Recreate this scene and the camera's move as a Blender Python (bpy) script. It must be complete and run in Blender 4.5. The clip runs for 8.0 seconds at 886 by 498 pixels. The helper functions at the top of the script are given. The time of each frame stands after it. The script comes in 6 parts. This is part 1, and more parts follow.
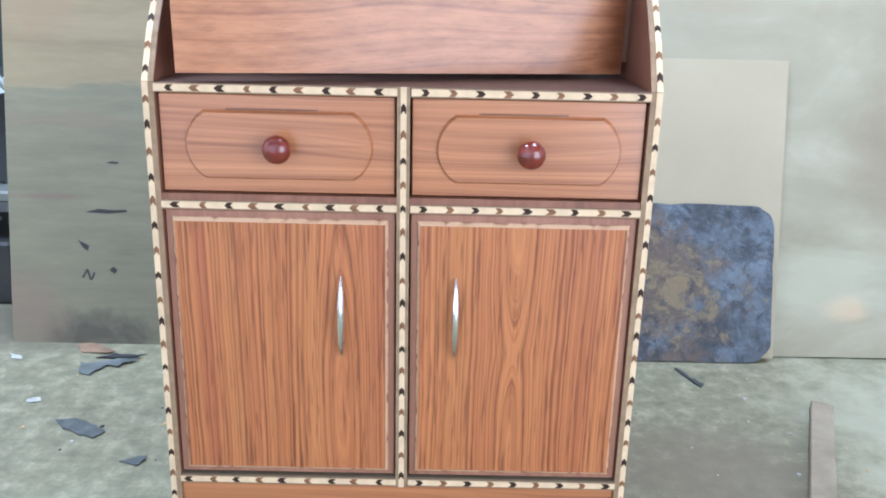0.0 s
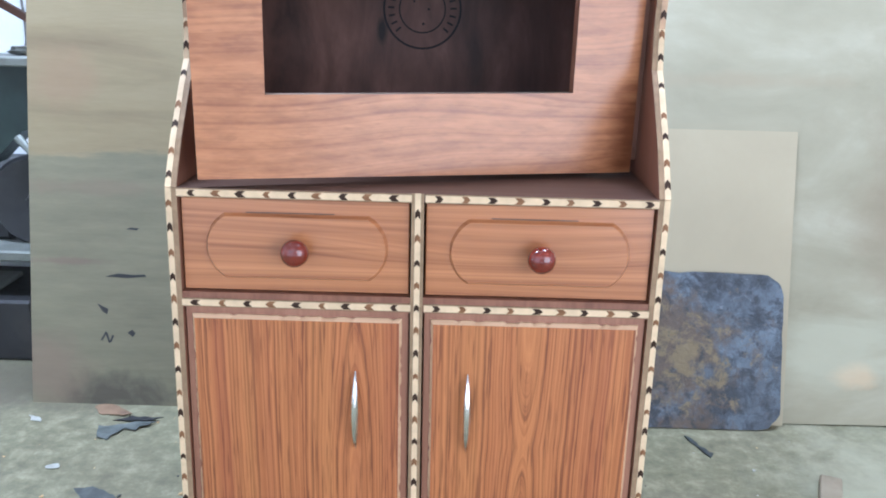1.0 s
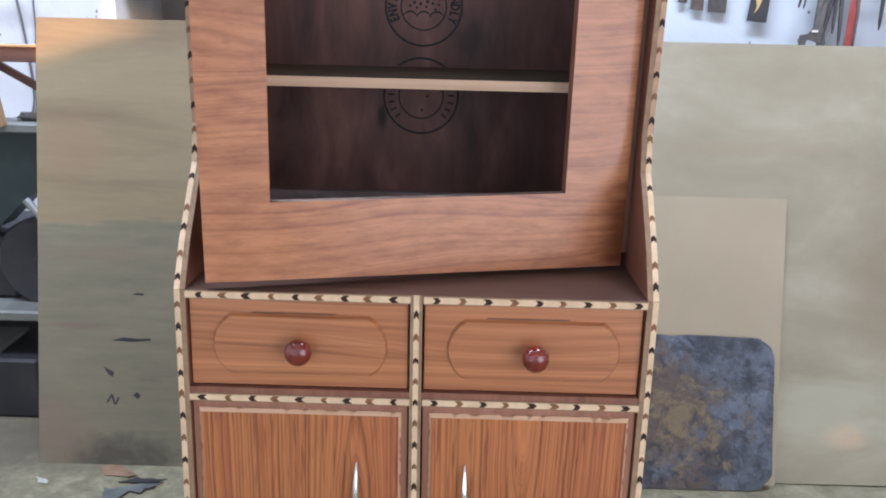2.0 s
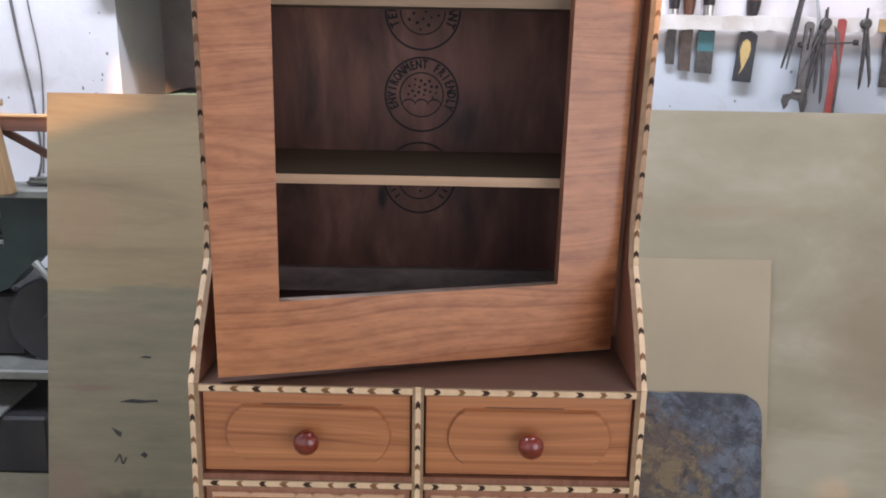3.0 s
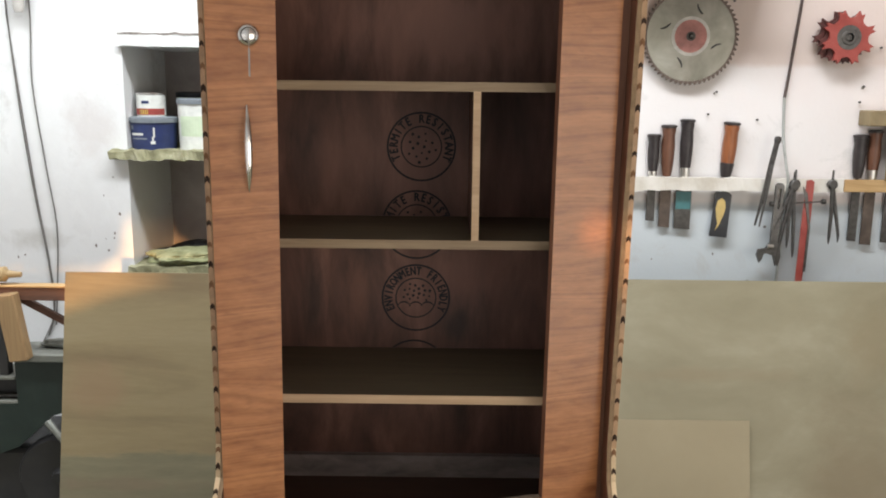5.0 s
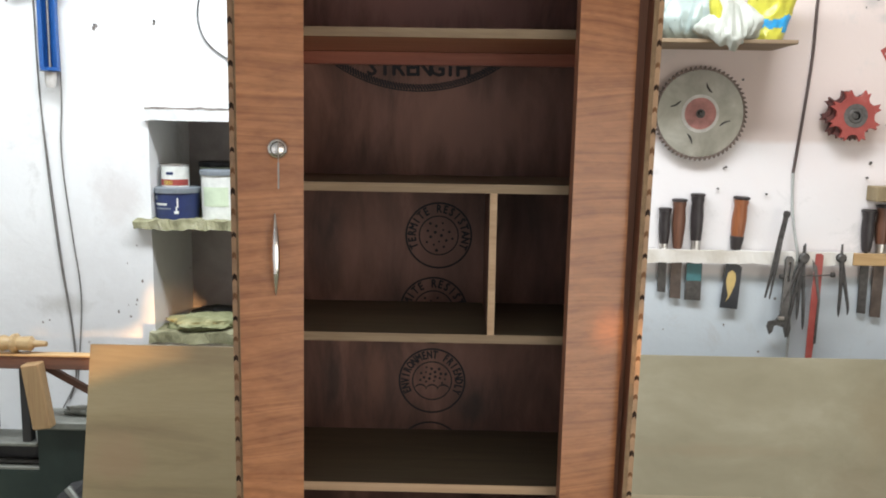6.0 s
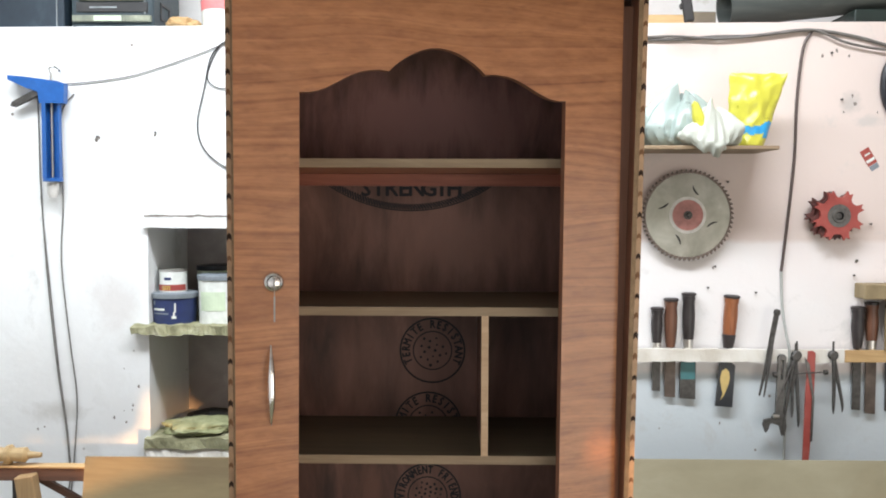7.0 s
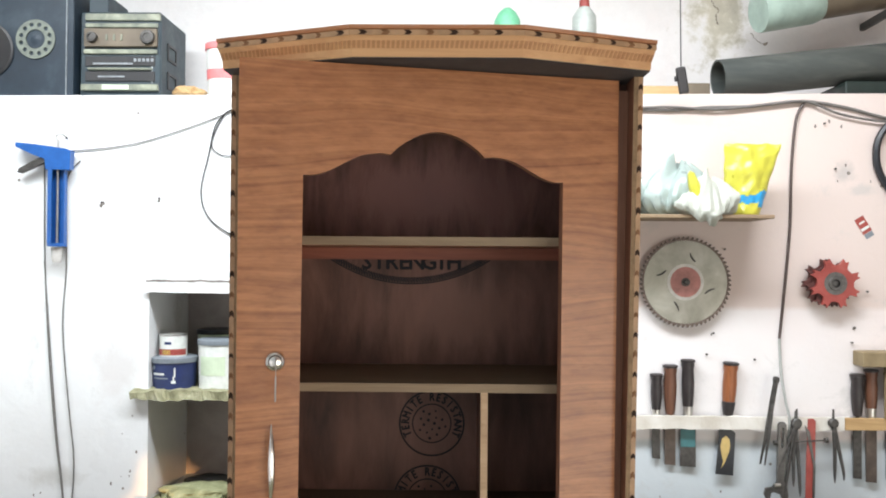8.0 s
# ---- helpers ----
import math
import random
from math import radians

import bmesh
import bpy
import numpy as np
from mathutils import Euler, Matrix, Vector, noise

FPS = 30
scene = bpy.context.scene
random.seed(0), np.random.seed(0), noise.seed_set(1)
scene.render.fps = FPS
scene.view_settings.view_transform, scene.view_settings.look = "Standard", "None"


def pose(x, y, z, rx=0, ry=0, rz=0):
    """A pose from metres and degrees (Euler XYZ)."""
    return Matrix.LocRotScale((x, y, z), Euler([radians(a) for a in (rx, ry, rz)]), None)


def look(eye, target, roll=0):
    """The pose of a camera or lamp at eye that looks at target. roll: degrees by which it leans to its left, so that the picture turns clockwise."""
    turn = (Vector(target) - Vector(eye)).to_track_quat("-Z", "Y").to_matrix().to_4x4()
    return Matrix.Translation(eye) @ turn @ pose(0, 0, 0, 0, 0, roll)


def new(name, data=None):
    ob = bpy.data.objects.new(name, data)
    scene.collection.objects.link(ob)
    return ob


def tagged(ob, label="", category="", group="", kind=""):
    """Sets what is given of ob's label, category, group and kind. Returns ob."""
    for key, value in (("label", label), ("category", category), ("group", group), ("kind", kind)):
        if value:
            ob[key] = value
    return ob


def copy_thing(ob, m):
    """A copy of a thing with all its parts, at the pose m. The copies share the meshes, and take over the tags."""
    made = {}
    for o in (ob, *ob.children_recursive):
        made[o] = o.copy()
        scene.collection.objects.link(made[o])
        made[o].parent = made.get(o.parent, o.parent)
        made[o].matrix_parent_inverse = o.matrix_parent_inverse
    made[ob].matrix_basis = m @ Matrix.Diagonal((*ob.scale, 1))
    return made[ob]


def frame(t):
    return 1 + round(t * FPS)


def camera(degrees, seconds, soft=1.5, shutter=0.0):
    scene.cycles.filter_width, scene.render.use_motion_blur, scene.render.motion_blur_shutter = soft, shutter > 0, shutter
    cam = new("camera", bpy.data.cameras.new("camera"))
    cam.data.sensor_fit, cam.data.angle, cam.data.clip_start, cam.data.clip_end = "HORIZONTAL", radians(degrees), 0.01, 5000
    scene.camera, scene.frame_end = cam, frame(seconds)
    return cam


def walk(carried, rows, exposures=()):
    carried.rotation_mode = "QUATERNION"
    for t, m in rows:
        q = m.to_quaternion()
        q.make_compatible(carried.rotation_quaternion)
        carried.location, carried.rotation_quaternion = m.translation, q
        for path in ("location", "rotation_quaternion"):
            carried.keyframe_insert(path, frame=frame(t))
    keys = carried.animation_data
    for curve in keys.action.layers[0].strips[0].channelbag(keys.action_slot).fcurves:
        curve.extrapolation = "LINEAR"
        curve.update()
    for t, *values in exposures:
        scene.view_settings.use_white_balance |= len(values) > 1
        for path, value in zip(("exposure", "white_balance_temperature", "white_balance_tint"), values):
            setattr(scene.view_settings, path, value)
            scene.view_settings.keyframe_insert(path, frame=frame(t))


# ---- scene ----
cam = camera(56.1, 8.0, 1.9)
PATH = [
    (0, (0.058, -1.249, 0.976), (0.069, 0.649, 0.345), 1.3),
    (0.5, (0.053, -1.244, 1.04), (0.051, 0.662, 0.435), 1.2),
    (1, (0.054, -1.242, 1.108), (0.035, 0.67, 0.519), 1.4),
    (1.5, (0.058, -1.245, 1.186), (0.037, 0.672, 0.616), 1.4),
    (3, (0.044, -1.297, 1.406), (0.037, 0.634, 0.885), 1.0),
    (3.5, (0.046, -1.321, 1.514), (0.05, 0.616, 1.015), 0.9),
    (4, (0.051, -1.338, 1.595), (0.062, 0.607, 1.127), 0.8),
    (4.5, (0.054, -1.351, 1.669), (0.064, 0.606, 1.255), 0.6),
    (6, (0.038, -1.41, 1.856), (0.006, 0.57, 1.575), 0.9),
    (6.5, (0.042, -1.425, 1.911), (0.007, 0.566, 1.717), 0.7),
    (7, (0.047, -1.44, 1.952), (0.02, 0.557, 1.854), 0.2),
    (7.5, (0.049, -1.458, 1.976), (0.028, 0.542, 1.962), 0.1),
    (8, (0.047, -1.463, 2.003), (0.02, 0.537, 2.03), 0.4),
]
EXPOSURES = [(0, 1.01, 4900, 11), (0.5, 0.98, 4900, 11), (1, 0.87, 4960, 11), (1.5, 0.48, 5120, 15), (1.8, 0.41, 5300, 18), (3, 0.04, 5880, 21), (3.5, -0.06, 6180, 17), (4.5, -0.17, 6600, 12), (6, -0.18, 6380, 10), (8, -0.03, 6350, 10)]
walk(cam, [(t, look(eye, target, roll)) for t, eye, target, roll in PATH], EXPOSURES)

# ---- light ----
scene.view_settings.exposure = 0.0
world = bpy.data.worlds.new("world")
scene.world = world
world.use_nodes = True
sky = world.node_tree.nodes.new("ShaderNodeTexSky")
sky.sky_type, sky.sun_disc = "NISHITA", False
sky.sun_elevation, sky.sun_rotation = radians(7.4), radians(173)
world.node_tree.nodes["Background"].inputs["Strength"].default_value = 0.12
world.node_tree.links.new(sky.outputs[0], world.node_tree.nodes["Background"].inputs["Color"])


def opening_light(name, m, w, h, watts, colour):
    data = bpy.data.lights.new(name, "AREA")
    data.shape, data.size, data.size_y, data.energy, data.color = "RECTANGLE", w, h, watts, colour
    ob = new(name, data)
    ob.matrix_world = m
    return ob


# Area lamps as daylight of assumed, unseen openings: two doorways behind the camera and a roof light
opening_light("assumed_doorway_light", look((-1.3, -2.46, 1.08), (-0.6, 0, 1.1)), 1.9, 2.1, 12, (1.0, 0.97, 0.95))
opening_light("assumed_doorway_light", look((1.9, -2.46, 1.08), (0.9, 0, 1.1)), 2.2, 2.1, 45.5, (1.0, 0.95, 0.86))
opening_light("assumed_rooflight_lamp", look((-0.35, 0.36, 3.55), (-0.35, 0.361, 0)), 3.5, 0.4, 166, (0.93, 0.97, 1.0))
sun = bpy.data.lights.new("low_sun", "SUN")
sun.energy, sun.angle, sun.color = 5.0, radians(0.5), (1.0, 0.52, 0.20)
new("low_sun", sun).matrix_world = look((0, 0, 0), (-0.12, 1.0, -0.13))

# ---- materials ----
WALL, DEEP, TOP = 1.579, 2.034, 3.6  # faces of the back wall and its upper part, and the ceiling


def node_mat(name):
    m = bpy.data.materials.new(name)
    m.use_nodes = True
    t = m.node_tree
    return m, t, t.nodes["Principled BSDF"]


def add(t, kind, **values):
    n = t.nodes.new("ShaderNode" + kind)
    for k, v in values.items():
        n.inputs[k.replace("_", " ")].default_value = v
    return n


def coords(t, scale=(1, 1, 1), rot=(0, 0, 0)):
    c = t.nodes.new("ShaderNodeTexCoord")
    mp = t.nodes.new("ShaderNodeMapping")
    mp.inputs["Scale"].default_value = scale
    mp.inputs["Rotation"].default_value = [radians(a) for a in rot]
    t.links.new(c.outputs["Object"], mp.inputs["Vector"])
    return mp.outputs["Vector"]


def noise_tex(t, vec, scale, detail=4, rough=0.6, distortion=0.0):
    n = t.nodes.new("ShaderNodeTexNoise")
    n.inputs["Scale"].default_value, n.inputs["Detail"].default_value = scale, detail
    n.inputs["Roughness"].default_value, n.inputs["Distortion"].default_value = rough, distortion
    t.links.new(vec, n.inputs["Vector"])
    return n.outputs["Fac"]


def ramp(t, fac, stops):
    r = t.nodes.new("ShaderNodeValToRGB")
    while len(r.color_ramp.elements) < len(stops):
        r.color_ramp.elements.new(0.5)
    for e, (p, c) in zip(r.color_ramp.elements, stops):
        e.position, e.color = p, (*c, 1)
    t.links.new(fac, r.inputs["Fac"])
    return r.outputs["Color"]


def mix(t, fac, a, b, mode="MIX"):
    n = t.nodes.new("ShaderNodeMix")
    n.data_type, n.blend_type = "RGBA", mode
    for sock, v in ((n.inputs[0], fac), (n.inputs[6], a), (n.inputs[7], b)):
        if isinstance(v, (int, float)):
            sock.default_value = v
        elif isinstance(v, tuple):
            sock.default_value = (*v, 1)
        else:
            t.links.new(v, sock)
    return n.outputs[2]


def mul(t, a, k, add_=0.0):
    n = t.nodes.new("ShaderNodeMath")
    n.operation = "MULTIPLY_ADD"
    t.links.new(a, n.inputs[0])
    n.inputs[1].default_value, n.inputs[2].default_value = k, add_
    return n.outputs[0]


def bump(t, bsdf, height, strength=0.2, distance=0.002):
    b = t.nodes.new("ShaderNodeBump")
    b.inputs["Strength"].default_value, b.inputs["Distance"].default_value = strength, distance
    t.links.new(height, b.inputs["Height"])
    t.links.new(b.outputs["Normal"], bsdf.inputs["Normal"])


def wood(name, grain, light, mid, dark, rough=0.4, band=7.0, wobble=2.2, contrast=1.0, shift=(0, 0, 0), coat=0.0):
    """Wood or wood laminate; grain is the axis along which the fibres run."""
    m, t, b = node_mat(name)
    st = [1.0, 1.0, 1.0]
    st["xyz".index(grain)] = 0.13
    c = t.nodes.new("ShaderNodeTexCoord")
    mp = t.nodes.new("ShaderNodeMapping")
    mp.inputs["Scale"].default_value, mp.inputs["Location"].default_value = st, shift
    t.links.new(c.outputs["Object"], mp.inputs["Vector"])
    v = mp.outputs["Vector"]
    big = noise_tex(t, v, band, 2, 0.5, wobble)
    w = t.nodes.new("ShaderNodeMath")
    w.operation = "PINGPONG"
    t.links.new(mul(t, big, 6.0), w.inputs[0])
    w.inputs[1].default_value = 0.5
    rings = mul(t, w.outputs[0], 2.0)
    st2 = [90.0, 90.0, 90.0]
    st2["xyz".index(grain)] = 2.5
    fibre = noise_tex(t, coords(t, st2), 1.0, 5, 0.65)
    st3 = [14.0, 14.0, 14.0]
    st3["xyz".index(grain)] = 0.7
    streak = noise_tex(t, coords(t, st3), 1.0, 3, 0.55)
    col = ramp(t, rings, [(0.0, dark), (0.35, mid), (0.8, mid), (1.0, light)])
    col = mix(t, 0.55, col, ramp(t, streak, [(0.3, dark), (0.5, mid), (0.68, light)]))
    col = mix(t, 0.45 * contrast, col, ramp(t, fibre, [(0.32, dark), (0.52, mid), (0.7, light)]))
    t.links.new(col, b.inputs["Base Color"])
    t.links.new(mul(t, fibre, 0.25, rough - 0.12), b.inputs["Roughness"])
    b.inputs["Coat Weight"].default_value, b.inputs["Coat Roughness"].default_value = coat, 0.06
    bump(t, b, fibre, 0.12, 0.001)
    return m


def log_wood(name, grain, across, centre, light, mid, dark, freq=70.0, slope=0.1, wave=0.02, rough=0.42, line=0.6, heart=0.0, fold=10.0, repeat=10.0):
    """Sawn-log figure: rings about an axis that runs along the grain and slants slowly out of the face."""
    m, t, b = node_mat(name)
    c = t.nodes.new("ShaderNodeTexCoord")
    sep = t.nodes.new("ShaderNodeSeparateXYZ")
    t.links.new(c.outputs["Object"], sep.inputs[0])
    st = [9.0, 9.0, 9.0]
    st["xyz".index(grain)] = 2.2
    warp = noise_tex(t, coords(t, st), 1.0, 3, 0.5)
    st = [2.5, 2.5, 2.5]
    st["xyz".index(grain)] = 1.6
    drift = noise_tex(t, coords(t, st), 1.0, 2, 0.5)

    def op(kind, a, k):
        n = t.nodes.new("ShaderNodeMath")
        n.operation = kind
        t.links.new(a, n.inputs[0])
        if isinstance(k, (int, float)):
            n.inputs[1].default_value = k
        else:
            t.links.new(k, n.inputs[1])
        return n.outputs[0]

    side = op("PINGPONG", op("SUBTRACT", sep.outputs["XYZ".index(across.upper())], centre), repeat)
    side = op("ADD", side, mul(t, warp, 0.024, -0.012))
    along = op("PINGPONG", op("SUBTRACT", sep.outputs["XYZ".index(grain.upper())], heart), fold)
    along = op("ADD", mul(t, along, slope), mul(t, drift, wave, -wave / 2))
    rad = op("SQRT", op("ADD", op("MULTIPLY", side, side), op("MULTIPLY", along, along)), 0.0)
    rings = t.nodes.new("ShaderNodeTexNoise")
    rings.noise_dimensions = "1D"
    rings.inputs["Scale"].default_value, rings.inputs["Detail"].default_value, rings.inputs["Roughness"].default_value = freq, 3, 0.6
    t.links.new(rad, rings.inputs["W"])
    tone = t.nodes.new("ShaderNodeTexNoise")
    tone.noise_dimensions = "1D"
    tone.inputs["Scale"].default_value, tone.inputs["Detail"].default_value = freq * 0.16, 1
    t.links.new(rad, tone.inputs["W"])
    st2 = [420.0, 420.0, 420.0]
    st2["xyz".index(grain)] = 9.0
    fibre = noise_tex(t, coords(t, st2), 1.0, 3, 0.6)
    col = ramp(t, tone.outputs["Fac"], [(0.34, tuple(0.6 * q + 0.4 * w for q, w in zip(mid, dark))), (0.48, mid), (0.64, light)])
    col = mix(t, line, col, ramp(t, rings.outputs["Fac"], [(0.40, dark), (0.465, mid), (0.62, light)]))
    st3 = [17.0, 17.0, 17.0]
    st3["xyz".index(grain)] = 0.5
    column = noise_tex(t, coords(t, st3), 1.0, 2, 0.5)
    col = mix(t, ramp(t, column, [(0.50, (0, 0, 0)), (0.64, (0.36, 0.36, 0.36))]), col, (0.55, 0.24, 0.075))
    col = mix(t, ramp(t, column, [(0.36, (0.45, 0.45, 0.45)), (0.46, (0, 0, 0))]), col, (0.30, 0.085, 0.04))
    col = mix(t, 0.20, col, ramp(t, fibre, [(0.3, dark), (0.5, mid), (0.7, light)]))
    st4 = [240.0, 240.0, 240.0]
    st4["xyz".index(grain)] = 10.0
    pores = noise_tex(t, coords(t, st4), 1.0, 2, 0.55)
    col = mix(t, ramp(t, pores, [(0.56, (0, 0, 0)), (0.68, (0.62, 0.62, 0.62))]), col, dark)
    t.links.new(col, b.inputs["Base Color"])
    t.links.new(mul(t, fibre, 0.22, rough - 0.11), b.inputs["Roughness"])
    bump(t, b, fibre, 0.08, 0.0006)
    return m


def flame_wood(name, grain, light, mid, dark, freq=9.0, along=1.9, across=9.0, climb_rate=3.5, rough=0.4, line=0.6, shift=(0, 0, 0), coat=0.0, stain=None, sway=0.5):
    """Plain-sawn laminate print: ring lines follow a slow stretched field, so that they close into lens and flame figures."""
    m, t, b = node_mat(name)
    c = t.nodes.new("ShaderNodeTexCoord")
    st = [across, across, across]
    st["xyz".index(grain)] = along
    mp = t.nodes.new("ShaderNodeMapping")
    mp.inputs["Scale"].default_value, mp.inputs["Location"].default_value = st, shift
    t.links.new(c.outputs["Object"], mp.inputs["Vector"])
    field = noise_tex(t, mp.outputs["Vector"], 1.0, 0.6, 0.35)
    sep = t.nodes.new("ShaderNodeSeparateXYZ")
    t.links.new(c.outputs["Object"], sep.inputs[0])
    climb = t.nodes.new("ShaderNodeMath")
    climb.operation = "ADD"
    t.links.new(mul(t, field, sway), climb.inputs[0])
    t.links.new(mul(t, sep.outputs["Z" if grain == "x" else "X"], climb_rate), climb.inputs[1])

    def along_field(scale, detail, rough_):
        n = t.nodes.new("ShaderNodeTexNoise")
        n.noise_dimensions = "1D"
        n.inputs["Scale"].default_value, n.inputs["Detail"].default_value, n.inputs["Roughness"].default_value = scale, detail, rough_
        t.links.new(climb.outputs[0], n.inputs["W"])
        return n.outputs["Fac"]

    tone, rings = along_field(freq * 1.1, 1, 0.5), along_field(freq * 3.6, 3, 0.6)
    st2 = [260.0, 260.0, 260.0]
    st2["xyz".index(grain)] = 1.4
    fibre = noise_tex(t, coords(t, st2), 1.0, 2, 0.5)
    st3 = [62.0, 62.0, 62.0]
    st3["xyz".index(grain)] = 0.9
    streak = noise_tex(t, coords(t, st3), 1.0, 3, 0.6)
    st4 = [110.0, 110.0, 110.0]
    st4["xyz".index(grain)] = 1.3
    pores = noise_tex(t, coords(t, st4), 1.0, 2, 0.5)
    deep = tuple(0.45 * q + 0.55 * w for q, w in zip(mid, dark))
    col = ramp(t, tone, [(0.33, deep), (0.47, mid), (0.66, light)])
    col = mix(t, line, col, ramp(t, rings, [(0.34, dark), (0.45, mid), (0.64, light)]))
    col = mix(t, 0.34, col, ramp(t, streak, [(0.34, dark), (0.5, mid), (0.64, light)]))
    col = mix(t, 0.10, col, ramp(t, fibre, [(0.3, dark), (0.5, mid), (0.7, light)]))
    col = mix(t, ramp(t, pores, [(0.58, (0, 0, 0)), (0.70, (0.26, 0.26, 0.26))]), col, dark)
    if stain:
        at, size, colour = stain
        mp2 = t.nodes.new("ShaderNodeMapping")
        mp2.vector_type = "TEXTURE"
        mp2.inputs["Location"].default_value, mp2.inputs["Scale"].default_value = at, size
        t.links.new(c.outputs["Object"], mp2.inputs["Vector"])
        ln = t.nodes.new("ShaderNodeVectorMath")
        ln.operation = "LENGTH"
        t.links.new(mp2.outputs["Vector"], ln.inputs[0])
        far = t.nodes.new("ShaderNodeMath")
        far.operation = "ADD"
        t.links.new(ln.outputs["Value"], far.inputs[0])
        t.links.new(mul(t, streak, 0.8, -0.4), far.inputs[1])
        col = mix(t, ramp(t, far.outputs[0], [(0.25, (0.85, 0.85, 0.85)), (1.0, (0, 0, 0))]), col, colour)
    t.links.new(col, b.inputs["Base Color"])
    t.links.new(mul(t, fibre, 0.18, rough - 0.09), b.inputs["Roughness"])
    b.inputs["Coat Weight"].default_value, b.inputs["Coat Roughness"].default_value = coat, 0.22
    bump(t, b, fibre, 0.05, 0.0005)
    return m


def mottled(name, c1, c2, c3, scale=3.0, rough=0.8, fine=60.0, relief=0.25, depth=0.003, metal=0.0, stretch=(1, 1, 1)):
    """A surface mottled at two scales, with fine relief."""
    m, t, b = node_mat(name)
    v = coords(t, stretch)
    a = noise_tex(t, v, scale, 6, 0.6, 0.4)
    f = noise_tex(t, v, fine, 4, 0.7)
    col = ramp(t, a, [(0.3, c1), (0.52, c2), (0.72, c3)])
    col = mix(t, mul(t, f, 0.5), col, c2)
    t.links.new(col, b.inputs["Base Color"])
    t.links.new(mul(t, f, 0.3, rough - 0.15), b.inputs["Roughness"])
    b.inputs["Metallic"].default_value = metal
    bump(t, b, f, relief, depth)
    return m


def plain(name, colour, rough=0.5, metal=0.0, spread=0.12, scale=40.0, coat=0.0):
    m, t, b = node_mat(name)
    f = noise_tex(t, coords(t), scale, 4, 0.6)
    lo = tuple(c * (1 - spread) for c in colour)
    hi = tuple(min(1, c * (1 + spread)) for c in colour)
    t.links.new(ramp(t, f, [(0.3, lo), (0.7, hi)]), b.inputs["Base Color"])
    t.links.new(mul(t, f, 0.2, rough - 0.1), b.inputs["Roughness"])
    b.inputs["Metallic"].default_value, b.inputs["Coat Weight"].default_value = metal, coat
    return m


LAM_L, LAM_M, LAM_D = (0.52, 0.225, 0.088), (0.385, 0.148, 0.054), (0.185, 0.058, 0.022)
laminate_h = flame_wood("drawer_laminate", "x", LAM_L, LAM_M, LAM_D, 7.0, 1.1, 12.0, 6.0, 0.36, 0.55, (0.3, 0, 0.2), 0.5, sway=0.55)
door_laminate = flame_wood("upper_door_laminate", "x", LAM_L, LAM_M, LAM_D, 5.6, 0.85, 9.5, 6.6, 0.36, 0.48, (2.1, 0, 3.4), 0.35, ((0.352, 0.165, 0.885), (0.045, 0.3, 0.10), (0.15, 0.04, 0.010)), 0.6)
OAK_L, OAK_M, OAK_D = (0.53, 0.208, 0.070), (0.365, 0.121, 0.040), (0.125, 0.036, 0.015)
laminate_v = [log_wood("lower_door_laminate", "z", "x", -0.098, OAK_L, OAK_M, OAK_D, 200, 0.085, 0.02, line=0.72, heart=0.29),
              log_wood("lower_door_laminate_b", "z", "x", 0.185, OAK_L, OAK_M, OAK_D, 200, 0.085, 0.02, line=0.72, heart=0.13, fold=0.25)]
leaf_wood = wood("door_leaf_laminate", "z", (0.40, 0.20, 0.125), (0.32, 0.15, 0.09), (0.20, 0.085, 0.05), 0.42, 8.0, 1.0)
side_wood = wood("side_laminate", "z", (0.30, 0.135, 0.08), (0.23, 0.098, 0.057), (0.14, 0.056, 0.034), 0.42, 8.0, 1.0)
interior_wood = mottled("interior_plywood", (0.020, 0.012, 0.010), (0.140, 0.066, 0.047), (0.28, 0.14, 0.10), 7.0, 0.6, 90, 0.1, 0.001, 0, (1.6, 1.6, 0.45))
shelf_wood = wood("shelf_plywood", "x", (0.185, 0.155, 0.098), (0.135, 0.108, 0.07), (0.09, 0.066, 0.044), 0.6, 7.0, 1.0)
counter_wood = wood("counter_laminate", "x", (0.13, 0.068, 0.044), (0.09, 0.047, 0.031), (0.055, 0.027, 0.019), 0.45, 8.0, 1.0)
edge_wood = wood("pale_edge", "x", (0.64, 0.47, 0.31), (0.54, 0.37, 0.23), (0.38, 0.24, 0.14), 0.55, 10.0, 1.0)
bevel_wood = wood("bevel_cut_wood", "x", (0.70, 0.47, 0.29), (0.60, 0.38, 0.22), (0.42, 0.24, 0.13), 0.55, 10.0, 1.0)
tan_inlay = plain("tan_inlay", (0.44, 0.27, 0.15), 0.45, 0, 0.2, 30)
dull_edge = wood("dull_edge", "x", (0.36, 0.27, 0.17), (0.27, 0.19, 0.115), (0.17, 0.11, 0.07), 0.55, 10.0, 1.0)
cream_inlay = plain("cream_inlay", (0.68, 0.51, 0.32), 0.5, 0, 0.14, 30)
dark_inlay = plain("dark_inlay", (0.046, 0.026, 0.017), 0.62, 0, 0.3)
brown_inlay = plain("brown_inlay", (0.23, 0.115, 0.055), 0.45, 0, 0.3)
grey_edge = plain("pale_grey_edge", (0.30, 0.23, 0.18), 0.55, 0, 0.2, 60)
border_inlay = plain("border_inlay", (0.29, 0.195, 0.115), 0.5, 0, 0.2, 60)
knob_lacquer = plain("knob_lacquer", (0.150, 0.017, 0.007), 0.2, 0, 0.35, 60, 0.6)
chrome = plain("chrome", (0.72, 0.70, 0.68), 0.2, 1.0, 0.03)
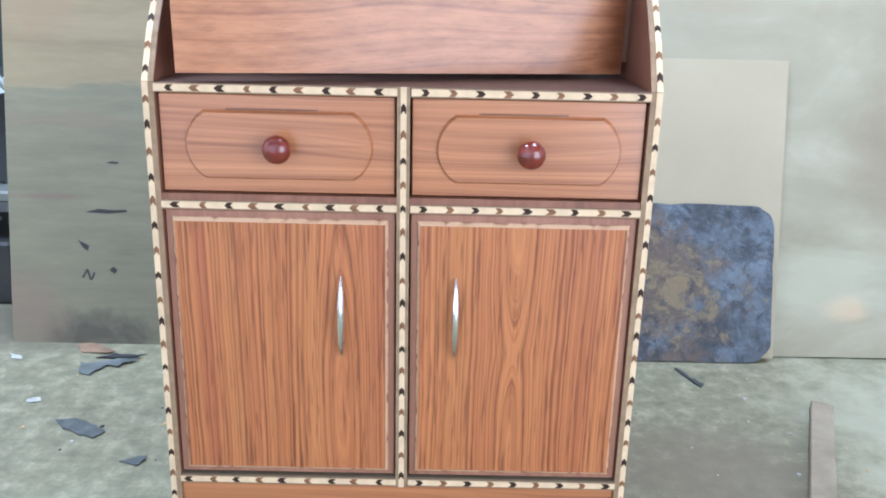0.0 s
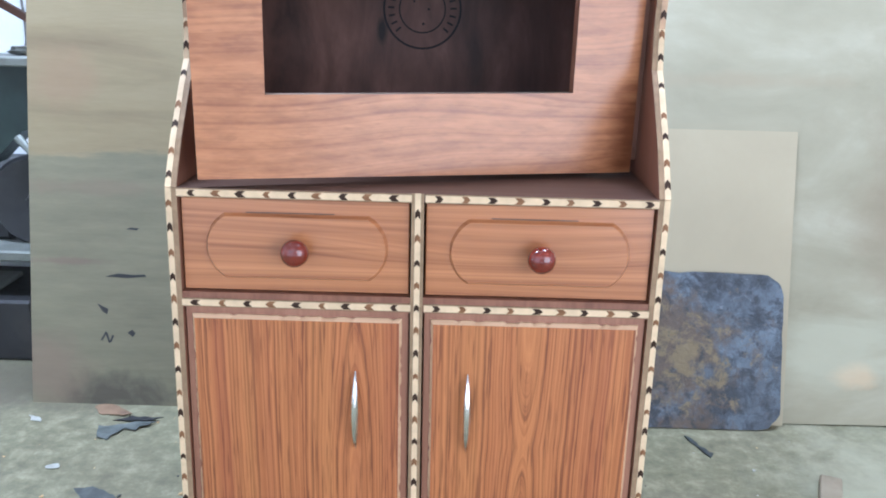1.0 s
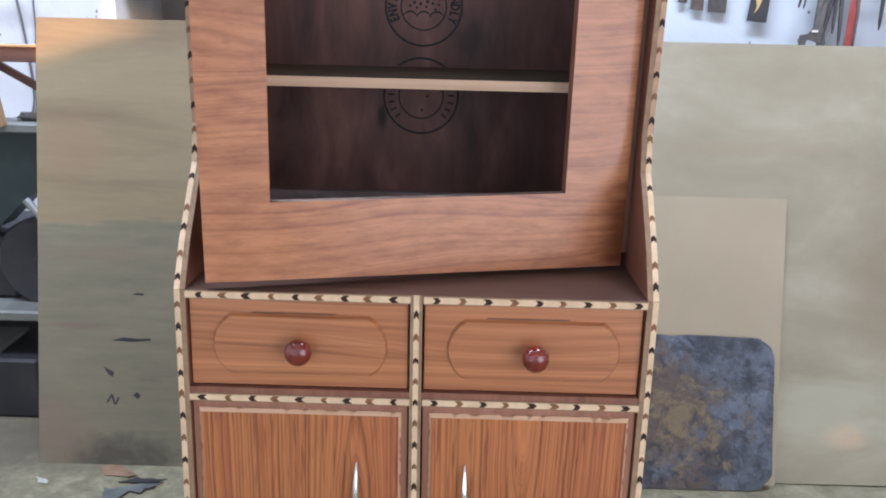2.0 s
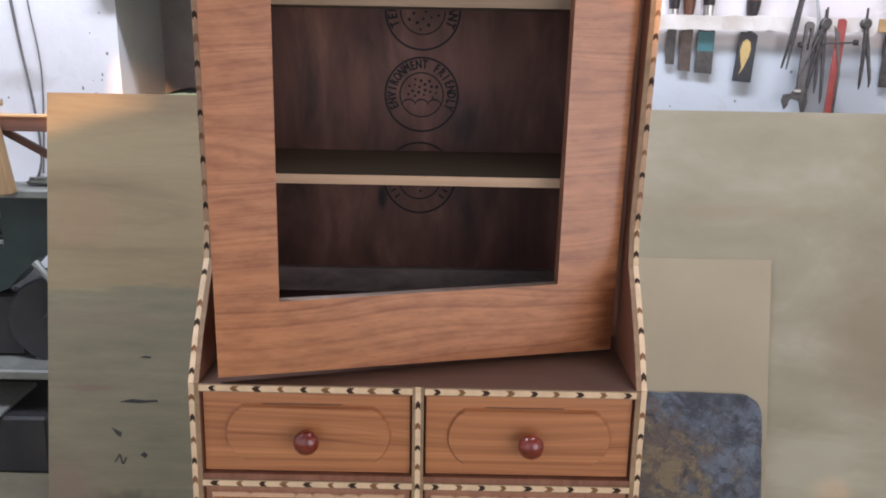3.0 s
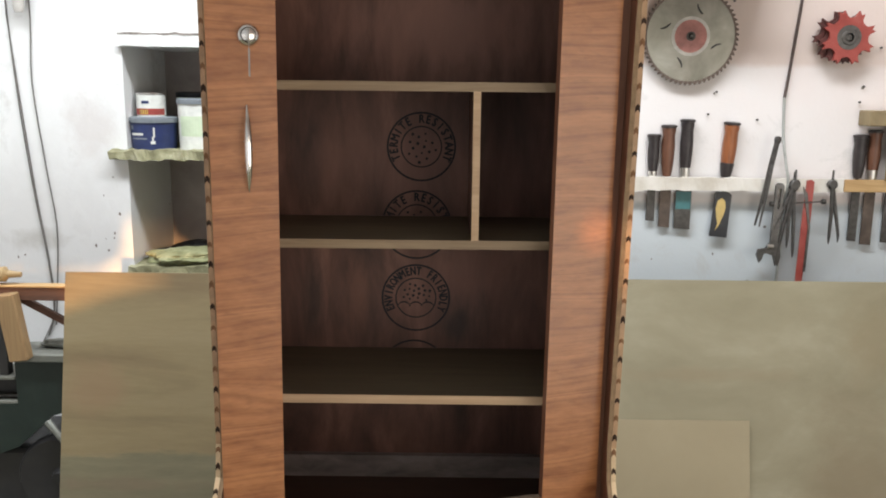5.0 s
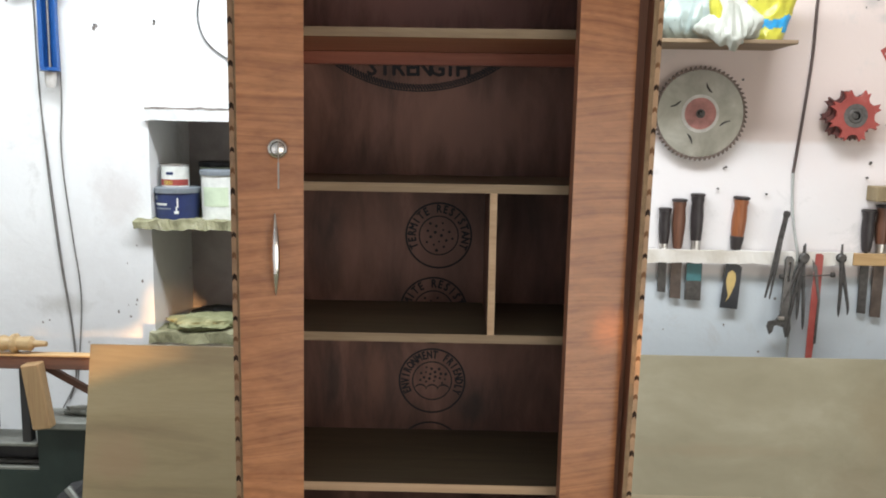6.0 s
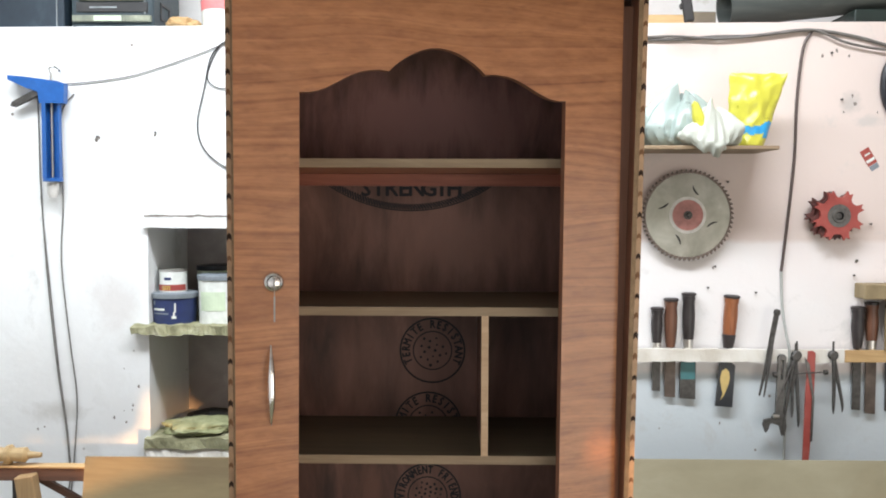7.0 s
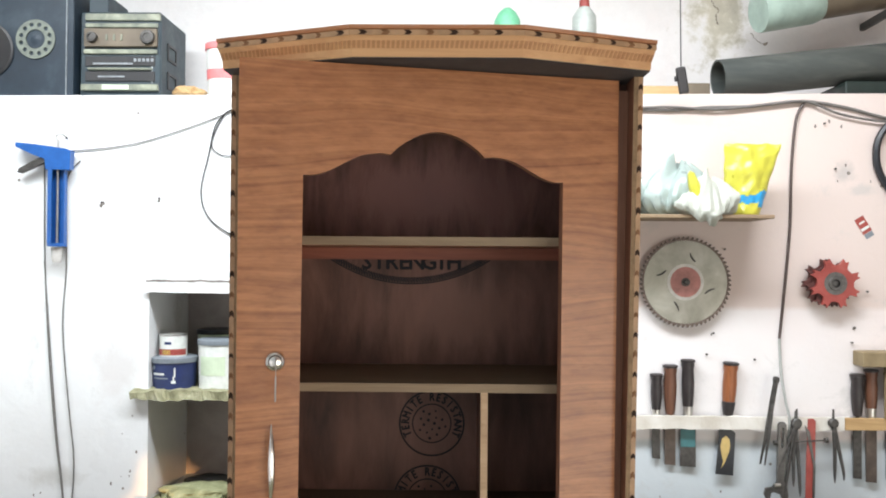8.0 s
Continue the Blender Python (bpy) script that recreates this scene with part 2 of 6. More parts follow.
steel = plain("tool_steel", (0.13, 0.125, 0.12), 0.42, 0.8, 0.3, 60)
for strip_mat in (dark_inlay, cream_inlay, border_inlay, brown_inlay):
    strip_mat.node_tree.nodes["Principled BSDF"].inputs["Specular IOR Level"].default_value = 0.15
stamp_ink = plain("stamp_ink", (0.006, 0.006, 0.009), 0.7, 0, 0.3)


def limewash(name):
    """Old limewash: bluish white, pinkish in places, with scuffs, dents and fly specks."""
    m, t, b = node_mat(name)
    v = coords(t)
    c = t.nodes.new("ShaderNodeTexCoord")
    sep = t.nodes.new("ShaderNodeSeparateXYZ")
    t.links.new(c.outputs["Object"], sep.inputs[0])
    broad = noise_tex(t, v, 1.3, 4, 0.55, 0.6)
    n = t.nodes.new("ShaderNodeMath")
    n.operation = "ADD"
    t.links.new(mul(t, sep.outputs["X"], 0.28, 0.32), n.inputs[0])
    t.links.new(mul(t, broad, 0.9, -0.45), n.inputs[1])
    col = ramp(t, n.outputs[0], [(0.2, (0.775, 0.785, 0.785)), (0.55, (0.79, 0.76, 0.75)), (0.8, (0.79, 0.71, 0.69))])
    wob = noise_tex(t, v, 9.0, 4, 0.6)

    def coat_patch(col, z_cut, sign, colour, weight):
        """One brushed coat of another tint on the right half of the wall, ending at an uneven line."""
        high = t.nodes.new("ShaderNodeMath")
        high.operation = "ADD"
        t.links.new(mul(t, sep.outputs["Z"], sign, 0.5 - sign * z_cut), high.inputs[0])
        t.links.new(mul(t, wob, 0.03, -0.015), high.inputs[1])
        side = ramp(t, mul(t, sep.outputs["X"], 0.5, 0.2), [(0.42, (0, 0, 0)), (0.55, (weight,) * 3)])
        both = t.nodes.new("ShaderNodeMath")
        both.operation = "MULTIPLY"
        t.links.new(ramp(t, high.outputs[0], [(0.495, (0, 0, 0)), (0.515, (1, 1, 1))]), both.inputs[0])
        t.links.new(side, both.inputs[1])
        return mix(t, both.outputs[0], col, colour)

    col = coat_patch(col, 1.36, -1, (0.55, 0.615, 0.65), 0.85)
    col = coat_patch(col, 1.83, 1, (0.66, 0.55, 0.50), 0.85)
    scuff = noise_tex(t, v, 5.0, 8, 0.68, 0.3)
    col = mix(t, ramp(t, scuff, [(0.58, (0, 0, 0)), (0.70, (0.55, 0.55, 0.55))]), col, (0.50, 0.49, 0.47))
    speck = t.nodes.new("ShaderNodeTexVoronoi")
    speck.inputs["Scale"].default_value = 7.0
    t.links.new(v, speck.inputs["Vector"])
    col = mix(t, ramp(t, speck.outputs["Distance"], [(0.030, (1, 1, 1)), (0.045, (0, 0, 0))]), col, (0.22, 0.20, 0.18))
    t.links.new(col, b.inputs["Base Color"])
    b.inputs["Roughness"].default_value = 0.85
    fine = noise_tex(t, v, 42.0, 5, 0.7)
    add_h = t.nodes.new("ShaderNodeMath")
    add_h.operation = "ADD"
    t.links.new(mul(t, fine, 0.35), add_h.inputs[0])
    t.links.new(mul(t, scuff, 1.2), add_h.inputs[1])
    bump(t, b, add_h.outputs[0], 0.45, 0.005)
    return m


plaster = limewash("painted_plaster")


def masked(name, base_stops, stain, centre, size, scale=3.0, edge=0.35, ragged=1.4, fine=50.0, rough=0.8, relief=0.35, stretch=(1, 1, 1)):
    """A mottled surface with one stain of its own ragged shape."""
    m, t, b = node_mat(name)
    v = coords(t, stretch)
    n1 = noise_tex(t, v, scale, 7, 0.62, 0.5)
    n2 = noise_tex(t, v, fine, 4, 0.7)
    n3 = noise_tex(t, v, scale * 3.1, 6, 0.7, 0.1)
    c = t.nodes.new("ShaderNodeTexCoord")
    mp = t.nodes.new("ShaderNodeMapping")
    mp.vector_type = "TEXTURE"
    mp.inputs["Location"].default_value, mp.inputs["Scale"].default_value = centre, size
    t.links.new(c.outputs["Object"], mp.inputs["Vector"])
    ln = t.nodes.new("ShaderNodeVectorMath")
    ln.operation = "LENGTH"
    t.links.new(mp.outputs["Vector"], ln.inputs[0])
    s_ = t.nodes.new("ShaderNodeMath")
    s_.operation = "ADD"
    t.links.new(ln.outputs["Value"], s_.inputs[0])
    t.links.new(mul(t, n3, ragged, -ragged / 2), s_.inputs[1])
    fac = ramp(t, s_.outputs[0], [(1 - edge, (1, 1, 1)), (1.0, (0, 0, 0))])
    col = ramp(t, n1, base_stops)
    col = mix(t, mul(t, n2, 0.45), col, tuple(x * 0.72 for x in base_stops[1][1]))
    col = mix(t, fac, col, ramp(t, n3, [(0.3, tuple(x * 0.7 for x in stain)), (0.7, stain)]))
    t.links.new(col, b.inputs["Base Color"])
    t.links.new(mul(t, n2, 0.3, rough - 0.15), b.inputs["Roughness"])
    bump(t, b, n2, relief, 0.003)
    return m




def add_stain_or_light(m, centre, size, colour, weight=0.7, ragged=0.9, scale=9.0, stretch=(1, 1, 1)):
    """Lays one ragged patch, a stain or painted light and shade, of its own place and size over a material."""
    t = m.node_tree
    b = t.nodes["Principled BSDF"]
    below = b.inputs["Base Color"].links[0].from_socket
    c = t.nodes.new("ShaderNodeTexCoord")
    mp = t.nodes.new("ShaderNodeMapping")
    mp.vector_type = "TEXTURE"
    mp.inputs["Location"].default_value, mp.inputs["Scale"].default_value = centre, size
    t.links.new(c.outputs["Object"], mp.inputs["Vector"])
    ln = t.nodes.new("ShaderNodeVectorMath")
    ln.operation = "LENGTH"
    t.links.new(mp.outputs["Vector"], ln.inputs[0])
    far = t.nodes.new("ShaderNodeMath")
    far.operation = "ADD"
    t.links.new(ln.outputs["Value"], far.inputs[0])
    t.links.new(mul(t, noise_tex(t, coords(t, stretch), scale, 6, 0.65, 0.3), 2 * ragged, -ragged), far.inputs[1])
    t.links.new(mix(t, ramp(t, far.outputs[0], [(0.35, (weight,) * 3), (1.0, (0, 0, 0))]), below, colour), b.inputs["Base Color"])


def gritty_floor(name):
    """Trodden green-grey concrete with grit, pale scuffs and one brown oil stain."""
    m, t, b = node_mat(name)
    v = coords(t)
    n1 = noise_tex(t, v, 3.4, 12, 0.74)
    n2 = noise_tex(t, v, 21.0, 8, 0.72)
    n3 = noise_tex(t, v, 110.0, 5, 0.7)
    n4 = noise_tex(t, v, 1.1, 5, 0.6)
    col = ramp(t, n1, [(0.32, (0.116, 0.108, 0.056)), (0.5, (0.178, 0.168, 0.096)), (0.68, (0.27, 0.255, 0.162))])
    col = mix(t, ramp(t, n4, [(0.46, (0, 0, 0)), (0.62, (0.75, 0.75, 0.75))]), col, (0.165, 0.138, 0.084))
    col = mix(t, 0.55, col, ramp(t, n2, [(0.30, (0.052, 0.046, 0.026)), (0.5, (0.172, 0.163, 0.096)), (0.70, (0.37, 0.35, 0.23))]))
    col = mix(t, ramp(t, n3, [(0.62, (0, 0, 0)), (0.74, (0.7, 0.7, 0.7))]), col, (0.10, 0.09, 0.07))
    c = t.nodes.new("ShaderNodeTexCoord")
    mp = t.nodes.new("ShaderNodeMapping")
    mp.vector_type = "TEXTURE"
    mp.inputs["Location"].default_value, mp.inputs["Scale"].default_value = (0.66, 0.24, 0), (0.34, 0.26, 1)
    t.links.new(c.outputs["Object"], mp.inputs["Vector"])
    ln = t.nodes.new("ShaderNodeVectorMath")
    ln.operation = "LENGTH"
    t.links.new(mp.outputs["Vector"], ln.inputs[0])
    near = t.nodes.new("ShaderNodeMath")
    near.operation = "ADD"
    t.links.new(ln.outputs["Value"], near.inputs[0])
    t.links.new(mul(t, n2, 1.1, -0.55), near.inputs[1])
    col = mix(t, ramp(t, near.outputs[0], [(0.45, (0.7, 0.7, 0.7)), (1.0, (0, 0, 0))]), col, (0.150, 0.122, 0.080))
    t.links.new(col, b.inputs["Base Color"])
    t.links.new(mul(t, n2, 0.35, 0.58), b.inputs["Roughness"])
    h = t.nodes.new("ShaderNodeMath")
    h.operation = "ADD"
    t.links.new(n2, h.inputs[0])
    t.links.new(mul(t, n3, 0.5), h.inputs[1])
    bump(t, b, h.outputs[0], 0.5, 0.004)
    return m


concrete = gritty_floor("floor_concrete")
# darker brown floor by the machine, paler floor on the right
add_stain_or_light(concrete, (-1.22, 0.92, 0), (0.55, 0.26, 1), (0.085, 0.070, 0.045), 0.8, 0.7, 6)
add_stain_or_light(concrete, (1.22, 0.42, 0), (0.42, 0.46, 1), (0.34, 0.325, 0.225), 0.75, 0.8, 7)
# large grey patch: the light's falloff on the lower left wall, painted in
add_stain_or_light(plaster, (-1.35, WALL, 1.18), (0.62, 0.5, 0.42), (0.60, 0.59, 0.585), 0.6, 0.6, 5)
add_stain_or_light(plaster, (-1.42, WALL, 1.20), (0.14, 0.5, 0.05), (0.42, 0.40, 0.37), 0.6, 0.9, 12)
add_stain_or_light(plaster, (-1.20, WALL, 1.60), (0.10, 0.5, 0.16), (0.62, 0.585, 0.57), 0.6, 0.9, 9)
add_stain_or_light(plaster, (1.47, WALL, 2.33), (0.05, 0.5, 0.05), (0.45, 0.42, 0.40), 0.7, 0.8, 22)
add_stain_or_light(plaster, (1.53, WALL, 2.27), (0.06, 0.5, 0.03), (0.50, 0.47, 0.45), 0.6, 0.9, 22)
# smears and reddish patches of the dark back panel; the last three paint brighter light into the upper compartments
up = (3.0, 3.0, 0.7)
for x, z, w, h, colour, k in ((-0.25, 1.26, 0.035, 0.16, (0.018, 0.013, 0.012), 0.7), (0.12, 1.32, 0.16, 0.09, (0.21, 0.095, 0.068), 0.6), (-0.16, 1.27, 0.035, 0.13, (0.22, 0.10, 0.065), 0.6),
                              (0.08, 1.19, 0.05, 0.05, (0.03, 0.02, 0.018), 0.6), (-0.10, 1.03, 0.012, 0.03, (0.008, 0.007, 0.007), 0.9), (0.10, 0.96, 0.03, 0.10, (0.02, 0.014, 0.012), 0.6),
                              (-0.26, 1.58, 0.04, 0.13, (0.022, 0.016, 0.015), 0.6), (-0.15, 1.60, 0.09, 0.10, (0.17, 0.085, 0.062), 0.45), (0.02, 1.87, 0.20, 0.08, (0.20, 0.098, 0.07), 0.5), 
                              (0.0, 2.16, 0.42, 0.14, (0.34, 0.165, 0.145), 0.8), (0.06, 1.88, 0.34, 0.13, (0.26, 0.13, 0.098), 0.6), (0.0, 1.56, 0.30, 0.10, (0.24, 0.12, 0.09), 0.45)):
    add_stain_or_light(interior_wood, (x, 0.54, z), (w, 0.5, h), colour, k, 0.9, 7.0, up)
stained_ply = masked("stained_plywood", [(0.3, (0.175, 0.122, 0.066)), (0.5, (0.26, 0.205, 0.110)), (0.72, (0.32, 0.255, 0.150))], (0.215, 0.193, 0.120), (-0.7, 0, 0.0), (6.0, 1, 0.70), 2.2, 0.025, 0.16, 30, 0.7, 0.1, (0.5, 1, 3.2))
ply_face = mottled("plywood_face", (0.20, 0.176, 0.110), (0.265, 0.238, 0.158), (0.345, 0.316, 0.226), 3.0, 0.7, 30, 0.1, 0.001, 0, (0.8, 1, 1.7))
hardboard = mottled("hardboard", (0.29, 0.243, 0.155), (0.322, 0.272, 0.174), (0.35, 0.30, 0.198), 3.0, 0.65, 80, 0.08, 0.001)


def blotched(name, layers, scratch, focus, rough=0.45):
    """Old painted iron: blotches of several colours laid over one another, with pale scratches."""
    m, t, b = node_mat(name)
    col = layers[0][1]
    v = coords(t)
    c = t.nodes.new("ShaderNodeTexCoord")
    mp = t.nodes.new("ShaderNodeMapping")
    mp.vector_type = "TEXTURE"
    mp.inputs["Location"].default_value, mp.inputs["Scale"].default_value = focus
    t.links.new(c.outputs["Object"], mp.inputs["Vector"])
    ln = t.nodes.new("ShaderNodeVectorMath")
    ln.operation = "LENGTH"
    t.links.new(mp.outputs["Vector"], ln.inputs[0])
    bias = mul(t, ln.outputs["Value"], -0.17, 0.15)
    for k, (scale, colour, lo, hi) in enumerate(layers):
        n = noise_tex(t, coords(t, (1, 1, 1), (0.4 * k, 0.9 * k, 1.3 * k)), scale, 10, 0.72, 0.35)
        if k in (3, 4):
            near = t.nodes.new("ShaderNodeMath")
            near.operation = "ADD"
            t.links.new(n, near.inputs[0])
            t.links.new(bias, near.inputs[1])
            n = near.outputs[0]
        col = colour if k == 0 else mix(t, ramp(t, n, [(lo, (0, 0, 0)), (hi, (0.92, 0.92, 0.92))]), col, colour)
    n = noise_tex(t, v, 26.0, 6, 0.75, 1.4)
    col = mix(t, ramp(t, n, [(0.63, (0, 0, 0)), (0.72, (0.6, 0.6, 0.6))]), col, scratch)
    n2 = noise_tex(t, v, 60.0, 5, 0.7)
    col = mix(t, mul(t, n2, 0.45), col, tuple(0.6 * q for q in layers[0][1]))
    t.links.new(col, b.inputs["Base Color"])
    t.links.new(mul(t, n, 0.35, rough - 0.15), b.inputs["Roughness"])
    bump(t, b, n, 0.8, 0.006)
    return m


add_stain_or_light(stained_ply, (-0.86, 0, 0.03), (0.20, 1, 0.075), (0.055, 0.045, 0.035), 0.75, 0.8, 11)
add_stain_or_light(stained_ply, (-1.04, 0, 0.10), (0.16, 1, 0.13), (0.20, 0.145, 0.10), 0.7, 0.7, 8)
add_stain_or_light(stained_ply, (-0.98, 0, 0.40), (0.16, 1, 0.012), (0.17, 0.115, 0.085), 0.6, 0.8, 14)
add_stain_or_light(stained_ply, (-0.97, 0, 0.88), (0.12, 1, 0.10), (0.26, 0.165, 0.095), 0.5, 0.9, 8)
add_stain_or_light(stained_ply, (-0.90, 0, 0.60), (0.30, 1, 0.025), (0.20, 0.15, 0.10), 0.5, 0.9, 10)
add_stain_or_light(ply_face, (1.16, 0, 0.138), (0.085, 1, 0.045), (0.46, 0.30, 0.16), 0.7, 0.8, 10)
add_stain_or_light(ply_face, (1.30, 0, 0.60), (0.22, 1, 0.30), (0.20, 0.155, 0.095), 0.6, 0.8, 5)
add_stain_or_light(ply_face, (0.80, 0, 0.93), (0.35, 1, 0.03), (0.25, 0.20, 0.125), 0.5, 0.9, 6)
add_stain_or_light(ply_face, (1.12, 0, 0.22), (0.30, 1, 0.15), (0.42, 0.41, 0.30), 0.45, 0.9, 4, (0.6, 1, 2.2))
add_stain_or_light(ply_face, (1.38, 0, 1.02), (0.16, 1, 0.20), (0.22, 0.175, 0.10), 0.5, 0.9, 6)
rusty_sheet = blotched("rusty_painted_sheet", [(1.0, (0.058, 0.068, 0.084), 0, 1), (5.0, (0.165, 0.200, 0.245), 0.42, 0.66), (11.0, (0.018, 0.020, 0.027), 0.46, 0.60), (7.5, (0.100, 0.064, 0.036), 0.45, 0.57), (15.0, (0.20, 0.145, 0.066), 0.54, 0.63), (21.0, (0.022, 0.023, 0.030), 0.51, 0.61)], (0.30, 0.31, 0.33), ((0.66, 0, 0.18), (0.22, 1, 0.17)))

# ---- mesh helpers ----


def thing(name, label, category, at=(0, 0, 0), group="", kind=""):
    ob = tagged(new(name), label, category, group, kind)
    ob.location = at
    return ob


def finish(name, bm, mats, smooth=False):
    me = bpy.data.meshes.new(name)
    bmesh.ops.recalc_face_normals(bm, faces=bm.faces)
    bm.to_mesh(me)
    bm.free()
    for m in mats if isinstance(mats, (list, tuple)) else [mats]:
        me.materials.append(m)
    if smooth:
        me.polygons.foreach_set("use_smooth", [True] * len(me.polygons))
        me.set_sharp_from_angle(angle=radians(35))
    return me


def part(name, bm, mats, parent, label="", smooth=False):
    """Links a bmesh in world metres as one mesh under a thing or a part."""
    ob = new(name, finish(name, bm, mats, smooth))
    base = parent
    at = Vector((0, 0, 0))
    while base:
        at += base.location
        base = base.parent
    ob.parent = parent
    if parent.type == "EMPTY":
        ob.matrix_parent_inverse = Matrix.Translation(-at)
    return tagged(ob, label)


def single(name, bm, mats, label, category, group="", kind="", smooth=False):
    return tagged(new(name, finish(name, bm, mats, smooth)), label, category, group, kind)


def box(x0, x1, y0, y1, z0, z1, bevel=0.0, bm=None, seg=1):
    own = bmesh.new()
    bmesh.ops.create_cube(own, size=1)
    for v in own.verts:
        v.co = Vector(((x0 + x1) / 2 + v.co.x * (x1 - x0), (y0 + y1) / 2 + v.co.y * (y1 - y0), (z0 + z1) / 2 + v.co.z * (z1 - z0)))
    if bevel:
        bmesh.ops.bevel(own, geom=own.edges[:], offset=bevel, segments=seg, affect="EDGES", profile=0.5)
    return join(bm, own)


def join(bm, own):
    if bm is None:
        return own
    me = bpy.data.meshes.new("tmp")
    own.to_mesh(me)
    own.free()
    bm.from_mesh(me)
    bpy.data.meshes.remove(me)
    return bm


def extrude_poly(outline, depth_axis, d0, d1, holes=(), bm=None, bevel=0.0):
    """A flat outline with holes, given in the two other axes, made solid from d0 to d1."""
    own = bmesh.new()

    def place(p, d):
        q = list(p)
        q.insert(depth_axis, d)
        return Vector(q)

    edges = []
    for loop in (outline, *holes):
        vs = [own.verts.new(place(p, d0)) for p in loop]
        edges += [own.edges.new((vs[i], vs[(i + 1) % len(vs)])) for i in range(len(vs))]
    bmesh.ops.triangle_fill(own, use_beauty=True, use_dissolve=False, edges=edges)
    faces = own.faces[:]
    r = bmesh.ops.extrude_face_region(own, geom=faces)
    for v in [g for g in r["geom"] if isinstance(g, bmesh.types.BMVert)]:
        v.co[depth_axis] = d1
    return join(bm, own)


def lathe(profile, at=(0, 0, 0), axis=(0, 0, 1), seg=24, bm=None, cap=True):
    """profile: (radius, height) along the axis from at."""
    own = bmesh.new()
    turn = Vector((0, 0, 1)).rotation_difference(Vector(axis)).to_matrix()
    rings = []
    for r, h in profile:
        ring = []
        for i in range(seg if r > 1e-6 else 1):
            a = 2 * math.pi * i / seg
            ring.append(own.verts.new(Vector(at) + turn @ Vector((r * math.cos(a), r * math.sin(a), h))))
        rings.append(ring)
    for a, b in zip(rings, rings[1:]):
        for i in range(seg):
            p = [a[i % len(a)], a[(i + 1) % len(a)], b[(i + 1) % len(b)], b[i % len(b)]]
            q = []
            for v in p:
                if v not in q:
                    q.append(v)
            if len(q) > 2:
                own.faces.new(q)
    for ring in (rings[0], rings[-1]):
        if len(ring) > 2 and cap:
            own.faces.new(ring)
    return join(bm, own)


def tube(points, radius, seg=8, bm=None, smooth=4):
    """A round cord or rod through points; radius: one number or one for each point."""
    pts = [Vector(p) for p in points]
    rad = list(radius) if isinstance(radius, (list, tuple)) else [radius] * len(pts)
    if smooth > 1 and len(pts) > 2:
        fine, fr = [], []
        for i in range(len(pts) - 1):
            p0, p1, p2, p3 = pts[max(i - 1, 0)], pts[i], pts[i + 1], pts[min(i + 2, len(pts) - 1)]
            for k in range(smooth):
                u = k / smooth
                fine.append(0.5 * (2 * p1 + (p2 - p0) * u + (2 * p0 - 5 * p1 + 4 * p2 - p3) * u * u + (3 * p1 - p0 - 3 * p2 + p3) * u ** 3))
                fr.append(rad[i] * (1 - u) + rad[i + 1] * u)
        pts, rad = fine + [pts[-1]], fr + [rad[-1]]
    own = bmesh.new()
    rings = []
    side = None
    for i, p in enumerate(pts):
        d = (pts[min(i + 1, len(pts) - 1)] - pts[max(i - 1, 0)]).normalized()
        side = (side - d * side.dot(d)).normalized() if side else d.orthogonal().normalized()
        up = d.cross(side)
        rings.append([own.verts.new(p + rad[i] * (math.cos(a) * side + math.sin(a) * up)) for a in [2 * math.pi * k / seg for k in range(seg)]])
    for a, b in zip(rings, rings[1:]):
        for i in range(seg):
            own.faces.new((a[i], a[(i + 1) % seg], b[(i + 1) % seg], b[i]))
    own.faces.new(rings[0])
    own.faces.new(rings[-1])
    return join(bm, own)


def arc(cx, cz, r, a0, a1, n):
    return [(cx + r * math.cos(radians(a0 + (a1 - a0) * i / n)), cz + r * math.sin(radians(a0 + (a1 - a0) * i / n))) for i in range(n + 1)]


# ---- structure ----


def ledge(x):
    """Height of the ledge, which rises a little to the east."""
    return 2.611 + 0.0066 * x


floor = single("floor", box(-3.2, 3.2, -2.7, 2.3, -0.15, 0), concrete, "worn greenish concrete workshop floor with dirt stains", "floor", kind="structure")
niche = [(-1.072, 1.10), (-0.42, 1.10), (-0.42, 1.88), (-1.072, 1.88)]
wall_low = single("wall_north_lower", extrude_poly([(-3.2, 0), (3.2, 0), (3.2, ledge(3.2)), (-3.2, ledge(-3.2))], 1, WALL, DEEP, [niche]), plaster,
                  "thick whitewashed plaster wall with an open niche and a ledge on top", "wall", kind="structure")
damp_plaster = masked("damp_plaster", [(0.3, (0.76, 0.75, 0.74)), (0.5, (0.80, 0.78, 0.765)), (0.72, (0.78, 0.73, 0.71))], (0.62, 0.58, 0.47), (1.14, 2.034, 3.04), (0.15, 1, 0.22), 4.0, 0.6, 3.0, 45, 0.85, 0.5)
wall_high = single("wall_north_upper", box(-3.2, 3.2, DEEP, 2.25, 0, TOP), damp_plaster, "whitewashed plaster wall set back above the ledge", "wall", kind="structure")
# unseen room shell; the doorways and roof opening are assumed, set to admit light
single("wall_west", box(-3.4, -3.2, -2.7, 2.25, 0, TOP), plaster, "unseen plain whitewashed workshop side wall", "wall", kind="structure")
single("wall_east", box(3.2, 3.4, -2.7, 2.25, 0, TOP), plaster, "unseen plain whitewashed workshop side wall", "wall", kind="structure")
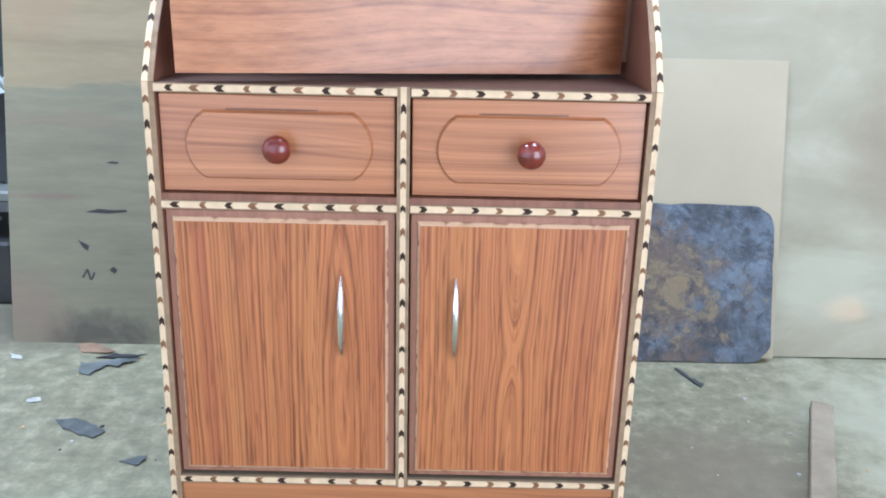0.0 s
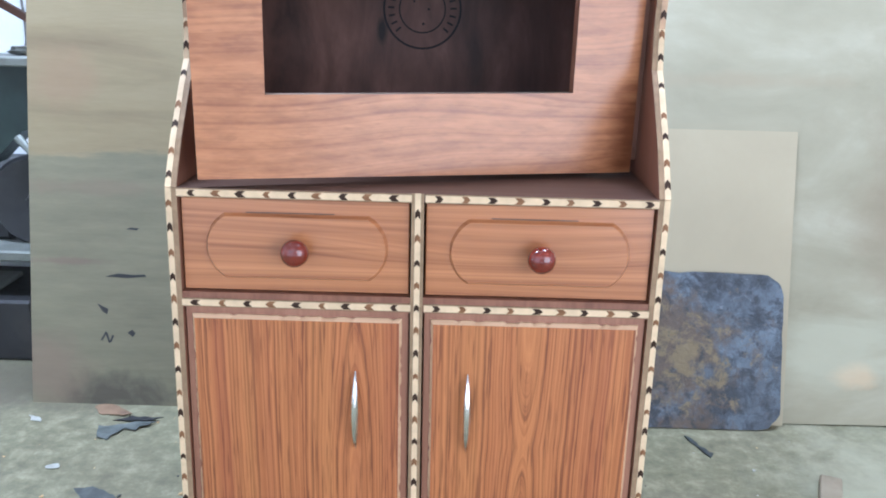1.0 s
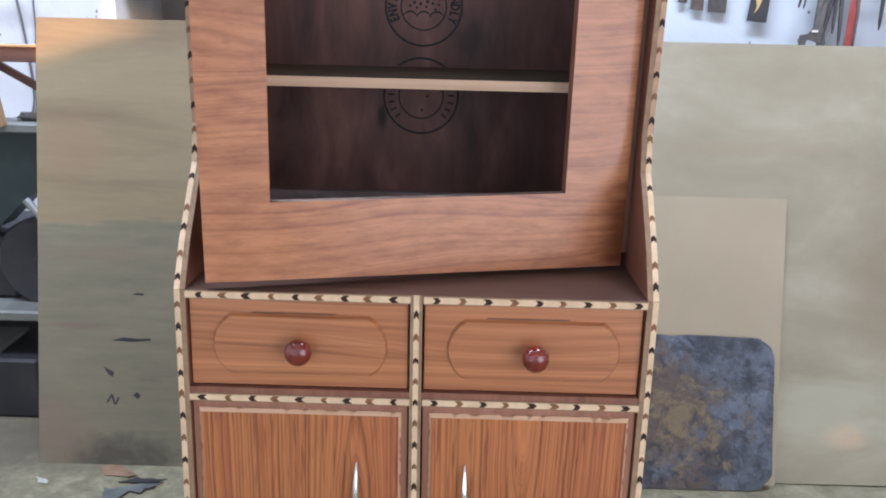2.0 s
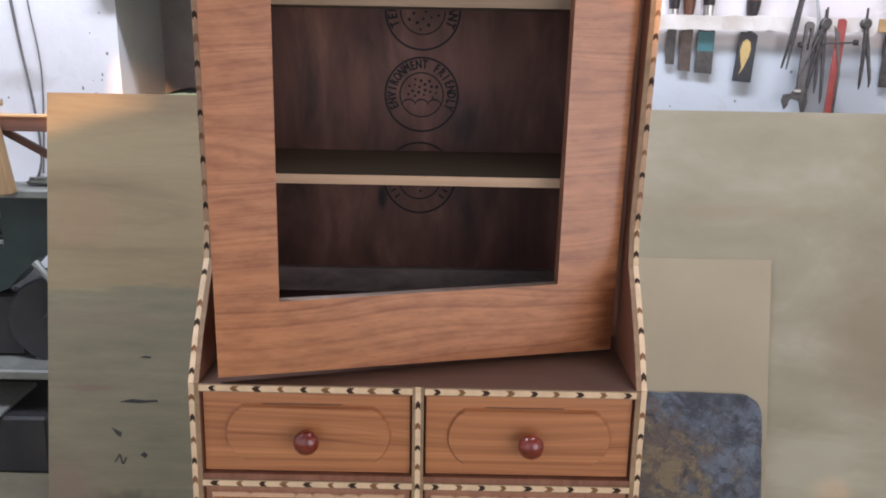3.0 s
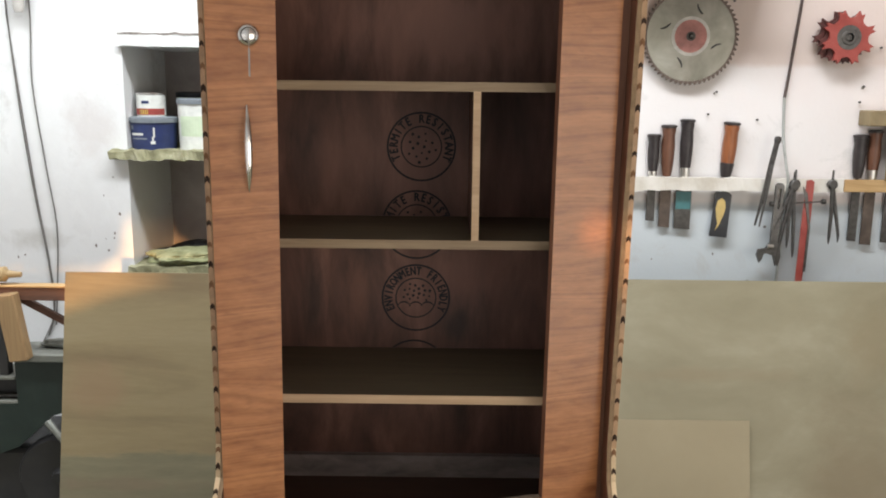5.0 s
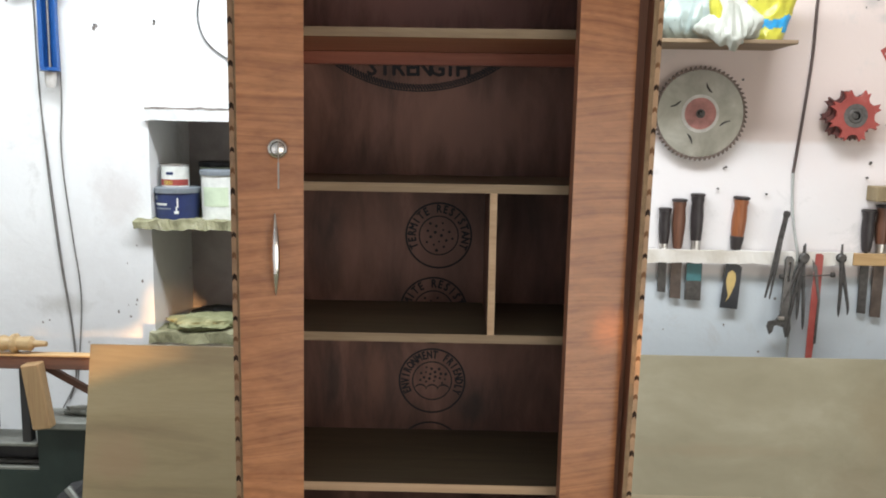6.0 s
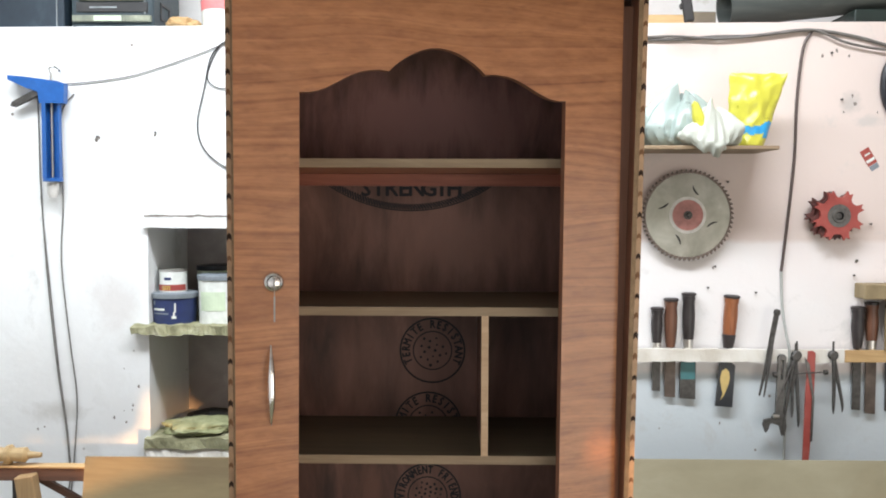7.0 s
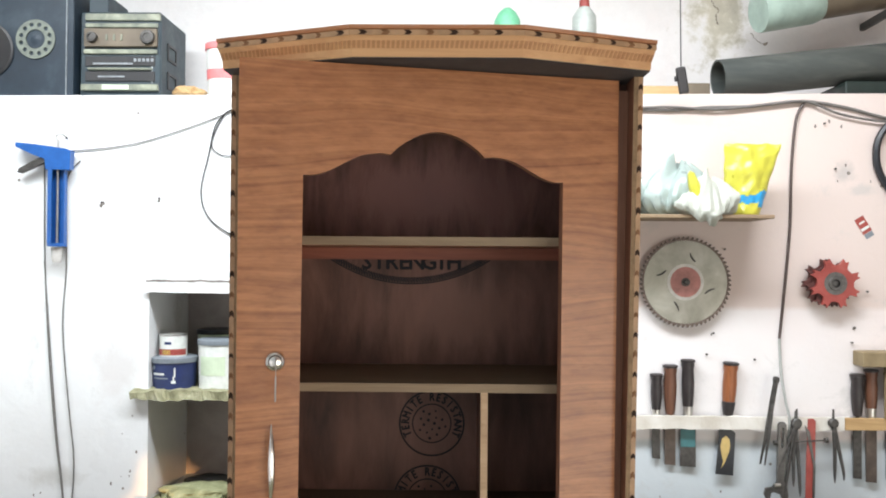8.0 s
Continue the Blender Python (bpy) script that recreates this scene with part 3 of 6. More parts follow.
single("wall_south", extrude_poly([(-3.2, 0), (3.2, 0), (3.2, TOP), (-3.2, TOP)], 1, -2.7, -2.5, [[(-2.3, 0.02), (-0.3, 0.02), (-0.3, 2.2), (-2.3, 2.2)], [(0.55, 0.02), (3.03, 0.02), (3.03, 2.2), (0.55, 2.2)]]), plaster,
       "unseen plain plaster wall with two assumed doorways that admit light", "wall", kind="structure")
single("ceiling", extrude_poly([(-3.4, -2.7), (3.4, -2.7), (3.4, 2.25), (-3.4, 2.25)], 2, TOP, TOP + 0.1, [[(-2.1, 0.15), (1.4, 0.15), (1.4, 0.57), (-2.1, 0.57)]]), plaster,
       "unseen plain plaster ceiling with an assumed roof light opening", "ceiling", kind="structure")

# ---- the cupboard ----
SIDE, T = 0.388, 0.018
cup = thing("cupboard", "tall reddish-brown laminate display cupboard with inlaid edge strips, upper door ajar", "cupboard", (0, 0.28, 0))


def lean(bm):
    """The upper right side stands a little out of plumb."""
    for v in bm.verts:
        if v.co.x > 0.2 and v.co.z > 1.1:
            v.co.x += 0.022 * (v.co.z - 1.1) / 1.25
        if v.co.z < 0.8:
            v.co.x *= 1 + (0.030 if v.co.x < 0 else 0.008) * (0.8 - v.co.z) / 0.68
    return bm


BACK = 0.545
profile = [(0, 0.0), (0, 0.813), (0.04, 0.881), (0.10, 0.958), (0.132, 0.995), (0.145, 1.06), (0.145, 1.6), (0.145, 2.36), (BACK, 2.36), (BACK, 0)]
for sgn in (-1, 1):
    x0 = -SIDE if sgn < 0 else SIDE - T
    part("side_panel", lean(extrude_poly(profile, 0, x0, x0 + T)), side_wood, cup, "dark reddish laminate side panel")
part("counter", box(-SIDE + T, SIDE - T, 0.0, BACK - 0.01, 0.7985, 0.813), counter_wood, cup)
part("mid_rail", lean(box(-SIDE + T, SIDE - T, 0.0, BACK - 0.01, 0.617, 0.643)), side_wood, cup)
part("bottom_board", lean(box(-SIDE + T, SIDE - T, 0.0, BACK - 0.01, 0.122, 0.14)), shelf_wood, cup)
part("plinth", lean(box(-SIDE + T, SIDE - T, 0.004, 0.022, 0.0, 0.1215)), laminate_h, cup, "orange-brown laminate plinth board")
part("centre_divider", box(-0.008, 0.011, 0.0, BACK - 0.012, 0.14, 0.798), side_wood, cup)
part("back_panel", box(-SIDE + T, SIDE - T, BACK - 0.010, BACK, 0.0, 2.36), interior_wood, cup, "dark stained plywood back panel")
part("top_board", lean(box(-SIDE + T, SIDE - T, 0.215, BACK - 0.01, 2.344, 2.36)), interior_wood, cup)
part("bottom_batten", box(-SIDE + T, SIDE - T, BACK - 0.028, BACK - 0.0101, 0.8131, 0.868), mottled("dusty_batten_wood", (0.10, 0.08, 0.075), (0.24, 0.20, 0.185), (0.36, 0.31, 0.29), 9, 0.8, 60, 0.2, 0.001, 0, (1, 1, 3)), cup, "grey dusty batten along the back")
part("upper_batten", lean(box(-SIDE + T, SIDE - T, BACK - 0.026, BACK - 0.0101, 2.004, 2.032)), wood("red_batten_wood", "x", (0.40, 0.135, 0.075), (0.29, 0.090, 0.052), (0.17, 0.050, 0.032), 0.5, 8.0), cup, "reddish batten below the shelf")
INNER = SIDE - T
for z in (1.119, 1.436, 1.737, 2.033):
    bm = lean(box(-INNER, INNER, 0.2185, BACK - 0.0101, z, z + 0.0165))
    s = part("shelf", bm, shelf_wood if z < 2 else laminate_h, cup)
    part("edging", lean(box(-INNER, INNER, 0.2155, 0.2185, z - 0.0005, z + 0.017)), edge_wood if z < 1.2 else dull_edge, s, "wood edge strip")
part("shelf_divider", box(0.103, 0.116, 0.2185, BACK - 0.0101, 1.4525, 1.737), interior_wood, cup)
part("divider_edging", box(0.1025, 0.1165, 0.2155, 0.2185, 1.453, 1.737), edge_wood, cup, "pale wood edge strip")

for x0 in (-INNER, INNER - 0.028):
    part("face_stile", lean(box(x0, x0 + 0.028, 0.194, 0.214, 0.838, 2.343)), leaf_wood, cup)

# inlaid strips with arrow-shaped pieces
CHEVRONS = {}
chips = random.Random(5)


def chevron_mesh(mat):
    if mat.name not in CHEVRONS:
        w, a, l = 0.0044, 0.0050, 0.0098
        bm = extrude_poly([(0, -w), (l, -w), (l + a, 0), (l, w), (0, w), (a, 0)], 2, 0, 0.0006)
        CHEVRONS[mat.name] = finish("inlay_piece", bm, mat)
    return CHEVRONS[mat.name]


def inlay(p0, p1, face, parent, width=0.018, first=0, step=0.0395, off=0.0, body=None, core=0.0046):
    """A strip from p0 to p1 (its middle line) whose face looks along 'face'; off moves the cream core across it."""
    p0, p1, face = Vector(p0), Vector(p1), Vector(face).normalized()
    d = (p1 - p0).normalized()
    face = (face - d * face.dot(d)).normalized()
    across = face.cross(d)
    m = Matrix((d, across, face)).transposed().to_4x4()
    m.translation = p0
    length = (p1 - p0).length
    h = width / 2

    def placed(bm):
        bmesh.ops.transform(bm, matrix=m, verts=bm.verts)
        return lean(bm) if max(p0.z, p1.z) < 0.82 else bm

    strip = part("inlay_strip", placed(box(0, length, off - core, off + core, 0, 0.0025)), body or cream_inlay, parent, "cream inlay strip with dark arrow marks")
    for a, b in ((-h, off - core - 0.0002), (off + core + 0.0002, h)):
        if b - a > 0.0008:
            part("border", placed(box(0, length, a, b, 0, 0.0019)), border_inlay, strip, "brownish border of the inlay")
    k, s = first, step * (0.3 + 0.3 * chips.random())
    while s < length - 0.014:
        c = new("inlay_piece", chevron_mesh(dark_inlay if k % 2 == 0 else brown_inlay))
        c.parent = strip
        at = m @ Vector((s, off, 0.0025))
        shift = 0 if p1.z > 0.82 or at.z > 0.8 else at.x * (0.030 if at.x < 0 else 0.008) * (0.8 - at.z) / 0.68
        c.matrix_basis = Matrix.Translation((shift, 0, 0)) @ m @ Matrix.Translation((s, off, 0.0025)) @ Matrix.Diagonal((chips.uniform(0.8, 1.2), chips.uniform(0.92, 1.02) * core / 0.0046, 1, 1))
        k, s = k + 1, s + step * chips.uniform(0.94, 1.06)
    return strip


F = (0, -1, 0)
for z in (0.8055, 0.6255, 0.131):
    inlay((-0.008, 0, z), (-0.371, 0, z), F, cup, 0.0140, core=0.0052)
    inlay((0.013, 0, z), (0.371, 0, z), F, cup, 0.0140, core=0.0052)
inlay((0.0015, -0.0005, 0.122), (0.0015, -0.0005, 0.8135), F, cup, 0.0195)
for sgn in (-1, 1):
    x = sgn * (SIDE - 0.0088)
    inlay((x, 0, 0.0), (x, 0, 0.813), F, cup, 0.0176, off=-sgn * 0.0041)
    for (ya, za), (yb, zb) in zip(profile[1:5], profile[2:6]):
        inlay((x, ya, za), (x, yb, zb), (0, -1, 0.4), cup, 0.0176, step=0.036, off=-sgn * 0.0041)
    top = 0.022 if sgn > 0 else 0
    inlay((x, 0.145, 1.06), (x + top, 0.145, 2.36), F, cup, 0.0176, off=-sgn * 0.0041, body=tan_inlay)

# drawers
for x0, x1 in ((-0.3695, -0.0095), (0.0125, 0.3695)):
    drawer = part("drawer", lean(box(x0 + 0.0018, x1 - 0.0018, 0.0075, 0.022, 0.6455, 0.7965, 0.0015)), laminate_h, cup)
    part("drawer_box", box(x0 + 0.012, x1 - 0.012, 0.022, 0.45, 0.652, 0.78), interior_wood, drawer)
    a, b = x0 + 0.068, x1 - 0.064
    zc, hz = 0.7195, 0.0535
    bulge, n = 0.029, 14
    loop = [(a + (b - a) * i / 6, zc - hz) for i in range(7)]
    loop += [(b + bulge * (1 - (2 * i / n - 1) ** 2) ** 0.8, zc - hz + 2 * hz * i / n) for i in range(1, n)]
    loop += [(b + (a - b) * i / 6, zc + hz) for i in range(7)]
    loop += [(a - bulge * (1 - (2 * i / n - 1) ** 2) ** 0.8, zc + hz - 2 * hz * i / n) for i in range(1, n)]
    bm = extrude_poly(loop, 1, 0.008, 0.0005)
    for v in bm.verts:
        if v.co.y < 0.002:
            v.co.x, v.co.z = (a + b) / 2 + (v.co.x - (a + b) / 2) * 0.976, zc + (v.co.z - zc) * 0.92
    part("raised_panel", lean(bm), laminate_h, drawer)
    # dark strip laid on the face for the shaded slit, not a cut gap
    part("slit_strip", box(a + 0.035, b - 0.055, 0.0066, 0.0074, zc + hz + 0.0005, zc + hz + 0.0022), counter_wood, drawer, "dark strip painting the shaded gap above the raised panel")
    kx = (x0 + x1) / 2
    part("knob", lathe([(0.010, 0), (0.008, 0.006), (0.009, 0.009), (0.016, 0.013), (0.0205, 0.020), (0.022, 0.027), (0.020, 0.035), (0.014, 0.041), (0.006, 0.0436), (0, 0.044)],
                       (kx + 0.003, 0.001, 0.7195), F, 28), knob_lacquer, drawer, "glossy dark red round knob", True)


def bow_handle(at, length, parent, m=None):
    """A slim bowed handle with pointed ends, standing upright on a face that looks towards -y."""
    n = 16
    pts, rad = [], []
    for i in range(n + 1):
        u = -1 + 2 * i / n
        pts.append((at[0], at[1] - 0.004 - 0.018 * (1 - u * u) ** 0.8, at[2] + u * length / 2))
        rad.append(0.0012 + 0.0052 * (1 - abs(u) ** 2.2))
    bm = tube(pts, rad, 10, None, 1)
    for s in (-1, 1):
        tube([(at[0], at[1], at[2] + s * length * 0.33), (at[0], at[1] - 0.013, at[2] + s * length * 0.33)], 0.0042, 8, bm, 1)
    if m:
        bmesh.ops.transform(bm, matrix=m, verts=bm.verts)
    return part("handle", lean(bm), chrome, parent, "polished chrome bow handle", True)


# lower doors: a flush leaf with a raised, bevelled panel
for k, (x0, x1, hx) in enumerate(((-0.3695, -0.0095, -0.095), (0.0125, 0.3695, 0.087))):
    door = part("lower_door", lean(box(x0 + 0.0012, x1 - 0.0012, 0.0065, 0.028, 0.1425, 0.6155, 0.001)), leaf_wood, cup)
    a0, a1, b0, b1 = x0 + 0.012, x1 - 0.012, 0.152, 0.6045
    outer, inner = [], []
    for (px, pz), (qx, qz) in (((a0, b0), (a1, b0)), ((a1, b0), (a1, b1)), ((a1, b1), (a0, b1)), ((a0, b1), (a0, b0))):
        n = 46 if px != qx else 60
        for i in range(n):
            u = i / n
            ox, oz = px + (qx - px) * u, pz + (qz - pz) * u
            j = chips.choice((0, 0, 0, 0, 0.0004, 0.0008, 0.0026)) if i else 0
            mx, mz = (a0 + a1) / 2, (b0 + b1) / 2
            outer.append((ox + (j if ox < mx else -j) * (pz != qz), oz + (j if oz < mz else -j) * (px != qx)))
            inner.append((min(max(ox, a0 + 0.0042), a1 - 0.0042), min(max(oz, b0 + 0.006), b1 - 0.006)))
    bm = bmesh.new()
    loops = [[bm.verts.new((x, y, z)) for x, z in loop] for loop, y in ((outer, 0.0063), (outer, 0.0035), (inner, -0.0015))]
    n = len(outer)
    for lo, hi in zip(loops, loops[1:]):
        for i in range(n):
            quad = (lo[i], lo[(i + 1) % n], hi[(i + 1) % n], hi[i])
            bm.faces.new(quad).material_index = 1
    bm.faces.new(loops[2])
    bmesh.ops.remove_doubles(bm, verts=bm.verts, dist=1e-6)
    part("door_panel", lean(bm), [laminate_v[k], bevel_wood], door, "vertical grain laminate panel with pale chipped bevels")
    bow_handle((hx, -0.0015, 0.443), 0.142, door)

# upper door, hinged at its right edge and standing ajar
HINGE = Matrix.Translation((0.246, 0.142, 0)) @ Matrix.Rotation(math.atan2(0.2544, 0.9671), 4, "Z")


def hung(bm):
    bmesh.ops.transform(bm, matrix=HINGE, verts=bm.verts)
    for v in bm.verts:
        v.co.x += 0.007 * (v.co.z - 1.0)
    return bm


UL, UR, OL, OR = -0.598, 0.117, -0.494, 0.002
ZB, ZT, OB, OT = 0.828, 2.358, 0.9555, 2.154
mid = (OL + OR) / 2
half = []
for i in range(9):
    a = i / 8
    half.append((0.245 - 0.118 * a, OT + 0.042 * (0.5 - 0.5 * math.cos(math.pi * a)) - 0.004 * math.sin(math.pi * a)))
half += [(0.108, OT + 0.044), (0.090, OT + 0.042)]
for i in range(1, 9):
    a = i / 8
    half.append((0.090 * (1 - a), OT + 0.042 + 0.045 * math.sin(math.pi / 2 * a) ** 0.85))
arch_loop = [(mid + x, z) for x, z in half] + [(mid - x, z) for x, z in reversed(half[:-1])]
hole = [(OL, OB), (OR, OB), (OR, 1.5)] + [(OR, OT)] + arch_loop[1:-1] + [(OL, OT), (OL, 1.5)]
bm = extrude_poly([(UL, ZB), (UR, ZB - 0.008), (UR, ZT), (UL - 0.010, ZT)], 1, 0.0, 0.018, [hole])
for f in bm.faces:
    f.normal_update()
    c = f.calc_center_median()
    f.material_index = 0 if abs(f.normal.y) > 0.9 else (2 if abs(c.z - OB) < 0.001 or c.z < ZB else 1)
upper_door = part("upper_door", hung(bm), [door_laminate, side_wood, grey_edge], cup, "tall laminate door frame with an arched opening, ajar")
bow_handle((-0.538, 0.0, 1.640), 0.142, upper_door, HINGE)
lock = part("lock", hung(lathe([(0.0175, 0), (0.0185, 0.002), (0.0180, 0.004), (0.0150, 0.008), (0.0125, 0.0095), (0.0118, 0.0075), (0.0105, 0.0125), (0.006, 0.0145), (0, 0.015)], (-0.538, 0, 1.822), F, 24)), chrome, upper_door, "round chrome lock", True)
bm = box(-0.5388, -0.5372, -0.036, -0.012, 1.812, 1.832, 0.0006)
box(-0.5395, -0.5365, -0.034, -0.0325, 1.756, 1.800, 0.0006, bm)
box(-0.5385, -0.5375, -0.034, -0.032, 1.798, 1.815, 0, bm)
part("key", hung(bm), plain("worn_key_steel", (0.33, 0.31, 0.29), 0.4, 0.8), upper_door, "steel key hanging in the lock")

# crown moulding in three straight runs
RUN = [(-0.392, 0.100), (-0.136, 0.002), (0.165, 0.002), (0.413, 0.100)]
PROFILE = [(0.0, 2.362), (0.002, 2.366), (0.003, 2.376), (0.010, 2.390), (0.0130, 2.3955), (0.0138, 2.3965), (0.0138, 2.4070), (0.0172, 2.4084), (0.0185, 2.4150), (-0.016, 2.4150), (-0.016, 2.362)]


def offset_point(i, o):
    def normal(a, b):
        d = (Vector(b) - Vector(a)).normalized()
        return Vector((d.y, -d.x))
    ns = []
    if i > 0:
        ns.append(normal(RUN[i - 1], RUN[i]))
    if i < 3:
        ns.append(normal(RUN[i], RUN[i + 1]))
    if len(ns) == 1:
        ns.append(Vector((-0.7 if i == 0 else 0.7, -0.7)).normalized())
    n = (ns[0] + ns[1]).normalized()
    return Vector(RUN[i]) + n * o / max(0.4, n.dot(ns[0]))


crown_wood = wood("crown_wood", "x", (0.74, 0.46, 0.23), (0.66, 0.37, 0.175), (0.52, 0.26, 0.115), 0.45, 9.0, 1.0)
bead_wood = wood("bead_wood", "x", (0.60, 0.33, 0.15), (0.50, 0.25, 0.105), (0.38, 0.17, 0.07), 0.5, 9.0, 1.0)
for i in range(3):
    bm = bmesh.new()
    rings = []
    for j in (i, i + 1):
        rings.append([bm.verts.new((*offset_point(j, o), z)) for o, z in PROFILE])
    n = len(PROFILE)
    for k in range(n):
        f = bm.faces.new((rings[0][k], rings[0][(k + 1) % n], rings[1][(k + 1) % n], rings[1][k]))
        f.material_index = 1 if PROFILE[k][1] > 2.4065 else 0
    for r in rings:
        bm.faces.new(r)
    run = part("crown_moulding", bm, [crown_wood, laminate_h], cup, "orange-brown flared crown moulding")
    beads = bmesh.new()
    lo0, lo1, hi0, hi1 = offset_point(i, 0.0034), offset_point(i + 1, 0.0034), offset_point(i, 0.0096), offset_point(i + 1, 0.0096)
    count = int((lo1 - lo0).length / 0.0085)
    for j in range(count):
        u0, u1 = (j + 0.15) / count, (j + 0.75) / count
        p = [Vector((*lo0.lerp(lo1, u0), 2.3775)), Vector((*lo0.lerp(lo1, u1), 2.3775)), Vector((*hi0.lerp(hi1, u1 + 0.2 / count), 2.389)), Vector((*hi0.lerp(hi1, u0 + 0.2 / count), 2.389))]
        nrm = (p[1] - p[0]).cross(p[3] - p[0]).normalized() * 0.0014
        low_v, top_v = [beads.verts.new(q - nrm) for q in p], [beads.verts.new(q + nrm) for q in p]
        beads.faces.new(top_v)
        for k in range(4):
            beads.faces.new((low_v[k], low_v[(k + 1) % 4], top_v[(k + 1) % 4], top_v[k]))
    part("beading", beads, bead_wood, run, "fine reddish rope beading")
    a, b = offset_point(i, 0.0139), offset_point(i + 1, 0.0139)
    d = b - a
    inlay((*a, 2.40175), (*b, 2.40175), (d.y, -d.x, 0), cup, 0.0100, 0, 0.0395, body=tan_inlay)
# board darkened in its colour for the shade between crown and door
part("crown_top", extrude_poly([RUN[0], RUN[1], RUN[2], RUN[3], (0.40, BACK), (-SIDE, BACK)], 2, 2.3605, 2.3935), plain("crown_gap_shade", (0.055, 0.052, 0.055), 0.7, 0, 0.3), cup, "board over the cupboard, coloured dark for the shade under the crown")

# ---- boards against the wall ----


def leaning_board(name, x0, x1, height, y0, slope, thick, mat, label, category, lift=0.0, round_=0.0, skew=0.0):
    if round_:
        loop = []
        for cx, cz, a in ((x1 - round_, round_, -90), (x1 - round_, height - round_, 0), (x0 + round_, height - round_, 90), (x0 + round_, round_, 180)):
            loop += arc(cx, cz, round_, a, a + 90, 6)
    else:
        loop = [(x0, 0), (x1, 0), (x1, height), (x0, height)]
    if round_:
        edge = random.Random(3)
        loop = [(x + edge.uniform(-0.0025, 0.0025), max(0.0, z + edge.uniform(-0.0025, 0.0025))) for i, (px, pz) in enumerate(loop) for x, z in [(px, pz)] + [(px + (loop[(i + 1) % len(loop)][0] - px) * k / 9, pz + (loop[(i + 1) % len(loop)][1] - pz) * k / 9) for k in range(1, 9) if math.dist(loop[(i + 1) % len(loop)], (px, pz)) > 0.1]]
    bm = extrude_poly([(x + skew * z, z) for x, z in loop], 1, 0, thick)
    turn = Matrix.Rotation(-math.atan(slope), 4, "X")
    ob = single(name, bm, mat, label, category)
    ob.matrix_world = Matrix.Translation((0, y0, lift)) @ turn
    return ob


plywood = leaning_board("plywood_board", -1.090, -0.20, 1.2225, 0.812, 0.142, 0.012, stained_ply, "tall stained plywood board leaning beside the machine", "board", skew=0.035)
wide_sheet = leaning_board("plywood_sheet", 0.45, 2.05, 1.2165, 0.808, 0.243, 0.012, ply_face, "wide greenish plywood sheet leaning on the wall", "board")
# its lower edge is cut slightly askew and stands clear of the floor at one end
edge = [v.co for v in wide_sheet.data.vertices]
low, wide = min(c.z for c in edge), max(c.x for c in edge)
for c in edge:
    if c.z < low + 0.03 and c.x > wide - 0.1:
        c.z += 0.010
leaning_board("hardboard_sheet", 0.35, 0.972, 0.797, 0.802, 0.240, 0.005, hardboard, "smooth beige hardboard sheet leaning on plywood", "board")
leaning_board("metal_sheet", 0.50, 0.950, 0.420, 0.766, 0.300, 0.008, rusty_sheet, "blue-grey rusty metal sheet with rounded corners", "metal sheet", 0.003, 0.060)

# ---- print on the back panel ----


def letters(text, height):
    """Outline of a text in the built-in font as a bmesh, in x and y, centred."""
    cu = bpy.data.curves.new("lettering", "FONT")
    cu.body, cu.size, cu.align_x, cu.align_y, cu.extrude, cu.resolution_u = text, height * 1.55, "CENTER", "CENTER", 0.0004, 2
    ob = bpy.data.objects.new("lettering", cu)
    scene.collection.objects.link(ob)
    bpy.context.view_layer.update()
    me = bpy.data.meshes.new_from_object(ob.evaluated_get(bpy.context.evaluated_depsgraph_get()))
    bm = bmesh.new()
    bm.from_mesh(me)
    bpy.data.objects.remove(ob)
    bpy.data.meshes.remove(me)
    return bm


def upright(bm, x, y, z, turn=0.0):
    """Stands a flat drawing up so that it faces -y at (x, y, z)."""
    bmesh.ops.transform(bm, matrix=Matrix.Translation((x, y, z)) @ Matrix.Rotation(radians(90), 4, "X") @ Matrix.Rotation(radians(turn), 4, "Z"), verts=bm.verts)
    return bm


PRINT = BACK - 0.0103


def ring(cx, cz, r, w, bm=None, n=40):
    return extrude_poly(arc(cx, cz, r, 0, 360, n)[:-1], 1, PRINT, PRINT - 0.0004, [arc(cx, cz, r - w, 0, 360, n)[:-1]], bm)


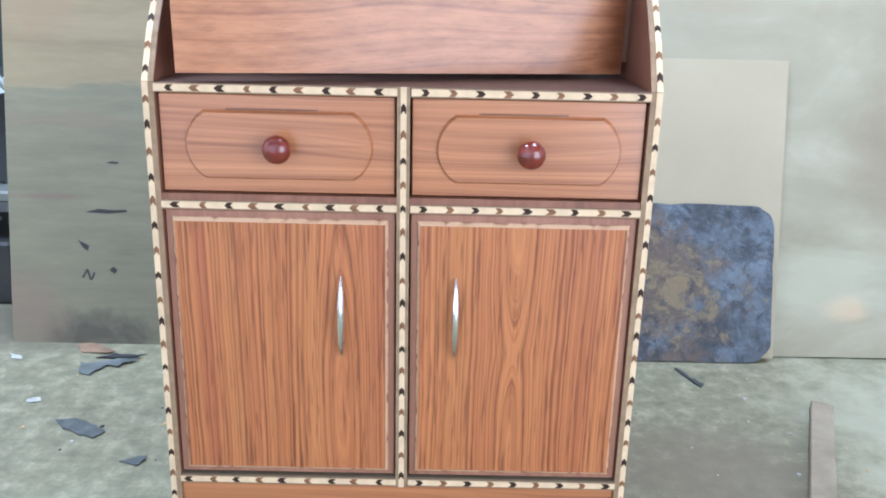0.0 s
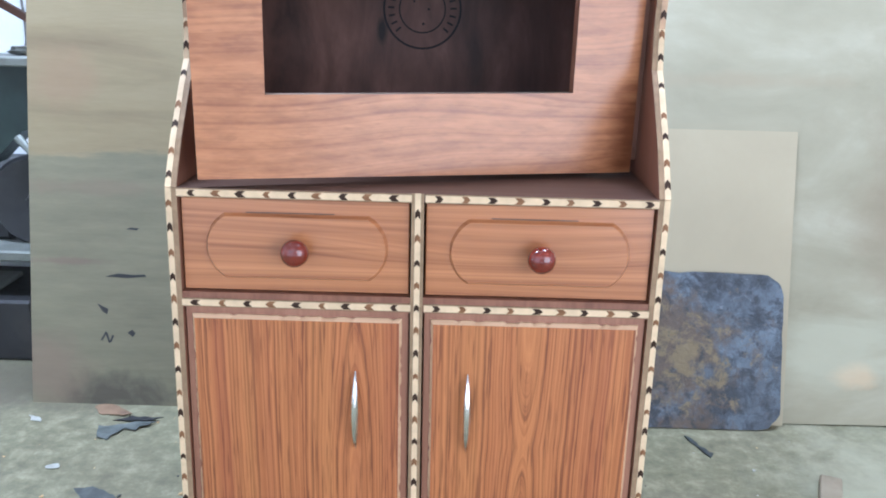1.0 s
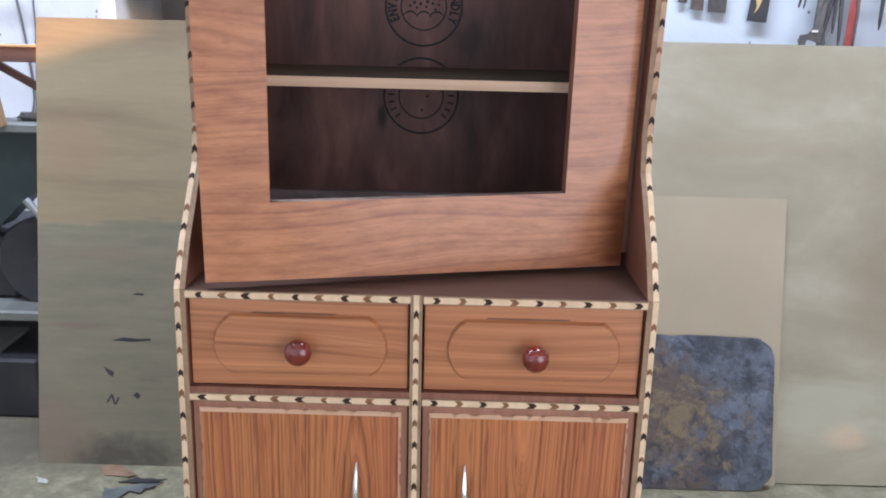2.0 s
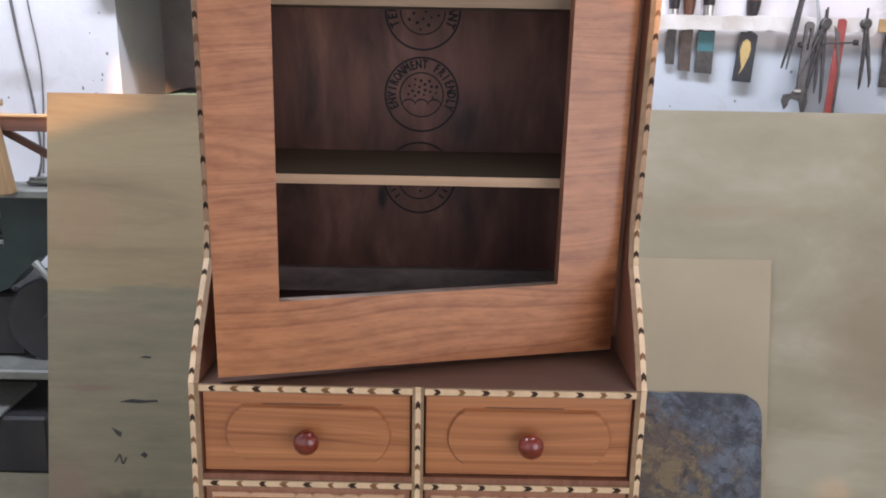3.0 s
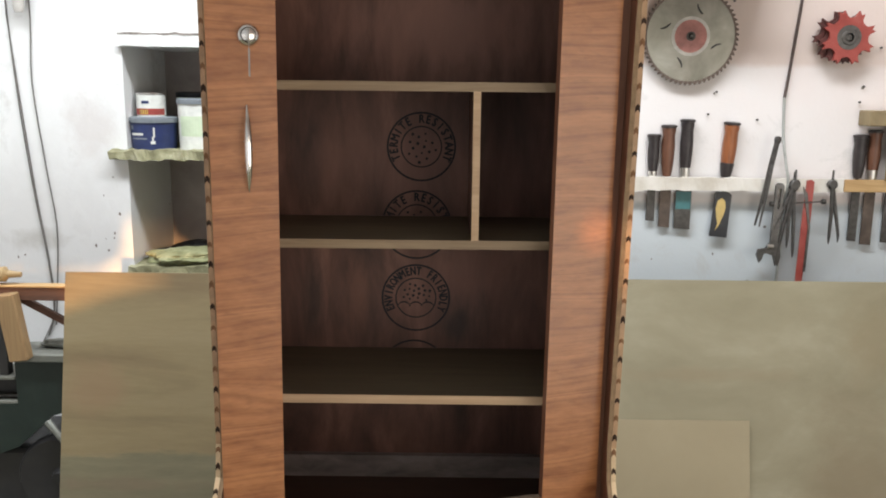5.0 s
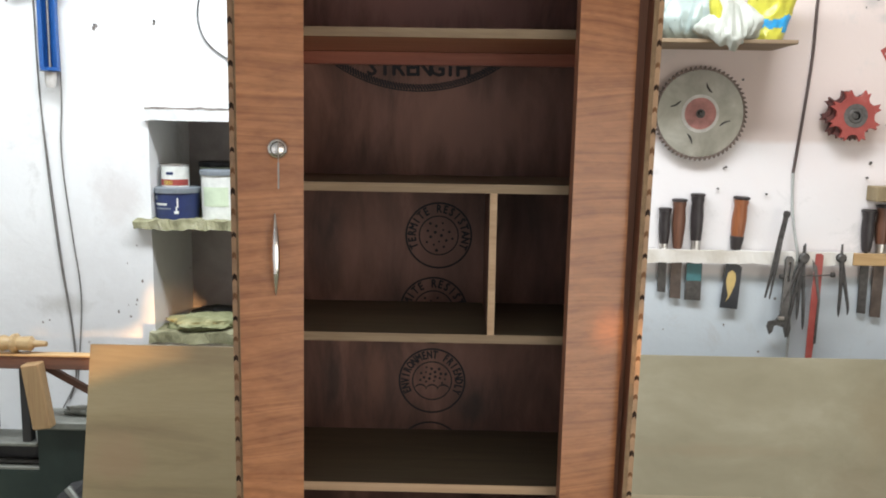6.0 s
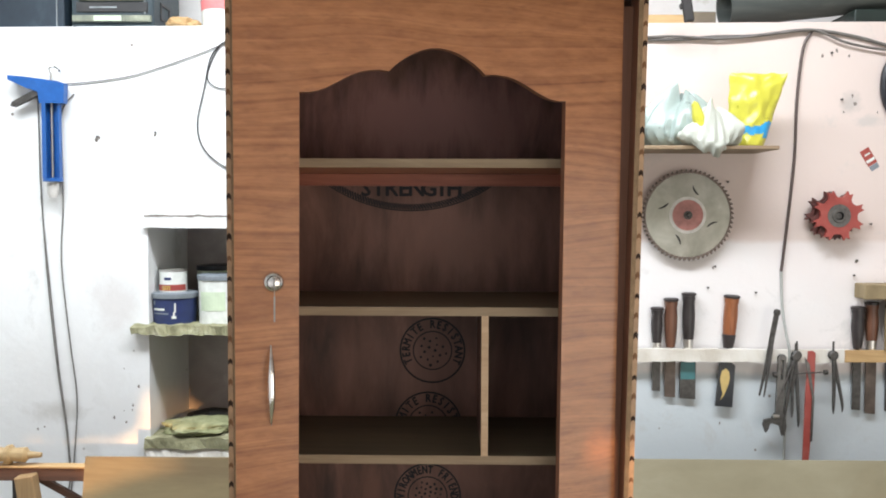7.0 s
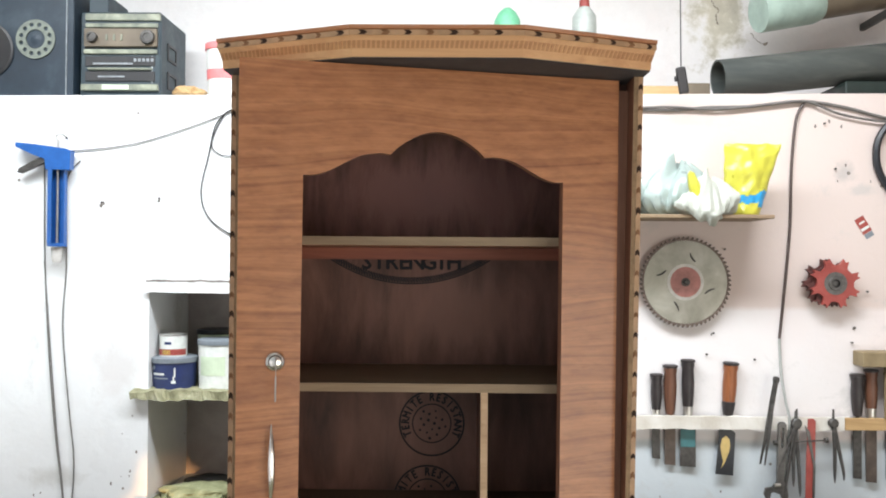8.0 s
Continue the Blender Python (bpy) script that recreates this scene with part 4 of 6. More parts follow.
def round_stamp(cx, cz, r, words="", dots=0, seed=1):
    bm = ring(cx, cz, r, 0.0042)
    ring(cx, cz, r * 0.6, 0.003, bm)
    if words:
        step = 228 / (len(words) - 1)
        for i, ch in enumerate(words):
            if ch == " ":
                continue
            a = 90 + 114 - step * i
            for k, (ox, oz) in enumerate(((-0.001, 0), (0.001, 0), (0, 0.001), (0, -0.001))):
                own = letters(ch, r * 0.215)
                bmesh.ops.scale(own, vec=(0.66 if len(words) > 18 else 0.78, 1, 1), verts=own.verts)
                join(bm, upright(own, cx + ox + r * 0.79 * math.cos(radians(a)), PRINT - 0.0002 - 0.00012 * k, cz + oz + r * 0.79 * math.sin(radians(a)), a - 90))
    else:
        for a in range(150, 231, 14):
            for s in (a, 180 - a):
                own = box(-0.002, 0.002, -r * 0.08, r * 0.08, -0.0002, 0.0002)
                join(bm, upright(own, cx + r * 0.79 * math.cos(radians(s)), PRINT - 0.0002, cz + r * 0.79 * math.sin(radians(s)), s - 90))
    rnd = random.Random(seed)
    for i in range(dots):
        q, a = r * 0.46 * math.sqrt((i + 0.5) / dots), i * 137.5
        if dots > 20 and q * math.sin(radians(a)) < -r * 0.1:
            continue
        extrude_poly(arc(cx + q * math.cos(radians(a)), cz + q * math.sin(radians(a)), 0.0024 + 0.0014 * rnd.random(), 0, 360, 8)[:-1], 1, PRINT, PRINT - 0.0004, (), bm)
    if dots > 20:
        for q in range(3):
            pts = arc(cx + (q - 1) * r * 0.34, cz - r * 0.30, r * 0.2, 20, 160, 8)
            extrude_poly(pts + [(x, z - 0.0035) for x, z in reversed(pts)], 1, PRINT, PRINT - 0.0004, (), bm)
    return part("printed_stamp", bm, stamp_ink, cup, "round dark ink stamp on the plywood")


round_stamp(-0.015, 1.258, 0.081, "ENVIRONMENT FRIENDLY", 30, 1)
round_stamp(-0.004, 1.612, 0.079, "TERMITE RESISTANT", 16, 2)
round_stamp(-0.014, 1.432, 0.081, "TERMITE RESISTANT", 16, 3)
round_stamp(-0.018, 1.075, 0.081, "", 4, 4)
# the lower part of a large ring with a word, mostly hidden by the batten
BIGC = (-0.058, 2.292)
bm = None
for i in range(61):
    a = 236 + 68 * i / 60
    own = box(-0.0022, 0.0022, -0.008, 0.008, -0.0002, 0.0002)
    bm = join(bm, upright(own, BIGC[0] + 0.337 * math.cos(radians(a)), PRINT - 0.0002, BIGC[1] + 0.337 * math.sin(radians(a)), a - 90 + 35))
bm2 = arc(*BIGC, 0.3475, 234, 306, 40) + arc(*BIGC, 0.3445, 306, 234, 40)
extrude_poly(bm2, 1, PRINT, PRINT - 0.0004, (), bm)
for i, ch in enumerate("STRENGTH"):
    for k, (ox, oz) in enumerate(((-0.0016, 0), (0.0016, 0), (0, 0.0014), (0, -0.0014))):
        join(bm, upright(letters(ch, 0.034), -0.058 + (i - 3.5) * 0.030 + ox, PRINT - 0.0002 - 0.00012 * k, 1.997 + oz))
part("printed_stamp", bm, stamp_ink, cup, "part of a large round ink stamp")

# ---- more materials ----
dark_steel = plain("dark_steel", (0.09, 0.085, 0.08), 0.5, 0.7, 0.35, 60)
bright_steel = plain("bright_steel", (0.62, 0.6, 0.57), 0.3, 1.0, 0.12, 30)
black_plastic = plain("black_plastic", (0.014, 0.016, 0.021), 0.4, 0, 0.3)
blue_plastic = plain("blue_plastic", (0.016, 0.095, 0.33), 0.35, 0, 0.15)
navy_plastic = plain("navy_plastic", (0.022, 0.035, 0.115), 0.4, 0, 0.15)
grey_plastic = plain("grey_plastic", (0.22, 0.25, 0.28), 0.5, 0, 0.15)
white_plastic = plain("white_plastic", (0.72, 0.74, 0.70), 0.4, 0, 0.1)
pale_green = plain("pale_green_plastic", (0.60, 0.70, 0.52), 0.45, 0, 0.15, 12)
pink_plastic = plain("pink_plastic", (0.75, 0.22, 0.22), 0.45, 0, 0.12)
red_paint = mottled("chipped_red_paint", (0.24, 0.035, 0.028), (0.34, 0.065, 0.052), (0.36, 0.12, 0.10), 14, 0.5, 90, 0.2, 0.001)
orange_handle = wood("orange_handle_wood", "z", (0.42, 0.16, 0.06), (0.30, 0.10, 0.035), (0.16, 0.05, 0.02), 0.4, 20)
brown_handle = wood("brown_handle_wood", "z", (0.20, 0.088, 0.048), (0.14, 0.06, 0.034), (0.075, 0.03, 0.02), 0.42, 20)
black_handle = plain("black_handle", (0.03, 0.024, 0.024), 0.4, 0, 0.3)
pale_timber = wood("pale_timber", "x", (0.58, 0.40, 0.20), (0.48, 0.31, 0.14), (0.34, 0.2, 0.08), 0.6, 12)
aged_timber = mottled("aged_timber", (0.15, 0.115, 0.06), (0.25, 0.19, 0.105), (0.34, 0.265, 0.15), 9, 0.75, 60, 0.4, 0.002, 0, (1, 1, 0.5))
brown_timber = wood("brown_timber", "x", (0.17, 0.08, 0.05), (0.12, 0.056, 0.036), (0.07, 0.034, 0.024), 0.6, 12)
painted_bar = mottled("whitewashed_bar", (0.55, 0.50, 0.42), (0.72, 0.69, 0.63), (0.78, 0.76, 0.72), 8, 0.8, 60, 0.3, 0.002, 0, (1, 1, 1))
rough_mortar = mottled("rough_mortar", (0.12, 0.112, 0.06), (0.29, 0.28, 0.165), (0.48, 0.46, 0.33), 17, 0.9, 60, 0.8, 0.006)
machine_green = mottled("machine_green_paint", (0.007, 0.013, 0.011), (0.014, 0.026, 0.022), (0.028, 0.043, 0.036), 5, 0.5, 50, 0.25, 0.002)
machine_dark = mottled("oily_dark_iron", (0.012, 0.012, 0.013), (0.025, 0.024, 0.025), (0.05, 0.045, 0.04), 6, 0.5, 50, 0.3, 0.002)
machine_plate = mottled("worn_iron_plate", (0.13, 0.135, 0.115), (0.21, 0.215, 0.19), (0.30, 0.305, 0.27), 7, 0.5, 60, 0.2, 0.001, 0.3)
cable_grey = plain("grey_cable", (0.15, 0.14, 0.13), 0.55, 0, 0.2)
cable_dark = plain("dark_cable", (0.035, 0.033, 0.033), 0.5, 0, 0.3)
cable_brown = plain("brown_cable", (0.075, 0.052, 0.045), 0.5, 0, 0.25)
cable_white = plain("white_cable", (0.38, 0.39, 0.37), 0.5, 0, 0.15)
brass_wood = wood("turned_yellow_wood", "x", (0.50, 0.38, 0.20), (0.40, 0.28, 0.14), (0.26, 0.17, 0.08), 0.4, 30)
bag_white = plain("thin_white_film", (0.42, 0.50, 0.465), 0.3, 0, 0.15, 14)
bag_yellow = plain("yellow_film", (0.66, 0.63, 0.075), 0.3, 0, 0.12, 14)
bag_blue = plain("blue_film", (0.03, 0.30, 0.60), 0.3, 0, 0.2, 20)
pipe_dust = mottled("dust_streaked_pipe", (0.035, 0.042, 0.04), (0.066, 0.074, 0.068), (0.125, 0.13, 0.115), 7, 0.75, 60, 0.15, 0.001, 0, (0.35, 1, 2.2))
pipe_grey = mottled("dusty_grey_pipe", (0.022, 0.027, 0.025), (0.04, 0.046, 0.043), (0.07, 0.078, 0.07), 6, 0.6, 60, 0.15, 0.001, 0, (0.3, 1, 1))

chip_dark = plain("bare_chipped_plaster", (0.20, 0.175, 0.155), 0.9, 0, 0.4, 80)

for film in (bag_white, bag_yellow):
    film.node_tree.nodes["Principled BSDF"].inputs["Transmission Weight"].default_value = 0.25

# ---- niche, ledge and wall fittings ----
rough = random.Random(11)


def jitter(bm, amount, keep=None):
    for v in bm.verts:
        if keep is None or keep(v.co):
            v.co += Vector([0.35 * rough.uniform(-amount, amount) + 1.6 * amount * noise.noise(v.co * 24 + Vector((7.3 * k, 2.1, 5.0 * k))) for k in range(3)])
    return bm


def slab(x0, x1, y0, y1, z0, z1, nx, ny, amount, bm=None):
    """A rough-edged slab."""
    own = box(x0, x1, y0, y1, z0, z1)
    bmesh.ops.subdivide_edges(own, edges=[e for e in own.edges if abs((e.verts[0].co - e.verts[1].co).x) > 0.01], cuts=nx, use_grid_fill=True)
    bmesh.ops.subdivide_edges(own, edges=[e for e in own.edges if abs((e.verts[0].co - e.verts[1].co).y) > 0.01], cuts=ny, use_grid_fill=True)
    return join(bm, jitter(own, amount))


single("niche_lintel", slab(-1.082, -0.41, 1.558, 1.60, 1.877, 1.914, 24, 1, 0.003), plaster, "rough white plastered lintel over the niche", "lintel", kind="structure")
# added lining: the shade at the back of the niche, put into its colour
single("niche_shade_panel", box(-1.072, -0.42, DEEP - 0.006, DEEP - 0.001, 1.10, 1.88), mottled("niche_shade_grey", (0.30, 0.265, 0.25), (0.40, 0.36, 0.345), (0.50, 0.465, 0.45), 6, 0.9, 50, 0.5, 0.004), "thin grey panel whose colour carries the shade of the niche", "wall", kind="structure")
single("niche_crack", slab(-1.085, -0.41, 1.575, 1.584, 1.9165, 1.924, 70, 1, 0.0030), chip_dark, "dark ragged crack above the niche lintel", "crack", kind="structure")
single("niche_shelf", slab(-1.122, -0.425, 1.535, 2.03, 1.490, 1.522, 55, 12, 0.007), rough_mortar, "rough mortar-smeared shelf slab built into the niche", "shelf", kind="structure")
single("niche_sill_edge", slab(-1.09, -0.42, 1.562, 1.60, 1.030, 1.0655, 50, 2, 0.005), painted_bar, "flaking white plaster edge under the niche sill", "sill", kind="structure")
single("niche_sill", slab(-1.085, -0.42, 1.555, 1.75, 1.066, 1.108, 26, 6, 0.006), rough_mortar, "crumbling mortar sill of the niche", "sill", kind="structure")


def crumpled(name, cx, cy, cz, sx, sy, sz, mat, label, category, seed, amp=0.35, drape=None):
    """A crumpled lump of film or cloth that rests at cz."""
    bm = bmesh.new()
    bmesh.ops.create_icosphere(bm, subdivisions=5, radius=1.0)
    o = Vector((seed * 3.7, seed * 1.3, seed * 2.1))
    for v in bm.verts:
        d = v.co.normalized()
        k = 1 + amp * noise.noise(d * 1.7 + o) + amp * 0.6 * abs(noise.noise(d * 4.1 + o)) + amp * 0.35 * abs(noise.noise(d * 9.0 + o))
        v.co = Vector((d.x * sx * k, d.y * sy * k, max(d.z, -0.62) * sz * k))
    low = min(v.co.z for v in bm.verts)
    for v in bm.verts:
        v.co += Vector((cx, cy, cz - low))
        if drape and v.co.y < drape[0]:
            v.co.z -= drape[1] * min(1, (drape[0] - v.co.y) / 0.03) * max(0, 1 - abs(v.co.x - cx) / (sx * 1.1))
    ob = single(name, bm, mat, label, category)
    ob.data.polygons.foreach_set("use_smooth", [True] * len(ob.data.polygons))
    return ob


crumpled("rag", -0.91, 1.66, 1.105, 0.13, 0.09, 0.026, mottled("green_rag", (0.13, 0.13, 0.06), (0.26, 0.27, 0.14), (0.42, 0.42, 0.27), 14, 0.9, 60, 0.6, 0.004), "pale greenish mortar-stained rag on the niche sill", "rag", 3)
bm = tube([(-1.0, 1.80, 1.125), (-0.90, 1.77, 1.140), (-0.78, 1.79, 1.132)], [0.016, 0.030, 0.022], 10)
single("tin_scrap", bm, machine_dark, "dark bent tin scrap lying in the niche", "scrap")


def paint_can(name, x, y, z, r, h, mats, label, bands, lid=None, taper=0.93, handle=False):
    ob = thing(name, label, "can", (x, y, z))
    part("body", lathe([(r * taper, 0), (r * taper, 0.004), (r, h - 0.012), (r, h)], (x, y, z), (0, 0, 1), 32), mats[0], ob, smooth=True)
    if lid:
        part("lid", lathe([(r * 1.05, h - 0.016), (r * 1.06, h - 0.014), (r * 1.06, h + 0.002), (r * 0.9, h + 0.005), (0, h + 0.004)], (x, y, z), (0, 0, 1), 32), lid, ob, smooth=True)
    else:
        part("rim", lathe([(r * 1.0, h - 0.004), (r * 1.03, h - 0.002), (r * 1.03, h + 0.003), (r * 0.94, h + 0.003), (r * 0.9, h - 0.004), (0, h - 0.004)], (x, y, z), (0, 0, 1), 32), bright_steel, ob, smooth=True)
    for a0, a1, z0, z1, mat in bands:
        rr = lambda q: r * taper + (r - r * taper) * q / h + 0.0012
        n = max(3, int((a1 - a0) / 8))
        bm = bmesh.new()
        lo = [bm.verts.new((x + rr(z0) * math.cos(radians(a0 + (a1 - a0) * i / n)), y + rr(z0) * math.sin(radians(a0 + (a1 - a0) * i / n)), z + z0)) for i in range(n + 1)]
        hi = [bm.verts.new((x + rr(z1) * math.cos(radians(a0 + (a1 - a0) * i / n)), y + rr(z1) * math.sin(radians(a0 + (a1 - a0) * i / n)), z + z1)) for i in range(n + 1)]
        for i in range(n):
            bm.faces.new((lo[i], lo[i + 1], hi[i + 1], hi[i]))
        part("label_print", bm, mat, ob)
    return ob


paint_can("paint_bucket", -1.005, 1.665, 1.520, 0.083, 0.112, [navy_plastic], "navy blue plastic paint bucket with grey lid in the niche",
          [(225, 262, 0.052, 0.060, white_plastic), (225, 272, 0.038, 0.043, grey_plastic), (287, 291, 0.045, 0.080, white_plastic), (284, 288, 0.03, 0.048, white_plastic), (280, 292, 0.022, 0.032, white_plastic), (222, 232, 0.072, 0.086, grey_plastic)], grey_plastic)
paint_can("paint_tin", -1.008, 1.660, 1.6375, 0.050, 0.079, [white_plastic], "small white and red paint tin on the blue bucket",
          [(190, 350, 0.006, 0.028, red_paint), (240, 275, 0.008, 0.024, bag_yellow), (250, 280, 0.045, 0.055, navy_plastic)], None, 1.0)
paint_can("paint_jar", -0.900, 1.86, 1.520, 0.075, 0.20, [pale_green], "pale green plastic paint jar at the back of the niche", [], black_plastic)
paint_can("white_jug", -0.835, 1.670, 1.520, 0.078, 0.178, [white_plastic], "whitish green-tinted plastic jug with dark lid", [(225, 300, 0.05, 0.12, pale_green)], grey_plastic, 0.97)

# ledge: loudspeaker, stereo, tub and the things beyond
def loudspeaker(x0, x1, y0, y1, z0, z1):
    ob = thing("loudspeaker", "black loudspeaker box with a ring-shaped horn on the ledge", "loudspeaker", ((x0 + x1) / 2, (y0 + y1) / 2, z0))
    vinyl = mottled("worn_dark_vinyl", (0.008, 0.014, 0.022), (0.016, 0.028, 0.042), (0.05, 0.07, 0.085), 5, 0.5, 40, 0.2, 0.001)
    part("cabinet", box(x0, x1, y0, y1, z0, z1, 0.006), vinyl, ob)
    cx, cz = x0 + 0.203, z0 + 0.216
    bm = extrude_poly(arc(cx, cz, 0.073, 0, 360, 36)[:-1], 1, y0 - 0.006, y0 - 0.0002, [arc(cx, cz, 0.036, 0, 360, 24)[:-1]] + [arc(cx + 0.055 * math.cos(radians(a)), cz + 0.055 * math.sin(radians(a)), 0.0085, 0, 360, 8)[:-1] for a in range(15, 375, 30)])
    part("horn_ring", bm, plain("dusty_ring_plastic", (0.16, 0.18, 0.15), 0.55, 0, 0.25), ob, "pale ring with round holes")
    part("horn", lathe([(0.036, 0), (0.03, -0.002), (0.012, 0.003), (0, 0.006)], (cx, y0 - 0.001, cz), F, 20), vinyl, ob, smooth=True)
    part("woofer", lathe([(0.105, 0), (0.107, 0.006), (0.098, 0.009), (0.088, 0.003), (0.045, 0.001), (0.04, 0.006), (0, 0.012)], (x0 - 0.005 + 0.02, y0 - 0.0005, z0 + 0.175), F, 36), machine_dark, ob, smooth=True)
    part("corner_guard", box(x1 - 0.022, x1 + 0.002, y0 - 0.002, y0 + 0.02, z0, z1 - 0.002, 0.003), vinyl, ob)
    part("edge_strip", box(x1 - 0.026, x1 - 0.0225, y0 - 0.0022, y0 + 0.004, z0, z1 - 0.002), silver_trim, ob, "thin worn pale edge strip")
    return ob


silver_trim = plain("worn_pale_trim", (0.26, 0.28, 0.29), 0.5, 0.2, 0.35)
loudspeaker(-1.72, -1.378, 1.605, 1.93, ledge(-1.72), ledge(-1.72) + 0.42)
stereo = thing("stereo_system", "dusty dark stacked stereo system with knobs and cassette slots", "stereo", (-1.207, 1.78, ledge(-1.36)))
sx0, sx1, sy, sz = -1.362, -1.058, 1.63, ledge(-1.36)
dusty_dark = mottled("dusty_dark_plastic", (0.015, 0.027, 0.036), (0.03, 0.048, 0.058), (0.07, 0.095, 0.10), 7, 0.5, 60, 0.15, 0.001)
silver_dust = mottled("dusty_silver_plastic", (0.08, 0.09, 0.075), (0.21, 0.225, 0.17), (0.42, 0.43, 0.32), 16, 0.5, 60, 0.1, 0.001)
tan_panel = mottled("tan_panel", (0.09, 0.072, 0.048), (0.14, 0.11, 0.075), (0.19, 0.15, 0.10), 9, 0.5, 60, 0.1, 0.001)
part("housing", box(sx0, sx1, sy, sy + 0.29, sz, sz + 0.3249, 0.006), dusty_dark, stereo)
for za, zb, xa, xb, mat, dy in ((0.255, 0.278, 0.02, 0.0, silver_dust, 0.008), (0.232, 0.246, 0.02, 0.01, silver_dust, 0.006), (0.168, 0.228, 0.018, 0.012, tan_panel, 0.012), (0.145, 0.160, 0.015, 0.012, silver_dust, 0.008),
                                (0.105, 0.138, 0.02, 0.02, machine_dark, 0.004), (0.092, 0.100, 0.03, 0.03, silver_dust, 0.008), (0.055, 0.088, 0.02, 0.02, machine_dark, 0.004), (0.024, 0.044, 0.008, 0.006, silver_dust, 0.014)):
    part("front_panel", box(sx0 + xa, sx1 - xb, sy - dy, sy + 0.001, sz + 1.14 * za, sz + 1.14 * zb, 0.002), mat, stereo)
for kx, r in ((sx0 + 0.05, 0.020), (sx1 - 0.045, 0.027)):
    part("knob", lathe([(r, 0), (r, 0.010), (r * 0.9, 0.014), (r * 0.55, 0.015), (r * 0.5, 0.012), (0, 0.012)], (kx, sy - 0.012, sz + 0.2257), F, 24), dark_steel, stereo, smooth=True)
for i in range(3):
    part("button", box(sx0 + 0.10 + 0.028 * i, sx0 + 0.108 + 0.028 * i, sy - 0.0145, sy - 0.011, sz + 0.2143, sz + 0.2371), silver_dust, stereo)
for i in range(5):
    part("button", box(sx1 - 0.10 + 0.016 * i, sx1 - 0.09 + 0.016 * i, sy - 0.0065, sy - 0.0035, sz + 0.1368, sz + 0.1482), silver_trim, stereo)
part("cassette_slot", box(sx0 + 0.05, sx0 + 0.20, sy - 0.0062, sy - 0.0035, sz + 0.1254, sz + 0.1322), silver_trim, stereo)
part("cassette_slot", box(sx0 + 0.07, sx0 + 0.17, sy - 0.0062, sy - 0.0035, sz + 0.0775, sz + 0.0832), silver_trim, stereo)
part("indicator", box(sx1 - 0.035, sx1 - 0.029, sy - 0.003, sy + 0.001, sz + 0.0570, sz + 0.1596), silver_trim, stereo)
part("cassette_door", box(sx0 + 0.09, sx0 + 0.19, sy - 0.0165, sy - 0.013, sz + 0.0296, sz + 0.0479), pale_green, stereo)
for z in (0.05, 0.16):
    bm = extrude_poly([(sy + 0.07, sz + z), (sy + 0.17, sz + z), (sy + 0.17, sz + z + 0.065), (sy + 0.07, sz + z + 0.065)], 0, sx1 - 0.001, sx1 + 0.004,
                      [[(sy + 0.08, sz + z + 0.01), (sy + 0.16, sz + z + 0.01), (sy + 0.16, sz + z + 0.055), (sy + 0.08, sz + z + 0.055)]])
    part("side_vent", bm, machine_dark, stereo)
single("small_black_box", box(-1.345, -1.27, 1.66, 1.85, sz + 0.325, sz + 0.40, 0.004), dusty_dark, "small black box standing on the stereo", "box")
tub = thing("plastic_tub", "white plastic tub with pink lid on the ledge", "tub", (-0.835, 1.70, ledge(-0.835)))
part("body", lathe([(0.062, 0), (0.07, 0.19), (0.07, 0.2)], (-0.835, 1.70, ledge(-0.835)), (0, 0, 1), 32), white_plastic, tub, smooth=True)
part("lid", lathe([(0.073, 0.188), (0.075, 0.190), (0.075, 0.212), (0.06, 0.216), (0, 0.216)], (-0.835, 1.70, ledge(-0.835)), (0, 0, 1), 32), pink_plastic, tub, "pink lid", True)
part("printed_band", lathe([(0.0655, 0.075), (0.0662, 0.075), (0.0685, 0.112), (0.0675, 0.112)], (-0.835, 1.70, ledge(-0.835)), (0, 0, 1), 32), pink_plastic, tub)
crumpled("yellow_cloth", -0.955, 1.66, ledge(-0.96), 0.055, 0.04, 0.025, pale_timber, "folded dusty yellow cloth on the ledge", "cloth", 5)

green = thing("green_bottle", "bright green plastic bottle on the ledge", "bottle", (0.245, 1.72, ledge(0.245)))
part("body", lathe([(0.05, 0), (0.052, 0.25), (0.05, 0.31), (0.035, 0.34), (0.015, 0.358), (0, 0.36)], (0.245, 1.72, ledge(0.245)), (0, 0, 1), 24), plain("green_plastic", (0.16, 0.46, 0.27), 0.4), green, smooth=True)
bottle = thing("red_capped_bottle", "whitish plastic bottle with red cap on the ledge", "bottle", (0.540, 1.72, ledge(0.540)))
part("body", lathe([(0.045, 0), (0.047, 0.29), (0.045, 0.325), (0.028, 0.352), (0.018, 0.362), (0.018, 0.365), (0, 0.365)], (0.540, 1.72, ledge(0.540)), (0, 0, 1), 24), plain("dull_clear_plastic", (0.40, 0.43, 0.40), 0.35, 0, 0.2, 20), bottle, smooth=True)
part("cap", lathe([(0.0195, 0.362), (0.0195, 0.386), (0.017, 0.39), (0, 0.39)], (0.540, 1.72, ledge(0.540)), (0, 0, 1), 20), red_paint, bottle, "red screw cap", True)

single("yellow_wood_strip", box(0.60, 0.895, 1.60, 1.66, ledge(0.6), ledge(0.6) + 0.036, 0.003), pale_timber, "pale yellow wood offcut on the ledge", "offcut")
single("brown_wood_block", box(0.900, 0.985, 1.60, 1.68, ledge(0.9), ledge(0.9) + 0.045, 0.003), tan_panel, "brown wood block on the ledge", "offcut")
